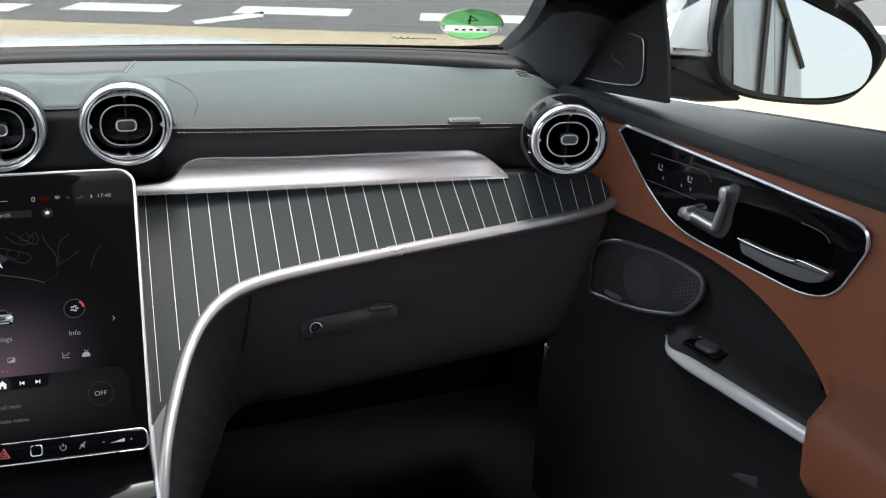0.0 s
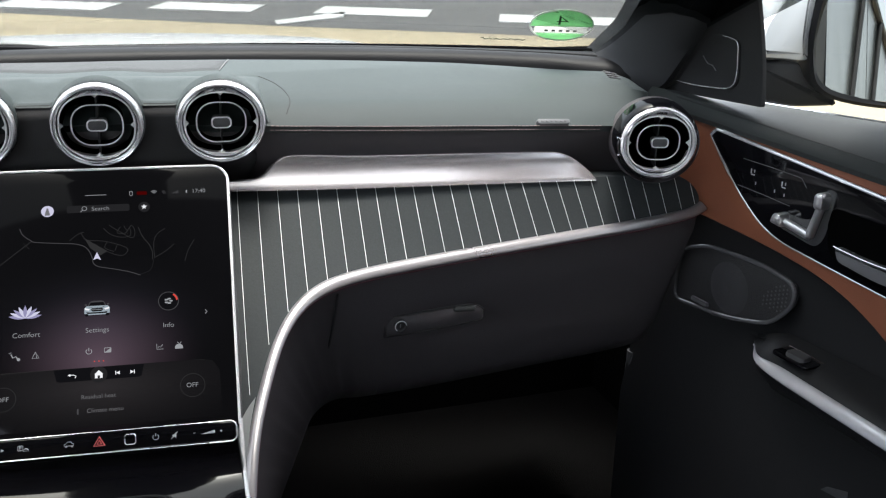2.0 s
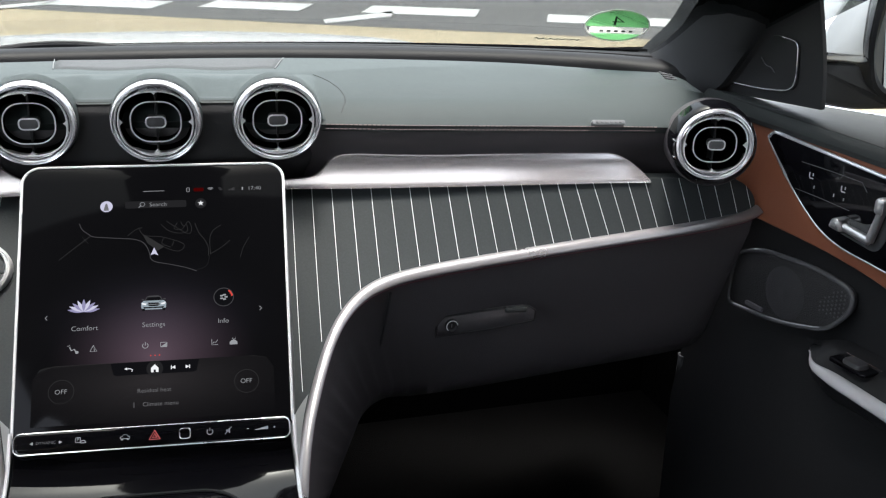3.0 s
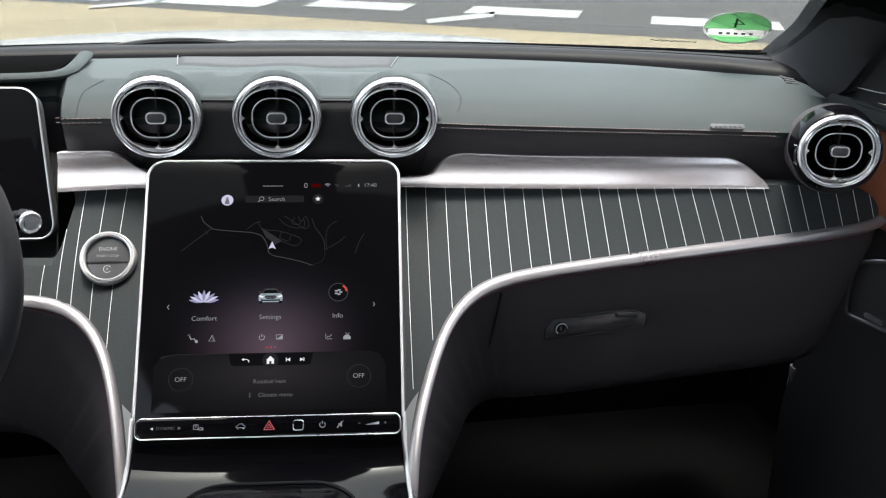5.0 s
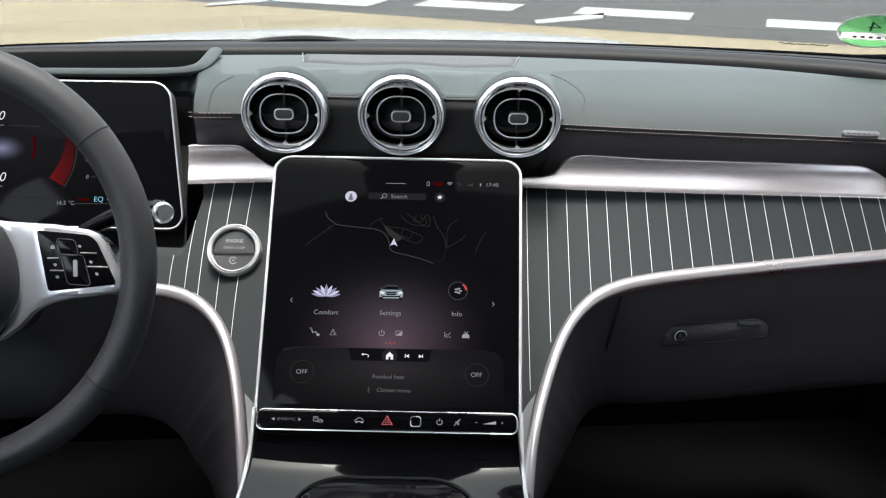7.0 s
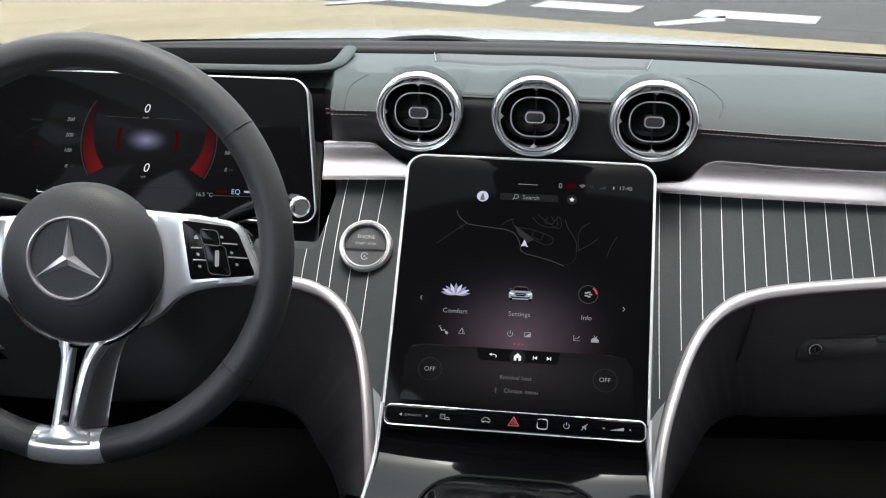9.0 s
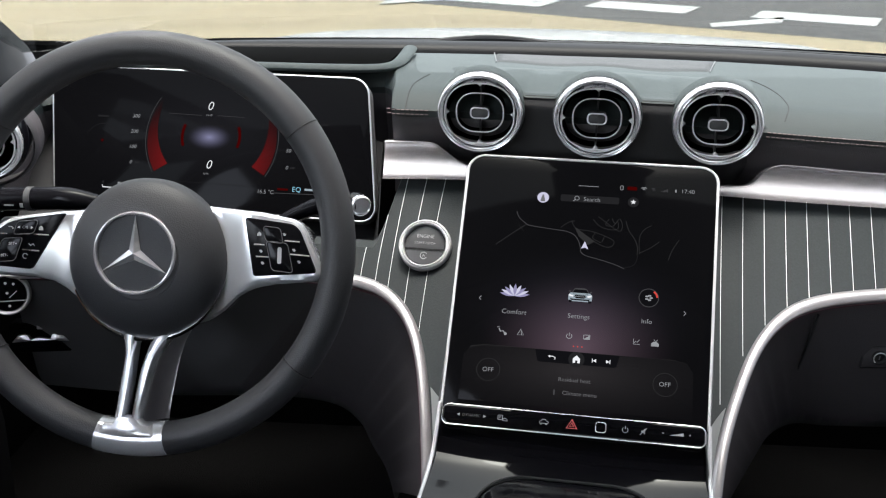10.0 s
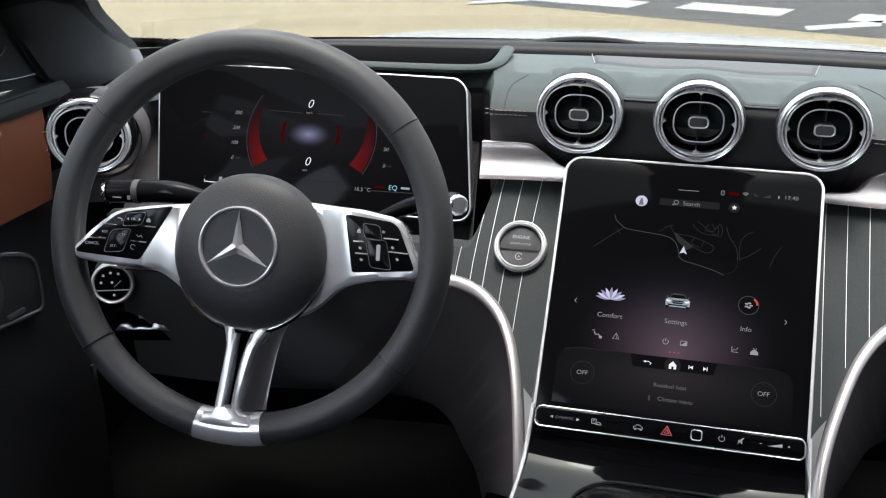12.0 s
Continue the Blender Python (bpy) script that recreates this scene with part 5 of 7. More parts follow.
def rim_piece(a0, a1, grow=0.0, n=90):
    rows = []
    for i in range(n + 1):
        a = radians(lerp(a0, a1, i / n))
        grip = 0.0009 * (math.exp(-((math.degrees(a) % 360 - 50) / 22) ** 2) + math.exp(-((math.degrees(a) % 360 - 130) / 22) ** 2))
        r = RT + grow + grip
        row = []
        for k in range(18):
            b = 2 * math.pi * k / 18
            rr = RC + r * math.cos(b)
            row.append((rr * math.cos(a), -r * 1.08 * math.sin(b), rr * math.sin(a)))
        rows.append(row)
    return sheet(rows, True, a1 - a0 < 359)


mesh("rim", *rim_piece(-82, 258), RIM_LEATHER, wheel, "smooth black leather rim")
for a in (37.5, 142.0, -36.0, 217.0):
    ring = []
    for k in range(19):
        b = 2 * math.pi * k / 18
        r = RT + 0.0006
        rr = RC + r * math.cos(b)
        ring.append(Vector((rr * math.cos(radians(a)), -r * 1.08 * math.sin(b), rr * math.sin(radians(a)))))
    mesh("rim_seam", *tube(ring, 0.0007, 5, up=(0.3, 0.2, 0.9)), PLASTIC_DARK, wheel, "fine dark seam")
SILVER = mat("satin_silver", (0.86, 0.87, 0.89), 0.19, 0.66, grain=0.03, grain_size=90)
HC = (0.0048, -0.0115)
# airbag cover: a dome with a soft shoulder
prof = [(0.0705, 0.004), (0.0705, -0.004), (0.0690, -0.0095), (0.0650, -0.0150), (0.0575, -0.0205), (0.0470, -0.0250), (0.0390, -0.0270), (0.0352, -0.0276)]
mesh("airbag_cover", *moved(join(lathe(prof, 64), lathe([(0.0352, -0.0276), (0.0342, -0.0268), (0.0001, -0.0275)], 64)), Matrix.Translation((HC[0], 0, HC[1]))), RIM_LEATHER, wheel, "black domed airbag cover")
EM = Matrix.Translation((0.0017, -0.0295, -0.0060)) @ Matrix.Diagonal((1.125, 1, 1.125, 1))
mesh("emblem_ring", *moved(lathe([(0.0320, 0.003), (0.0320, -0.0004), (0.0314, -0.0018), (0.0305, -0.0022), (0.0296, -0.0016), (0.0290, 0.0003), (0.0288, 0.003)], 56), EM), BRIGHT, wheel, "chrome ring")
star = []
for k in range(3):
    a = radians(90 + 120 * k)
    tip = Vector((0.0290 * math.cos(a), 0.0, 0.0290 * math.sin(a)))
    l, r = (Vector((0.0052 * math.cos(a + s), 0.0006, 0.0052 * math.sin(a + s))) for s in (radians(60), radians(-60)))
    c = Vector((0, -0.0036, 0))
    star.append(([c, l, tip, r, c + Vector((0, 0.0046, 0))], [(0, 1, 2), (0, 2, 3), (4, 2, 1), (4, 3, 2)]))
mesh("emblem", *moved(join(*star), EM), BRIGHT, wheel, "plain three-armed chrome shape", smooth=False)
mesh("emblem_field", *moved(lathe([(0.0294, 0.0016), (0.0001, 0.0012)], 48), EM), RIM_LEATHER, wheel, "dark field")

SPOKE_EDGES = {
    1: ([(0.045, 0.0375), (0.0600, 0.0360), (0.0774, 0.0348), (0.1059, 0.0330), (0.1330, 0.0283), (0.1400, 0.0250), (0.1450, 0.0185), (0.1520, 0.0030), (0.1598, -0.0133), (0.1622, -0.0200)],
        [(0.045, -0.0700), (0.0578, -0.0659), (0.0717, -0.0563), (0.0853, -0.0428), (0.0940, -0.0375), (0.1026, -0.0338), (0.1200, -0.0298), (0.1516, -0.0263), (0.1590, -0.0242), (0.1622, -0.0205)]),
    -1: ([(0.040, 0.0305), (0.0478, 0.0298), (0.0750, 0.0268), (0.0999, 0.0233), (0.1160, 0.0205), (0.1260, 0.0165), (0.1436, 0.0030), (0.1560, -0.0095), (0.1663, -0.0196), (0.1680, -0.0225)],
         [(0.040, -0.0690), (0.0518, -0.0604), (0.0658, -0.0477), (0.0730, -0.0415), (0.0814, -0.0362), (0.0973, -0.0325), (0.1333, -0.0312), (0.1560, -0.0285), (0.1640, -0.0262), (0.1680, -0.0232)]),
}
PADS = {
    1: [(0.0925, 0.0283, 0.003), (0.1340, 0.0240, 0.004), (0.1405, 0.0190, 0.004), (0.1552, -0.0150, 0.003), (0.1545, -0.0180, 0.002), (0.1010, -0.0226, 0.003)],
    -1: [(0.0660, 0.0258, 0.003), (0.1100, 0.0185, 0.01), (0.1200, 0.0150, 0.006), (0.1340, 0.0040, 0.01), (0.1585, -0.0185, 0.002), (0.1570, -0.0213, 0.002), (0.0965, -0.0248, 0.003)],
}


def spoke(s):
    """A crowned spoke that dips behind the airbag cover and rolls under at its edges."""
    top, low = SPOKE_EDGES[s]
    rows, x0, x1 = [], top[0][0], top[-1][0]
    for i in range(49):
        x = lerp(x0, x1, i / 48)
        zt, zb = along_line(top, x), along_line(low, x)
        y0 = -0.0165 + 0.04 * x + 0.012 * step(0.100, 0.060, x) + 0.004 * step(x1 - 0.009, x1, x)
        row = []
        for a in (0.0, 0.012, 0.035, 0.07, 0.13, 0.25, 0.4, 0.55, 0.7, 0.83, 0.91, 0.955, 0.985, 1.0):
            d = min(a, 1 - a) * (zt - zb)
            roll = max(0.0, 1 - d / 0.0042) ** 2 * 0.0065
            droop = 0.0045 * (1 - a) ** 2 * step(0.13, 0.08, x)
            row.append((x * s, y0 + roll + droop, lerp(zb, zt, a)))
        rows.append([(x * s, y0 + 0.02, zb + 0.001)] + row + [(x * s, y0 + 0.02, zt - 0.001)])
    return sheet(rows)


def thick_plate(outline, thick, bevel, tilt):
    """A plate that leans back towards its outer end."""
    v, f = plate(outline, thick, bevel)
    return [(x, y + tilt * abs(x), z) for x, y, z in v], f


for s in (1, -1):
    mesh("spoke", *spoke(s), SILVER, wheel, "polished silver spoke")
    pad = rounded([(x * s, z, r) for x, z, r in PADS[s]], 4)
    pad_ob = mesh("button_pad", *moved(thick_plate(pad, 0.004, 0.0008, 0.04), Matrix.Translation((0, -0.0180, 0))), KEY_BLACK, wheel, "gloss black button pad")

    def key_y(x):
        return -0.0186 + 0.04 * abs(x)

    ribs = {1: [(0.1013, 0.0052, 0.1104, 0.0052), (0.1277, 0.0093, 0.1407, 0.0087), (0.1034, -0.0051, 0.1145, -0.0053), (0.1329, -0.0021, 0.1494, -0.0030)],
            -1: [(-0.1321, 0.0058, -0.1185, 0.0057), (-0.0942, 0.0062, -0.0808, 0.0060), (-0.1457, -0.0073, -0.1282, -0.0072), (-0.1044, -0.0077, -0.0893, -0.0083), (-0.1294, -0.0181, -0.1163, -0.0177), (-0.1126, 0.0066, -0.0980, 0.0059)]}[s]
    for xa, za, xb, zb in ribs:
        mesh("button_rib", *tube([(xa, key_y(xa), za), (xb, key_y(xb), zb)], 0.0006, 6), SATIN, pad_ob, "thin bright rib")
    for cx, cz, w, h in {1: ((0.1179, 0.0141, 0.0150, 0.0130), (0.1240, -0.0047, 0.0185, 0.0250)), -1: ((-0.1010, 0.0119, 0.0185, 0.0115), (-0.1165, -0.0082, 0.0185, 0.0205))}[s]:
        turn = Matrix.Translation((cx, key_y(cx) - 0.0016, cz)) @ Matrix(((1, 0, 0.34 if s < 0 else -0.22, 0), (0, 1, 0, 0), (0.10 if s < 0 else -0.08, 0, 1, 0), (0, 0, 0, 1)))
        mesh("rocker", *moved(plate(rrect(w, h, 0.003, 4), 0.003, 0.0008), turn), KEY_BLACK, pad_ob, "raised rocker key")
        mesh("rocker_edge", *moved(rim_of(rrect(w + 0.0003, h + 0.0003, 0.003, 4), 0.00035), turn), GREY_PAD, pad_ob, "fine key edge")
    if s > 0:
        for cx, cz in ((0.1274, 0.0147), (0.1076, -0.0004), (0.1361, 0.0015), (0.1092, -0.0106), (0.1407, -0.0085)):
            flat("key_mark", [(cx + a, cz + b) for a, b in ((-0.0015, 0.0009), (0.0002, 0.0013), (0.0016, -0.0002), (0.0004, -0.0014), (-0.0010, -0.0006))], PRINT, pad_ob, key_y(cx) - 0.0006)
        flat("home_mark", at([(-0.0017, -0.0016), (-0.0017, 0.0004), (0.0, 0.0020), (0.0017, 0.0004), (0.0017, -0.0016)], 0.1058, 0.0143), PRINT, pad_ob, key_y(0.1058) - 0.0006)
        flat("slider_mark", at(rrect(0.0034, 0.0140, 0.0012, 3), 0.1240, -0.0035), PRINT, pad_ob, key_y(0.1240) - 0.0022)
    else:
        flat("home_mark", at([(-0.0019, -0.0018), (-0.0019, 0.0004), (0.0, 0.0022), (0.0019, 0.0004), (0.0019, -0.0018)], -0.0875, 0.0117), PRINT, pad_ob, key_y(0.0875) - 0.0006)
        line("return_mark", [(-0.1135, 0.0098), (-0.1132, 0.0112), (-0.1148, 0.0120), (-0.1175, 0.0121)], 0.0007, PRINT, pad_ob, key_y(0.1155) - 0.0006)
        line("speed_mark", at(circle(0, 0, 0.0022, 10, 20, 300), -0.1015, -0.0132), 0.0006, PRINT, pad_ob, key_y(0.1008) - 0.0006)
        line("distance_mark", [(-0.0985, -0.0020), (-0.0965, -0.0040), (-0.0945, -0.0022), (-0.0930, -0.0042)], 0.0006, PRINT, pad_ob, key_y(0.096) - 0.0006)
        for cx, a in ((-0.1068, 1), (-0.0952, -1)):
            flat("step_mark", [(cx - a * 0.0012, 0.0119), (cx + a * 0.0008, 0.0131), (cx + a * 0.0008, 0.0107)], PRINT, pad_ob, key_y(cx) - 0.0022)
        for t_, cx, cz in (("CANCEL", -0.1406, -0.0121), ("RES", -0.1285, -0.0011), ("SET+", -0.1122, -0.0028), ("SET-", -0.1198, -0.0133), ("OK", -0.1010, 0.0119)):
            words(t_, 0.0036, PRINT, pad_ob, cx, cz, key_y(cx) - 0.0024)

# bright line under the cover, and the twin lower spoke
low = [Vector((HC[0] + 0.0710 * math.cos(radians(a)), -0.0065, HC[1] + 0.0710 * math.sin(radians(a)))) for a in range(205, 342, 4)]
mesh("cover_trim", *tube(low, [0.0006 + 0.0024 * math.sin(math.pi * i / (len(low) - 1)) for i in range(len(low))], 8, up=(0, 1, 0)), CHROME, wheel, "bright lower edge")


def spoke_bar(rows_, crown=0.0022, deep=0.022):
    """A crowned bar down the wheel from rows of (height, left edge, right edge, depth)."""
    rows = []
    for p in spline([(z, a, b) for z, a, b, _ in rows_], 5):
        z, a, b = p
        y = -0.008 - 0.07 * max(0.0, -0.08 - z)
        rows.append([(lerp(a, b, u), y + d, z) for u, d in ((0.0, deep), (0.0, 0.0024), (0.06, 0.0008), (0.2, -crown * 0.6), (0.5, -crown), (0.8, -crown * 0.6), (0.94, 0.0008), (1.0, 0.0024), (1.0, deep))])
    return sheet(rows)


mesh("lower_spoke", *spoke_bar([(-0.076, -0.0190, -0.0010, 0), (-0.082, -0.0155, -0.0020, 0), (-0.090, -0.0134, -0.0030, 0), (-0.099, -0.0130, -0.0040, 0), (-0.125, -0.0160, -0.0070, 0), (-0.150, -0.0189, -0.0104, 0), (-0.164, -0.0205, -0.0118, 0)]), SILVER, wheel, "polished silver lower spoke bar")
mesh("lower_spoke", *spoke_bar([(-0.076, 0.0108, 0.0330, 0), (-0.082, 0.0104, 0.0262, 0), (-0.090, 0.0078, 0.0200, 0), (-0.099, 0.0048, 0.0150, 0), (-0.112, 0.0014, 0.0109, 0), (-0.130, -0.0015, 0.0070, 0), (-0.150, -0.0041, 0.0033, 0), (-0.164, -0.0055, 0.0018, 0)]), SILVER, wheel, "polished silver lower spoke bar")
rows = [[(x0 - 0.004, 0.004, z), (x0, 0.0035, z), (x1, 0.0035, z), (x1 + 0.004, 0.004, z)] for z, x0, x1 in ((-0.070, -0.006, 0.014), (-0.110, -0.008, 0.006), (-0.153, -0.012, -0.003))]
# black sheet painted as the shade between the bars
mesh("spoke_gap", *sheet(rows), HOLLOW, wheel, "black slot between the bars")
rows = []
for z, a, b in [tuple(p) for p in spline([(-0.078, 0.0270, 0.0330), (-0.088, 0.0195, 0.0280), (-0.099, 0.0148, 0.0245), (-0.112, 0.0106, 0.0218), (-0.130, 0.0066, 0.0190), (-0.150, 0.0030, 0.0165), (-0.160, 0.0018, 0.0160)], 4)]:
    y = -0.008 - 0.07 * max(0.0, -0.08 - z)
    rows.append([(lerp(a, b, 1 - math.cos(u * math.pi / 2)) if u < 1 else b, y + 0.0020 + 0.042 * math.sin(u * math.pi / 2) ** 0.9, z) for u in [k / 10 for k in range(11)]])
mesh("spoke_side", *sheet(rows), MOULD, wheel, "bright curved spoke flank")
mesh("rim_insert", *rim_piece(258.3, 279.0, 0.0010, 14), SILVER, wheel, "polished silver rim insert", m=pose(-0.0015, 0, 0))
mesh("insert_saddle", *plate([(-0.0345, -0.172), (-0.0335, -0.163), (-0.0285, -0.1575), (-0.0205, -0.157), (-0.016, -0.150), (0.0005, -0.150), (0.006, -0.156), (0.0135, -0.157), (0.0175, -0.163), (0.0180, -0.172)], 0.012, 0.004, -0.0165), SILVER, wheel, "polished saddle")

# column shroud and stalks
shroud = thing("steering_column", "black plastic steering column shroud", "steering column", WHEEL)
mesh("shroud", *lathe([(0.030, 0.012), (0.044, 0.016), (0.048, 0.03), (0.050, 0.09), (0.050, 0.20)], 40, 2.6), PLASTIC_DARK, shroud, m=pose(0, 0, -0.028))
mesh("paddle", *plate([(0.055, 0.016), (0.085, 0.020), (0.115, 0.022), (0.140, 0.021), (0.146, 0.015), (0.10, 0.012), (0.055, 0.006)], 0.006, 0.002, 0.020), PLASTIC, shroud, "black shift paddle")
mesh("paddle", *plate([(-x, z) for x, z in [(0.055, 0.020), (0.085, 0.022), (0.115, 0.022), (0.140, 0.019), (0.146, 0.012), (0.10, 0.010), (0.055, 0.008)]][::-1], 0.006, 0.002, 0.020), PLASTIC, shroud, "black shift paddle")


def stalk(name, label, path, radii):
    t_ = thing(name, label, "stalk")
    mesh("arm", *tube(spline(path, 6), radii, 14), KEY_BLACK, t_)
    return t_


pl = [(-0.430, 0.83, 0.775), (-0.475, 0.823, 0.788), (-0.505, 0.82, 0.7935), (-0.540, 0.82, 0.7925), (-0.572, 0.82, 0.7905)]
left = stalk("wiper_stalk", "black wiper stalk with a ribbed ring and chrome tip", pl, [0.006 + 0.0055 * min(1, i / 12) for i in range(25)])
mesh("ring", *tube([(-0.5460, 0.82, 0.7922), (-0.5400, 0.82, 0.7925)], 0.0121, 20), PLASTIC, left, "grey ribbed ring")
mesh("tip", *tube([(-0.5735, 0.82, 0.7904), (-0.5765, 0.82, 0.7902), (-0.5785, 0.82, 0.7901)], [0.0122, 0.0120, 0.0105], 20), CHROME, left, "chrome tip")
for x0 in (-0.560, -0.548):
    mesh("mark", *box(x0 - 0.005, x0 + 0.004, 0.8076, 0.8084, 0.7885, 0.7895) if x0 < -0.55 else box(x0 - 0.0015, x0 + 0.0015, 0.8076, 0.8084, 0.7872, 0.7912), PRINT, left, smooth=False)
pr = [(-0.330, 0.84, 0.755), (-0.295, 0.832, 0.776), (-0.265, 0.824, 0.792), (-0.240, 0.818, 0.7990), (-0.220, 0.814, 0.8005)]
right = stalk("gear_stalk", "black gear selector stalk with a chrome button end", pr, [0.005 + 0.0045 * min(1, i / 16) for i in range(25)])
mesh("collar", *tube([(-0.2260, 0.8150, 0.8005), (-0.2190, 0.8135, 0.8005)], 0.0108, 20), GLOSS, right, "gloss collar")
mesh("end_button", *lathe([(0.0128, 0.006), (0.0128, 0.000), (0.0115, -0.0016), (0.0100, -0.0010), (0.0092, -0.0004), (0.0001, -0.0012)], 36), BRIGHT, right, "bright end button", m=Matrix.Translation((-0.2165, 0.8065, 0.8005)) @ pose(0, 0, 0, 0, 0, 28) @ Matrix.Scale(0.78, 4))

# start button on the wood panel
start = thing("start_button", "round chrome engine start and stop button", "start button", Matrix.Translation((-0.1590, 0.8462, 0.7498)) @ pose(0, 0, 0, -36, 0, -6))
mesh("bezel", *lathe([(0.0262, 0.018), (0.0266, 0.004), (0.0263, -0.0005), (0.0255, -0.0030), (0.0246, -0.0036), (0.0240, -0.0026), (0.0238, -0.0012), (0.0233, -0.0030), (0.0224, -0.0044), (0.0216, -0.0036), (0.0211, -0.0010), (0.0207, 0.005)], 64), SILVER_PAINT, start, "bright chrome bezel")
mesh("button", *plate([(x, max(z, -0.0035)) for x, z in disc(0.0200, 56)], 0.008, 0.0008, 0.0002), START_GREY, start, "grey satin upper button")
mesh("lower_button", *plate([(x, min(z, -0.0050)) for x, z in disc(0.0200, 56)], 0.008, 0.0008, 0.0006), START_GREY, start, "grey satin lower button")
mesh("split", *box(-0.0195, 0.0195, 0.0006, 0.004, -0.0050, -0.0036), PLASTIC_DARK, start, smooth=False)
DARKPRINT = mat("pale_print", (0.55, 0.55, 0.56), 0.5)
words("ENGINE", 0.0050, DARKPRINT, start, 0, 0.0088, -0.0004)
words("START / STOP", 0.0034, DARKPRINT, start, 0, 0.0018, -0.0004)
arc_line("eco_mark", 0, -0.0108, 0.0034, 0.0006, DARKPRINT, start, 30, 330, 0.0002)
words("A", 0.0040, DARKPRINT, start, 0, -0.0108, 0.0002)

# switches on the driver's lower panel
lights = thing("light_switch", "round black light switch with a chrome ring", "light switch", Matrix.Translation((-0.5992, 0.8550, 0.6745)) @ pose(0, 0, 0, -8, 0, 16) @ Matrix.Scale(0.88, 4))
mesh("bezel", *lathe([(0.0262, 0.022), (0.0262, 0.004), (0.0252, 0.0), (0.0236, -0.0012), (0.0222, 0.0004), (0.0218, 0.004)], 48), SILVER_PAINT, lights, "bright satin ring")
mesh("dial", *lathe([(0.0218, 0.004), (0.0205, 0.0008), (0.0001, 0.0002)], 48), GLOSS, lights, "gloss black dial")
mesh("rule", *box(-0.0200, 0.0200, -0.0008, 0.0008, -0.0085, -0.0075), SATIN, lights, smooth=False)
line("pointer", [(0.002, -0.004), (0.011, 0.004)], 0.0008, PRINT, lights, -0.0006)
for x, z in ((-0.0130, 0.0020), (-0.0100, 0.0110), (-0.0010, 0.0140), (0.0080, 0.0125), (0.0, 0.0020), (0.0015, -0.0140)):
    flat("sign", at(circle(0, 0, 0.0017, 8), x, z), PRINT, lights, -0.0006)
brake = thing("parking_brake_switch", "black and silver parking brake lever in a recess", "switch", Matrix.Translation((-0.5800, 0.8770, 0.6150)) @ pose(0, 0, 0, -8, 0, 10))
# solid plate whose black paints the recess's shade
mesh("recess", *plate(rrect(0.068, 0.034, 0.005, 4), 0.022, 0.002, 0.004), HOLLOW, brake, "black recess")
mesh("lever", *plate([(-0.030, -0.004), (-0.024, 0.0035), (-0.014, 0.005), (-0.010, -0.001), (-0.002, 0.001), (0.010, -0.001), (0.013, 0.005), (0.025, 0.003), (0.030, -0.004), (0.016, -0.003), (-0.014, -0.003)], 0.006, 0.001, -0.001), SATIN, brake, "satin silver lever edge")
mesh("lever_face", *plate([(-0.014, -0.001), (0.016, -0.001), (0.026, -0.010), (-0.024, -0.010)], 0.008, 0.001, -0.001), GLOSS, brake)
flat("brake_sign", rrect(0.010, 0.006, 0.001, 3, 0.001, 0.0125), PRINT, brake, 0.003)

# ---------------------------------------------------------------- doors
FLIP = Matrix.Diagonal((-1, 1, 1, 1))


def door_x(y):
    return 0.735 - 0.15 * (y - 0.6)


ON_DOOR = Matrix.Translation((0.735, 0.6, 0)) @ pose(0, 0, 0, 0, 0, -81.47)


def dpt(y, z):
    """A point of the door's face in the plate plane of ON_DOOR."""
    return ((0.6 - y) * 1.0112, z)


CONE = mat("dark_cone", (0.035, 0.035, 0.037), 0.5, grain=0.4, grain_size=900, bump=0.5, bump_size=650)
GRILLE = mat("speaker_mesh", (0.020, 0.020, 0.021), 0.6, grain=0.6, grain_size=1600, bump=1.0, bump_size=650)


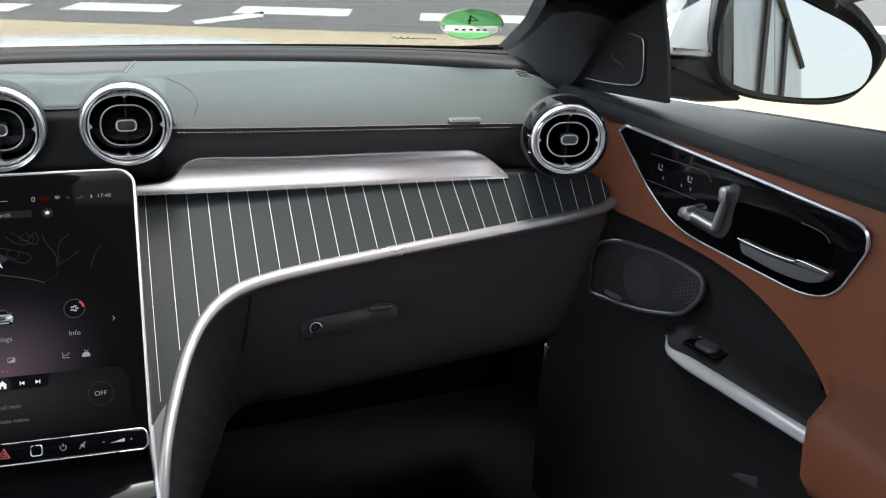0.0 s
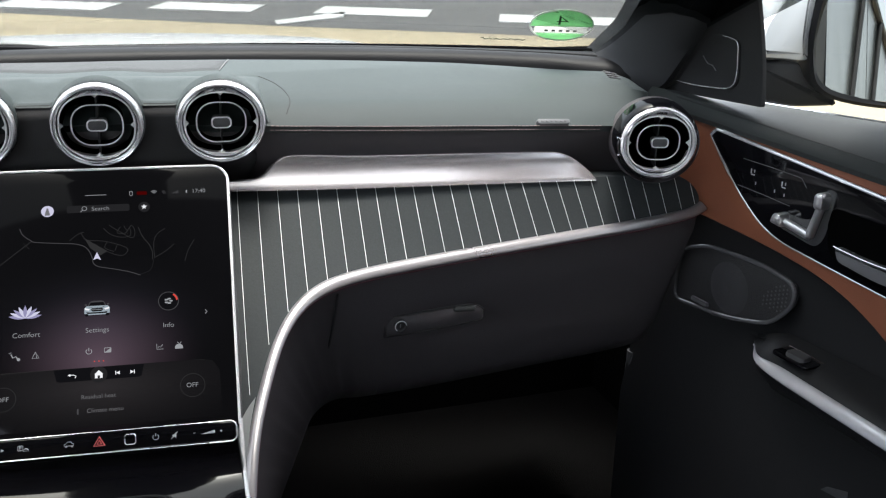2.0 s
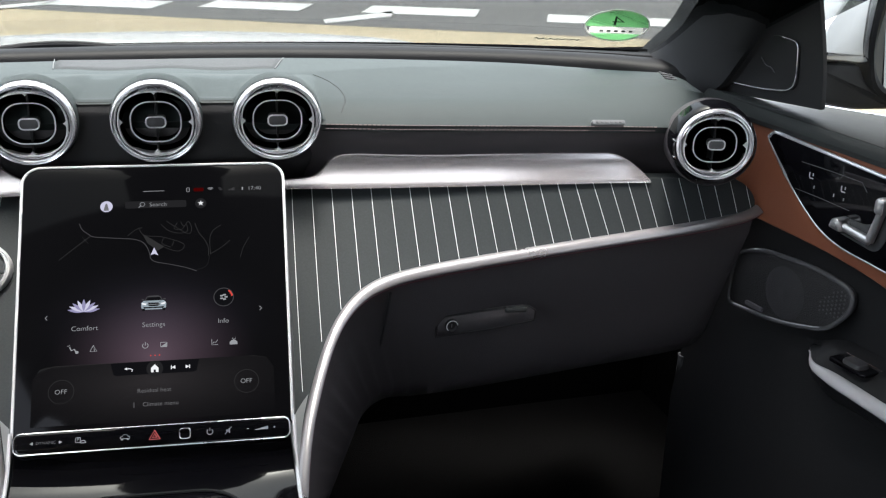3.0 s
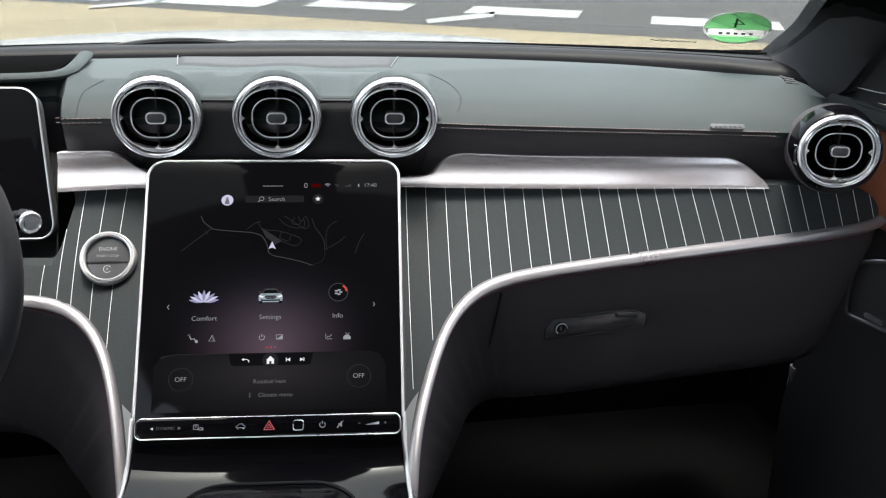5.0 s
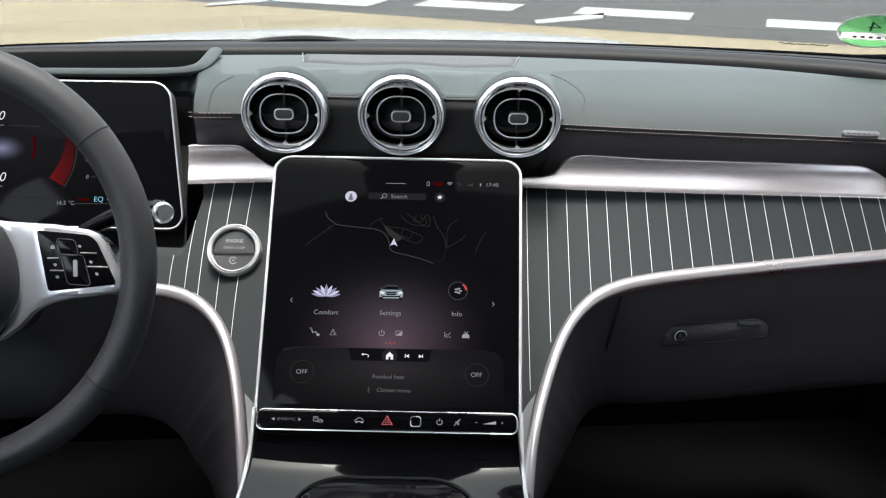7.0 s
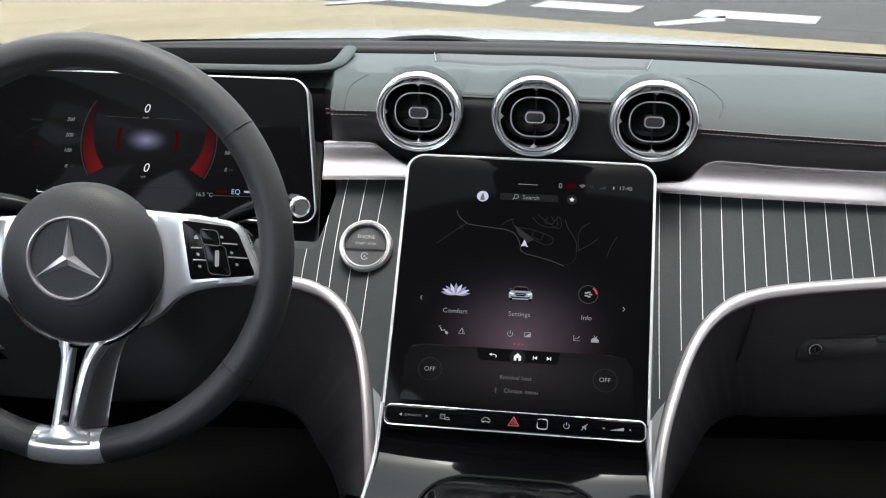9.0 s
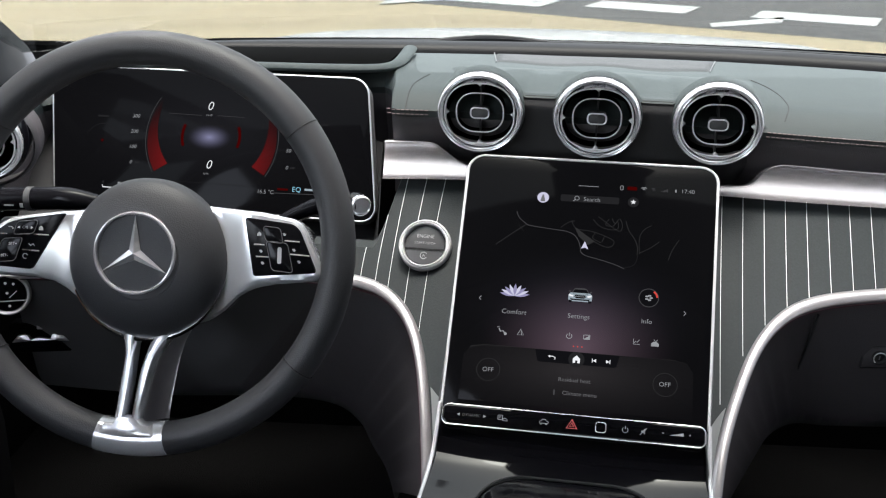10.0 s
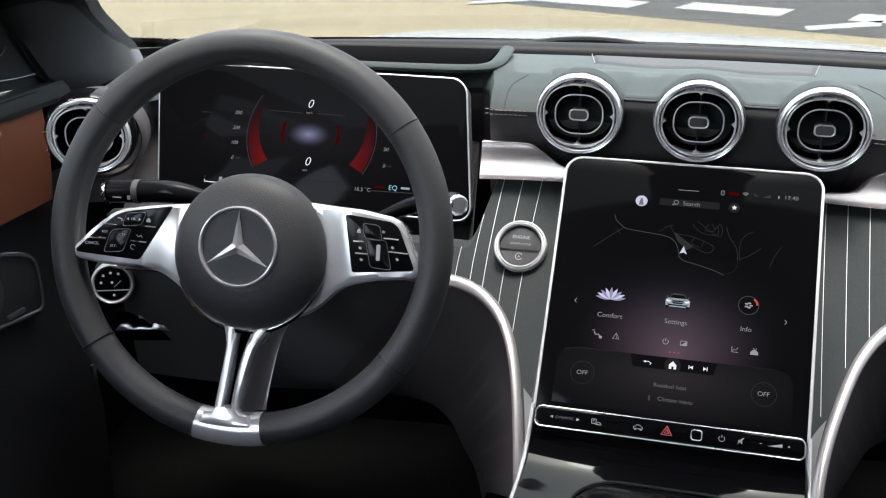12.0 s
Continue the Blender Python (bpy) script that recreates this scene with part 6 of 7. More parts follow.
def car_door(s, name, label):
    M = Matrix.Identity(4) if s > 0 else Matrix.Translation((-0.035, 0, 0)) @ FLIP
    D = M @ ON_DOOR
    d = thing(name, label, "car door")
    ys = [1.00 - 0.02 * i for i in range(50)]

    def top_z(y):
        return 0.842 - 0.03 * (0.93 - y)

    def wide(rows):
        return sheet([[M @ Vector(p) for p in r] for r in rows])

    # padded sill
    rows = []
    for y in ys:
        x, z, zw = door_x(y), top_z(y), 0.848 + 0.10 * (0.94 - max(y, 0.2))
        rows.append([(x + 0.020, y, z - 0.004), (x - 0.004, y, z - 0.001), (x - 0.0095, y, z + 0.006), (x - 0.0085, y, z + 0.014), (x - 0.001, y, z + 0.0215), (x + 0.010, y, lerp(z + 0.0255, zw, 0.25)), (x + 0.035, y, lerp(z + 0.029, zw, 0.6) + 0.004), (0.797, y, zw + 0.002), (0.802, y, zw - 0.004), (0.82, y, zw - 0.06)])
    mesh("sill_pad", *wide(rows), LEATHER_SILL, d, "black leather sill pad")
    mesh("sill_seal", *moved(tube([(0.800, y, 0.8505 + 0.10 * (0.94 - max(y, 0.2))) for y in ys], 0.0012, 6), M), SATIN, d, "thin bright window seal")
    pieces = []
    for i in range(150):
        y = 0.95 - 0.0044 * i
        pieces.append(tube([M @ Vector((door_x(q) - 0.0045, q, top_z(q) + 0.0195)) for q in (y, y - 0.0028)], 0.0006, 4))
    tagged(mesh("stitching", *join(*pieces), PLASTIC_DARK, d), kind="stuff")
    # brown leather panel down to the arch
    arch = spline([(1.0, 0.735, 0), (0.96, 0.7300, 0), (0.893, 0.7270, 0), (0.776, 0.7210, 0), (0.688, 0.7080, 0), (0.622, 0.6820, 0), (0.573, 0.6480, 0), (0.552, 0.6200, 0), (0.544, 0.585, 0), (0.540, 0.54, 0)], 6)
    rows = []
    for p in arch:
        if s < 0 and p.x > 0.966:
            continue
        y, zb = p.x, p.y
        rows.append([(door_x(y) + 0.016, y, zb), (door_x(y) + 0.003, y, zb + 0.0005), *[(door_x(y) - 0.003 * math.sin(math.pi * k / 8), y, lerp(zb + 0.003, top_z(y), k / 8)) for k in range(9)], (door_x(y) + 0.01, y, top_z(y) + 0.003)])
    for y in (0.52, 0.48, 0.42, 0.36, 0.30, 0.1):
        zb = 0.53
        rows.append([(door_x(y) + 0.016, y, zb), (door_x(y) - 0.001, y, zb + 0.0005), *[(door_x(y) - 0.003 * math.sin(math.pi * k / 8), y, lerp(zb + 0.003, top_z(y), k / 8)) for k in range(9)], (door_x(y) + 0.01, y, top_z(y) + 0.003)])
    mesh("brown_panel", *wide(rows), BROWN, d, "terracotta brown leather panel")
    # dark lower panel, set back behind the arch
    rows = []
    for i in range(50):
        y = 1.0 - 0.018 * i
        rows.append([(door_x(y) + 0.012 + dx, y, z) for dx, z in ((0.0, 0.76), (0.002, 0.70), (0.006, 0.64), (0.004, 0.58), (-0.006, 0.54), (-0.012, 0.50), (-0.02, 0.44), (-0.02, 0.27))])
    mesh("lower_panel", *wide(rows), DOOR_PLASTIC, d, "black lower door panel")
    lip = spline([(0.679, 1.000, 0.500), (0.679, 0.995, 0.455), (0.684, 0.965, 0.425), (0.693, 0.910, 0.418), (0.708, 0.814, 0.435), (0.722, 0.717, 0.466), (0.735, 0.62, 0.49)], 6)
    mesh("pocket_lip", *moved(tube(lip, 0.006, 10, flat=1.6), M), PLASTIC, d, "black map pocket lip")
    # gloss control panel with its chrome surround
    ctl = rounded([(*dpt(0.8830, 0.8290), 0.004), (*dpt(0.8740, 0.8385), 0.005), (*dpt(0.7007, 0.8258), 0.04), (*dpt(0.5380, 0.8125), 0.018), (*dpt(0.5310, 0.7920), 0.014), (*dpt(0.5600, 0.7330), 0.024), (*dpt(0.5953, 0.7225), 0.024), (*dpt(0.6859, 0.7300), 0.03), (*dpt(0.7750, 0.7385), 0.035), (*dpt(0.8272, 0.7735), 0.03)], 6)
    ctl_ob = mesh("control_panel", *moved(plate(ctl, 0.012, 0.0015, -0.0058), D), GLOSS, d, "gloss black control panel")
    n = len(ctl)
    rad = [0.0012 + 0.0010 * (1 if p[1] > 0.79 and i > 3 else 0.0) for i, p in enumerate(ctl)]
    mesh("control_trim", *moved(tube([Vector((x, -0.0050, z)) for x, z in ctl], rad, 8, True, (0, 1, 0)), D), BRIGHT, d, "thin chrome surround")
    # seat levers
    a, b, c = dpt(0.757, 0.7655), dpt(0.712, 0.7590), dpt(0.7010, 0.7985)
    P = lambda q, y: D @ Vector((q[0], y, q[1]))
    for path, rr, lab in (((a, b), [0.0046, 0.0048, 0.0050, 0.0050], "satin cushion lever"), ((b, c), [0.0050, 0.0050, 0.0048, 0.0050], "satin backrest lever")):
        pts = [P((lerp(path[0][0], path[1][0], t), lerp(path[0][1], path[1][1], t)), -0.013) for t in (0, 0.33, 0.66, 1)]
        mesh("seat_lever", *tube(pts, rr, 12, up=(1, 0, 0), flat=0.9), SATIN, ctl_ob, lab)
    mesh("lever_head", *moved(plate(rounded([(a[0] - 0.005, a[1] - 0.005, 0.003), (a[0] + 0.012, a[1] - 0.007, 0.003), (a[0] + 0.011, a[1] + 0.004, 0.004), (a[0] + 0.006, a[1] + 0.008, 0.004), (a[0] - 0.002, a[1] + 0.006, 0.004)]), 0.016, 0.003, -0.022), D), SATIN, ctl_ob, "satin lever head")
    mesh("lever_head", *moved(plate(rrect(0.0125, 0.018, 0.005, 5, c[0] - 0.001, c[1] + 0.001), 0.014, 0.0035, -0.0205), D), SATIN, ctl_ob, "satin lever head")
    mesh("lever_seat", *moved(plate(rounded([(a[0] - 0.004, a[1] - 0.012, 0.008), (b[0] + 0.004, b[1] - 0.013, 0.01), (b[0] + 0.014, b[1], 0.008), (c[0] + 0.012, c[1] + 0.014, 0.008), (c[0] - 0.004, c[1] + 0.013, 0.008), (c[0] - 0.012, c[1] - 0.02, 0.008), (b[0] - 0.012, b[1] + 0.013, 0.006), (a[0] - 0.004, a[1] + 0.006, 0.006)]), 0.003, 0.0008, -0.0072), D), PLASTIC, ctl_ob)
    for y, z in ((0.8091, 0.8028), (0.7623, 0.7999)):
        q = dpt(y, z)
        mesh("seat_icon", *moved(join(plate(rrect(0.0013, 0.0056, 0.0005, 2, q[0] - 0.0025, q[1] + 0.001), 0.0006, 0.0001, -0.0064), plate(rrect(0.0055, 0.0013, 0.0005, 2, q[0] + 0.0005, q[1] - 0.0025), 0.0006, 0.0001, -0.0064), plate(rrect(0.0012, 0.0035, 0.0005, 2, q[0] + 0.0025, q[1] + 0.002), 0.0006, 0.0001, -0.0064)), D), PRINT, ctl_ob)
    for y, z in ((0.803, 0.7916), (0.774, 0.7904), (0.7599, 0.7895)):
        q = dpt(y, z)
        mesh("key_digit", *moved(plate(rrect(0.0010, 0.0034, 0.0003, 2, q[0], q[1]), 0.0006, 0.0001, -0.0064), D), PRINT, ctl_ob)
    for pts in (((0.8257, 0.8149), (0.78, 0.8150), (0.739, 0.8141), (0.7308, 0.8055)), ((0.830, 0.7830), (0.79, 0.7820), (0.75, 0.7800))):
        mesh("key_line", *moved(tube([Vector((dpt(*p)[0], -0.0060, p[1])) for p in pts], 0.0004, 5), D), GREY_PAD, ctl_ob)
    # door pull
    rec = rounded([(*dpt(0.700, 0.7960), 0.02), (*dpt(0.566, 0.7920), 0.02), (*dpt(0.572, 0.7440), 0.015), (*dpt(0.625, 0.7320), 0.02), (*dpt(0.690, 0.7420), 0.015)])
    # plate proud of the panel, painted black as the shade of a hollow
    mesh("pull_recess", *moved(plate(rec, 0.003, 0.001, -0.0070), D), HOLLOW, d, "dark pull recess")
    pull = rounded([(*dpt(0.677, 0.7585), 0.004), (*dpt(0.640, 0.7560), 0.02), (*dpt(0.606, 0.7565), 0.004), (*dpt(0.596, 0.7597), 0.004), (*dpt(0.562, 0.7580), 0.004), (*dpt(0.568, 0.7470), 0.008), (*dpt(0.585, 0.7400), 0.010), (*dpt(0.620, 0.7380), 0.02), (*dpt(0.671, 0.7440), 0.006)])
    mesh("door_pull", *moved(plate(pull, 0.010, 0.003, -0.0160), D), PULL, d, "dark satin door pull")
    top = [dpt(0.677, 0.7590), dpt(0.640, 0.7566), dpt(0.606, 0.7571), dpt(0.597, 0.7602), dpt(0.563, 0.7586)]
    mesh("pull_edge", *moved(tube(spline([Vector((x, -0.0156, z)) for x, z in top], 5), 0.0009, 6), D), CHROME, d, "bright pull edge")
    # thin grey bar that draws the glint at the recess's upper corner
    mesh("recess_glint", *moved(tube(spline([Vector((dpt(0.606, 0.7975)[0], -0.0105, 0.7965)), Vector((dpt(0.580, 0.792)[0], -0.0105, 0.7935)), Vector((dpt(0.570, 0.785)[0], -0.0105, 0.786))], 4), 0.0006, 5), D), GREY_PAD, d)
    # loudspeaker
    spk = rounded([(*dpt(0.928, 0.6050), 0.012), (*dpt(0.925, 0.6720), 0.02), (*dpt(0.880, 0.6920), 0.02), (*dpt(0.789, 0.6980), 0.04), (*dpt(0.737, 0.6900), 0.014), (*dpt(0.737, 0.6660), 0.012), (*dpt(0.765, 0.6330), 0.02), (*dpt(0.838, 0.6130), 0.03)])
    B = D @ Matrix.Translation((0, 0.010, 0))
    mesh("speaker_cover", *moved(plate(spk, 0.008, 0.0015, -0.004), B), GRILLE, d, "perforated black speaker cover")
    mesh("speaker_rim", *moved(rim_of(spk, 0.0030, -0.0035, 10), B), RIMGREY, d, "dark satin rim")
    q = dpt(0.835, 0.652)
    mesh("speaker_cone", *moved(lathe([(0.032, -0.0043), (0.024, -0.0060), (0.012, -0.0052), (0.0001, -0.0070)], 32), B @ Matrix.Translation((q[0], 0, q[1]))), CONE, d, "faint round cone")
    holes = []
    for i in range(7):
        for k in range(9):
            q = dpt(0.780 - 0.0055 * i, 0.652 + 0.0050 * k + 0.0025 * (i % 2))
            if k * 0.0050 < 0.012 + 0.0056 * i and q[1] < 0.686:
                holes.append(plate([(q[0] + 0.0013 * math.cos(math.pi * j / 3), q[1] + 0.0013 * math.sin(math.pi * j / 3)) for j in range(6)], 0.0006, 0.0001, -0.0043))
    tagged(mesh("perforation", *moved(join(*holes), B), PLASTIC, d, "rows of small perforations"), kind="stuff")
    q = dpt(0.880, 0.6180)
    mesh("speaker_badge", *moved(plate(rrect(0.030, 0.006, 0.002, 3, q[0], q[1]), 0.003, 0.0008, -0.007), B), GREY_PAD, d, "small plain badge")
    # armrest with window switch
    rows, strip = [], []
    for i in range(28):
        y = 0.802 - 0.0116 * i
        t = step(0.802, 0.735, y)
        xi, xo = lerp(0.724, 0.690, t ** 0.7), door_x(y) + 0.014
        zb, zf = lerp(0.605, 0.6265, t), 0.618 - 0.04 * (y - 0.52) - 0.005 * (1 - t)
        rows.append([(xo, y, zb + 0.004), (lerp(xi, xo, 0.6), y, zb), (xi + 0.011, y, lerp(zf, zb, 0.55)), (xi + 0.004, y, zf + 0.0012), (xi, y, zf - 0.003), (xi + 0.001, y, zf - 0.012), (xi + 0.003, y, zf - 0.024), (xi + 0.020, y, zf - 0.042), (xo, y, zf - 0.058)])
        strip.append(M @ Vector((xi + 0.0015, y, zf - 0.0090)))
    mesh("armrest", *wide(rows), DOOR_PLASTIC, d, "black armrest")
    mesh("armrest_strip", *tube(strip, [0.0018 + 0.0068 * step(0, 9, i) for i in range(28)], 14, up=(0, 0, 1), flat=0.98), SILVER_PAINT, d, "satin aluminium strip")
    under = [p + M.to_3x3() @ Vector((0.004, 0, -0.0125)) for p in strip]
    mesh("armrest_line", *tube(under, 0.0018, 8), RIMGREY, d)
    sw = M @ Matrix.Translation((0.702, 0.697, 0.6245)) @ pose(0, 0, 0, -90, 0, 0) @ pose(0, 0, 0, 0, 82, 0)
    mesh("switch_well", *moved(plate(rrect(0.052, 0.026, 0.006, 4), 0.003, 0.001, -0.0008), sw), GLOSS, d, "gloss switch well")
    mesh("window_switch", *moved(plate(rrect(0.026, 0.018, 0.006, 4, 0.002, 0), 0.006, 0.003, -0.006), sw), PLASTIC, d, "black window switch")
    mesh("switch_edge", *moved(tube([(-0.024, -0.0012, 0.013), (0.0, -0.0012, 0.014), (0.026, -0.0012, 0.013)], 0.0008, 6), sw), CHROME, d)
    # brown block behind the armrest
    rows = []
    for y in (0.564, 0.556, 0.546, 0.538, 0.530, 0.522, 0.514, 0.506, 0.48, 0.45, 0.42, 0.36, 0.28, 0.1):
        t = step(0.564, 0.510, y)
        xi = lerp(door_x(y) - 0.001, 0.680, t)
        rows.append([(door_x(y) + 0.01, y, 0.66 + 0.02 * t), (lerp(xi, door_x(y), 0.7), y, 0.650), (xi + 0.012, y, lerp(0.625, 0.640, t)), (xi + 0.001, y, lerp(0.618, 0.628, t)), (xi, y, 0.605), (xi + 0.002, y, 0.570), (xi + 0.016, y, 0.548), (door_x(y) + 0.01, y, 0.530)])
    v, f = wide(rows)
    mesh("armrest_end", v, f + [tuple(range(8))], BROWN, d, "brown leather armrest end", sharp=85)
    # mirror triangle with the tweeter
    T_ = M @ Matrix.Translation((0.704, 0, 0)) @ pose(0, 0, 0, 0, 0, -90)
    tri = rounded([(-1.025, 0.856, 0.004), (-0.817, 0.874, 0.004), (-0.822, 0.914, 0.02), (-0.834, 0.955, 0.02), (-0.847, 0.990, 0.02), (-0.865, 1.04, 0.02), (-0.875, 1.02, 0.02), (-0.90, 0.995, 0.03)])
    mesh("mirror_triangle", *moved(plate(tri, 0.005, 0.0015), T_), TRIM_DARK, d, "black mirror triangle")
    tw = rounded([(-0.992, 0.8725, 0.01), (-0.906, 0.8780, 0.03), (-0.862, 0.8880, 0.014), (-0.868, 0.9400, 0.010), (-0.925, 0.9430, 0.02)])
    mesh("tweeter_cover", *moved(plate(tw, 0.004, 0.0006, -0.0016), T_), TRIM_DARK, d, "black tweeter cover")
    edge = spline([Vector((x, -0.0032, z)) for x, z in ((-0.990, 0.8735), (-0.945, 0.8760), (-0.906, 0.8800), (-0.880, 0.8845), (-0.868, 0.8920), (-0.865, 0.9050), (-0.867, 0.925), (-0.8695, 0.936), (-0.878, 0.9405), (-0.900, 0.9415))], 5)
    mesh("tweeter_edge", *moved(tube(edge, 0.0008, 6), T_), BRIGHT, d, "thin chrome edge line")
    mark = [(-0.936, 0.913), (-0.925, 0.906), (-0.915, 0.905), (-0.906, 0.9)]
    mesh("tweeter_mark", *moved(tube(spline([Vector((x, -0.0035, z)) for x, z in mark], 4), 0.0007, 5), T_), GREY_PAD, d, "small plain mark")
    return d


RIMGREY = mat("dark_satin_plastic", (0.085, 0.085, 0.088), 0.18, grain=0.05, grain_size=90)
car_door(1, "passenger_door", "closed car door with brown leather and gloss black controls")
car_door(-1, "driver_door", "closed driver door with brown leather and black trim")


# windscreen pillars
def pillar(s):
    M = Matrix.Identity(4) if s > 0 else Matrix.Translation((-0.035, 0, 0)) @ FLIP
    inner = spline([(0.632, 1.112, 0.862), (0.637, 1.102, 0.884), (0.641, 1.078, 0.905), (0.633, 1.014, 0.938), (0.616, 0.956, 0.969), (0.585, 0.85, 1.030), (0.530, 0.62, 1.175), (0.47, 0.38, 1.32), (0.45, 0.30, 1.40)], 6)
    outer = spline([(0.676, 1.035, 0.845), (0.688, 1.005, 0.864), (0.690, 0.990, 0.878), (0.693, 0.955, 0.920), (0.699, 0.909, 0.979), (0.698, 0.84, 1.065), (0.690, 0.62, 1.21), (0.68, 0.38, 1.34), (0.68, 0.30, 1.40)], 6)
    rows = []
    for a, b in zip(inner, outer):
        m = lerp(a, b, 0.5)
        rows.append([a + Vector((0.012, 0.05, 0.0)), a, lerp(a, b, 0.2) + Vector((-0.006, -0.007, 0)), m + Vector((-0.010, -0.012, 0.002)), lerp(a, b, 0.8) + Vector((-0.006, -0.007, 0)), b, b + Vector((0.03, 0.015, 0.0))])
    p = thing("windscreen_pillar", "black trimmed windscreen pillar", "pillar", kind="structure")
    mesh("trim", *sheet([[M @ Vector(q) for q in r] for r in rows]), PILLAR, p)
    return p


pillar(1)
pillar(-1)

# side defroster slot on the pad
for s in (1, -1):
    slot = thing("defroster_vent", "small dark defroster slot at the end of the pad", "vent")
    M = Matrix.Identity(4) if s > 0 else FLIP

    def on_end(u, v, lift):
        x = lerp(lerp(0.597, 0.608, v), lerp(0.614, 0.625, v), u)
        y = lerp(0.972, 1.022, v) + 0.010 * (u - 0.5) * (v - 0.5)
        return M @ Vector((x, y, pad_z(x, y) - end_drop(x, y) + lift))

    # sheet just above the leather, blackened for the slot's shade
    mesh("slot", *sheet([[on_end(i / 6, k / 8, 0.0008 if 0 < i < 6 and 0 < k < 8 else -0.002) for i in range(7)] for k in range(9)]), HOLLOW, slot, "black opening")
    for k in range(5):
        mesh("slat", *tube([on_end(0.06, 0.14 + 0.18 * k, 0.0012), on_end(0.94, 0.10 + 0.18 * k, 0.0012)], 0.0010, 6), PULL, slot, "thin slat")

# outside mirror
MIRROR_AT = Matrix.Translation((1.0, 0.95, 0.915)) @ pose(0, 0, 0, -3, 0, -20)
side_mirror = thing("side_mirror", "white and black outside mirror with an oval glass", "side mirror", MIRROR_AT)


def loop_of(pts, n=6):
    return [(p.x, p.y) for p in spline([(a, b, 0) for a, b in pts], n, True)]


gl = loop_of([(-0.0987, 0.0531), (-0.1053, -0.0167), (-0.0794, -0.0576), (0.0159, -0.0728), (0.0852, -0.0609), (0.1035, -0.0241), (0.0821, 0.0166), (0.0238, 0.0485), (-0.0166, 0.0657), (-0.0784, 0.0752)])
og = loop_of([(-0.1110, 0.0527), (-0.1120, -0.0207), (-0.0893, -0.0654), (0.0013, -0.0814), (0.0791, -0.0741), (0.1227, -0.0163), (0.1020, 0.0207), (0.0611, 0.0565), (-0.0184, 0.0801), (-0.0906, 0.0876)])
mid = [lerp(Vector(a), Vector(b), 0.55) for a, b in zip(gl, og)]
mesh("mirror_glass", *moved(plate(inset(gl, -0.001), 0.003, 0.0006, 0.004), pose(0, 0, 0, -7.0, 0, -3)), MIRROR, side_mirror, "silvered mirror glass", smooth=False)
rows = [[(x, 0.006, z) for x, z in gl], [(x, -0.002, z) for x, z in gl], [(x, -0.008, z) for x, z in mid], [(x, -0.004, z) for x, z in og], [(x, 0.02, z) for x, z in inset(og[::-1], -0.002)[::-1]], [(x, 0.05, z) for x, z in og]]
mesh("bezel", *sheet(rows, True), OUTER_BLACK, side_mirror, "black plastic bezel")
rows = [[(x * k + dx, y, z * k) for x, z in og] for k, y, dx in ((1.0, 0.048, 0), (1.0, 0.08, -0.01), (0.94, 0.12, -0.03), (0.80, 0.15, -0.05), (0.5, 0.17, -0.05))]
v, f = sheet(rows, True)
mesh("cap", v, f + [tuple(range(4 * len(og), 5 * len(og)))], WHITE_PAINT, side_mirror, "white painted cap")
cap2 = loop_of([(-0.104, 0.10), (-0.109, 0.0526), (-0.110, 0.0088), (-0.109, -0.0227), (-0.145, -0.0235), (-0.1735, -0.0209), (-0.1755, -0.0069), (-0.1690, 0.0226), (-0.1565, 0.0519), (-0.14, 0.085)], 5)
mesh("inner_cap", *plate(cap2, 0.07, 0.012, 0.004), WHITE_PAINT, side_mirror, "white painted inner cap")
mesh("foot", *plate(rounded([(-0.185, -0.0245, 0.006), (-0.1210, -0.0250, 0.006), (-0.1065, -0.055, 0.02), (-0.0782, -0.067, 0.02), (-0.0600, -0.0800, 0.02), (-0.12, -0.0835, 0.02), (-0.185, -0.0819, 0.01)]), 0.05, 0.008, 0.002), OUTER_BLACK, side_mirror, "black mirror foot")

# the car's own flank, as the mirror sees it
flank = thing("car_flank", "white car side with dark rear windows", "car body")
rows = [[(0.845 + 0.06 * math.sin(math.pi * min(max((z - 0.2) / 0.7, 0), 1)) * (1 - 0.3 * step(0.4, 3.2, -y)), y, z) for z in (0.22, 0.34, 0.46, 0.58, 0.70, 0.78, 0.84, 0.865)] for y in [0.40 - 0.118 * i for i in range(33)]]
mesh("side_panel", *sheet(rows), WHITE_PAINT, flank, "white painted side panel")
for y0, y1 in ((0.34, -0.62), (-0.64, -1.88)):
    rows = [[(0.850 - 0.02 * (z - 0.865), lerp(y0, y1, k / 8), z) for z in (0.865, 0.95, 1.05, 1.2, 1.40)] for k in range(9)]
    mesh("rear_window", *sheet(rows), REAR_GLASS, flank, "tinted window glass")
for y in (-0.05, -0.63):
    mesh("window_post", *tube([(0.852, y, 0.86), (0.850, y - 0.12, 1.06), (0.846, y - 0.40, 1.40)], 0.008, 8), PLASTIC_DARK, flank, "black window post")
mesh("roof_rail", *tube([(0.842, 0.34 - 0.13 * i, 1.41) for i in range(18)], 0.012, 8), PLASTIC_DARK, flank, "black roof edge")

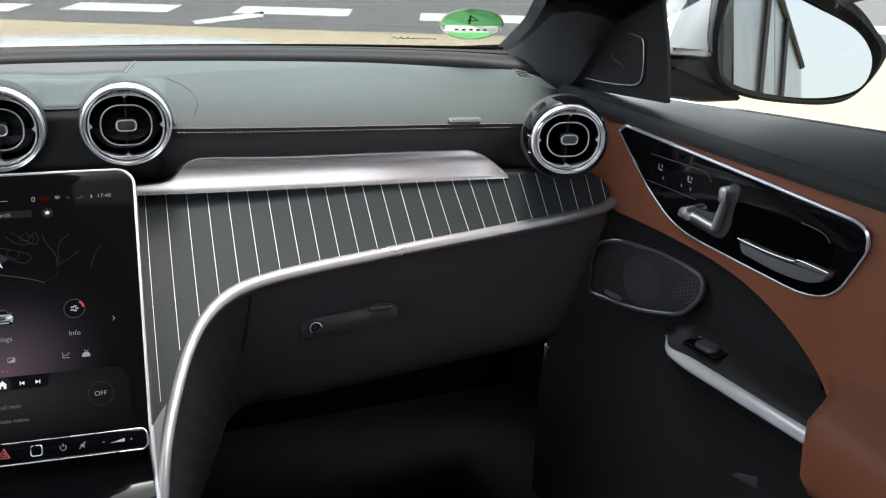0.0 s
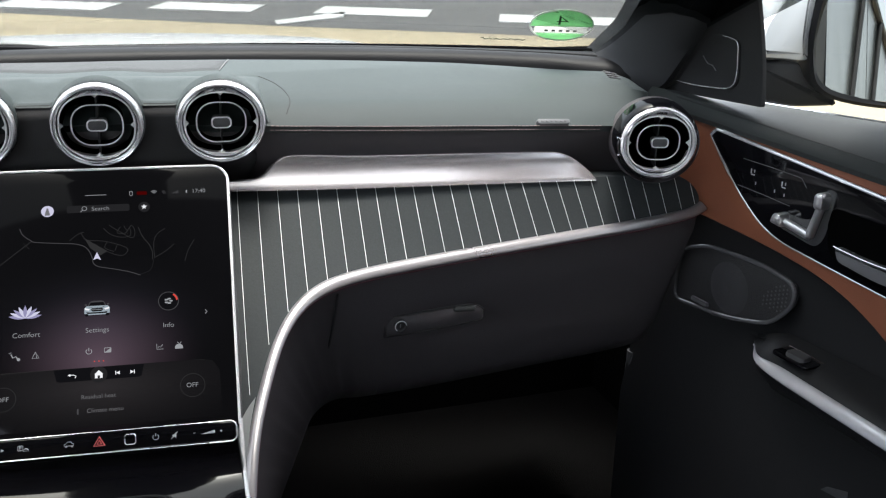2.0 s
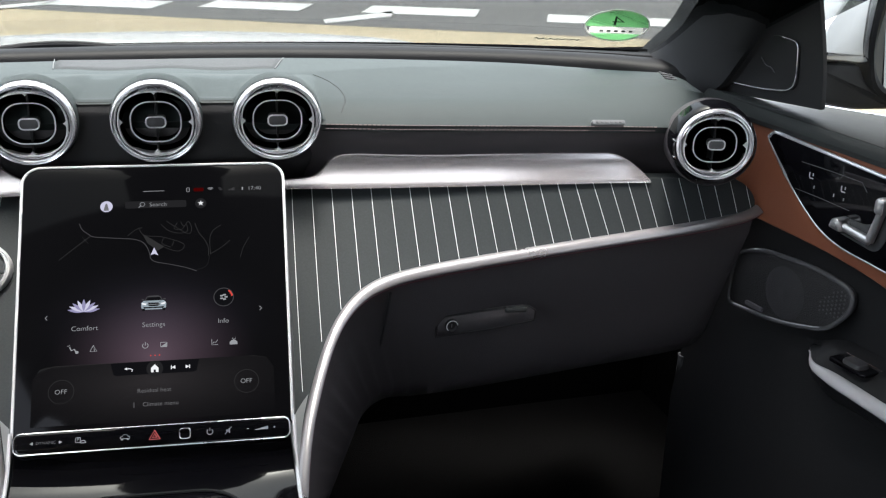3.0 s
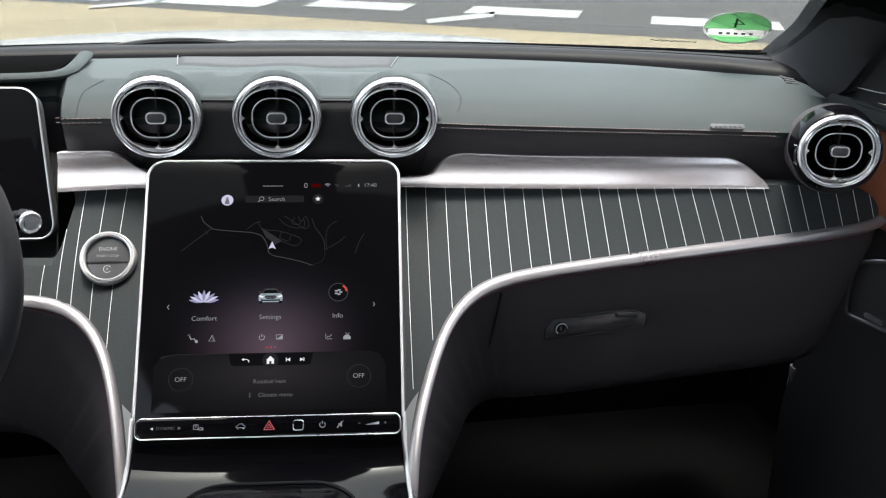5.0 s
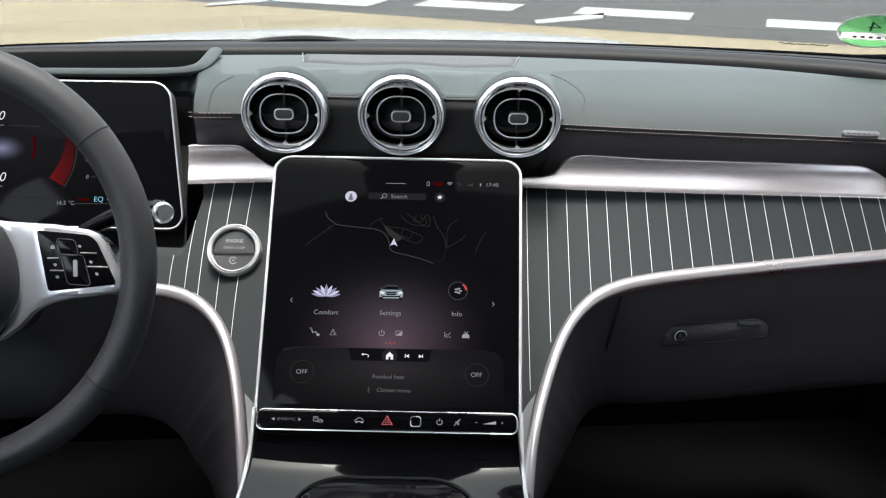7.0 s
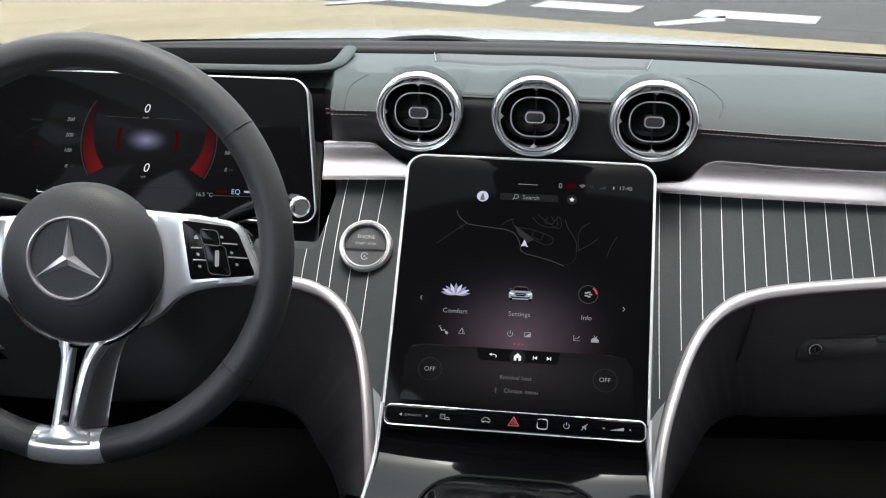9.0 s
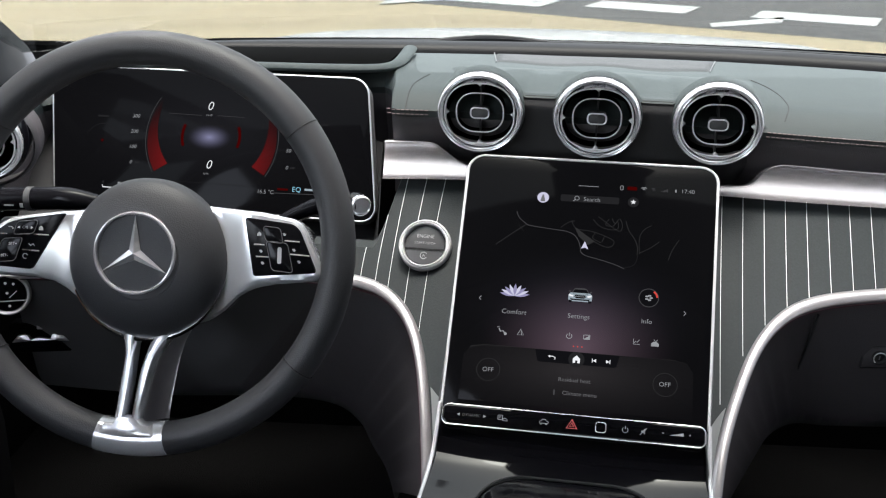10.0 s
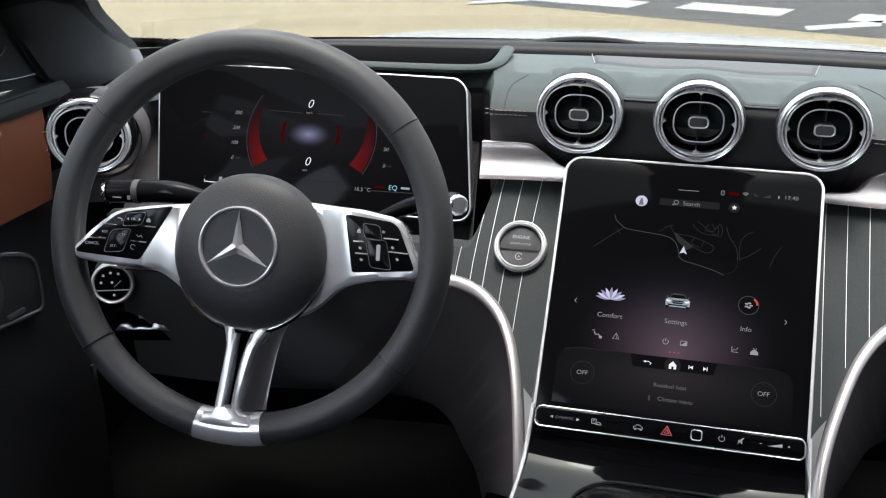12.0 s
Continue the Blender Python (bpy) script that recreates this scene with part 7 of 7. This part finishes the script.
# stickers on the windscreen
GREEN = film("green_film", (0.36, 0.62, 0.38))
WHITE_FILM = film("white_film", (0.75, 0.75, 0.73))
INK = mat("dark_ink", (0.01, 0.03, 0.015), 0.5)
tilt_glass = math.degrees(math.atan2(2.2, 1))
STK = Matrix.Translation((0.5650, 1.0470, 0.9370)) @ pose(0, 0, 0, 0, 0, -20) @ pose(0, 0, 0, 55, 0, 0)
badge2 = thing("windscreen_sticker", "round green sticker with a white strip on the windscreen", "sticker", STK)
ring_ = circle(0, 0, 0.0395, 72)
mesh("disc", *plate([(x, z) for x, z in ring_ if z > -0.0055], 0.0008, 0.0002), GREEN, badge2)
mesh("lower_disc", *plate([(x, z) for x, z in ring_ if z < -0.0205], 0.0008, 0.0002), GREEN, badge2)
mesh("rim", *rim_of(circle(0, 0, 0.0388, 44), 0.0011, -0.0002), WHITE_FILM, badge2)
mesh("strip", *plate(rrect(0.0665, 0.0146, 0.003, 3, 0, -0.013), 0.0006, 0.0001, 0.0001), WHITE_FILM, badge2)
for k in range(5):
    mesh("bar", *plate(rrect(0.0045, 0.0045, 0.0005, 2, -0.018 + 0.009 * k, -0.013), 0.0004, 0.0001, -0.0011), INK, badge2)
four = words("4", 0.034, INK, badge2, 0, 0.012, -0.0008)
four.matrix_basis = four.matrix_basis @ Matrix.Diagonal((-1, 1, 1, 1))
SIG = Matrix.Translation((0.522, 1.131, 0.9095)) @ pose(0, 0, 0, 0, 0, -27) @ pose(0, 0, 0, tilt_glass - 2.5, 0, 0)
sig = thing("windscreen_mark", "small dark handwritten mark on the windscreen edge", "mark", SIG)
pen = random.Random(4)
mesh("stroke", *tube(spline([(-0.030 + 0.0026 * k + 0.002 * math.sin(k * 1.9), 0, 0.0042 * math.sin(k * 1.7) * pen.uniform(0.3, 1.0) * (1.7 if k < 4 else 0.8)) for k in range(24)], 4), 0.0005, 5, up=(0, 1, 0)), INK, sig)
SIG2 = Matrix.Translation((-0.606, 1.105, 0.9015)) @ pose(0, 0, 0, 0, 0, 30) @ pose(0, 0, 0, tilt_glass - 2.5, 0, 0)
sig2 = thing("windscreen_print", "faint grey print on the windscreen beside the pillar", "mark", SIG2)
mesh("stroke", *tube(spline([(-0.020 + 0.005 * k, 0, 0.0035 * math.sin(k * 2.6)) for k in range(9)], 4), 0.0004, 5, up=(0, 1, 0)), GREY_PAD, sig2)
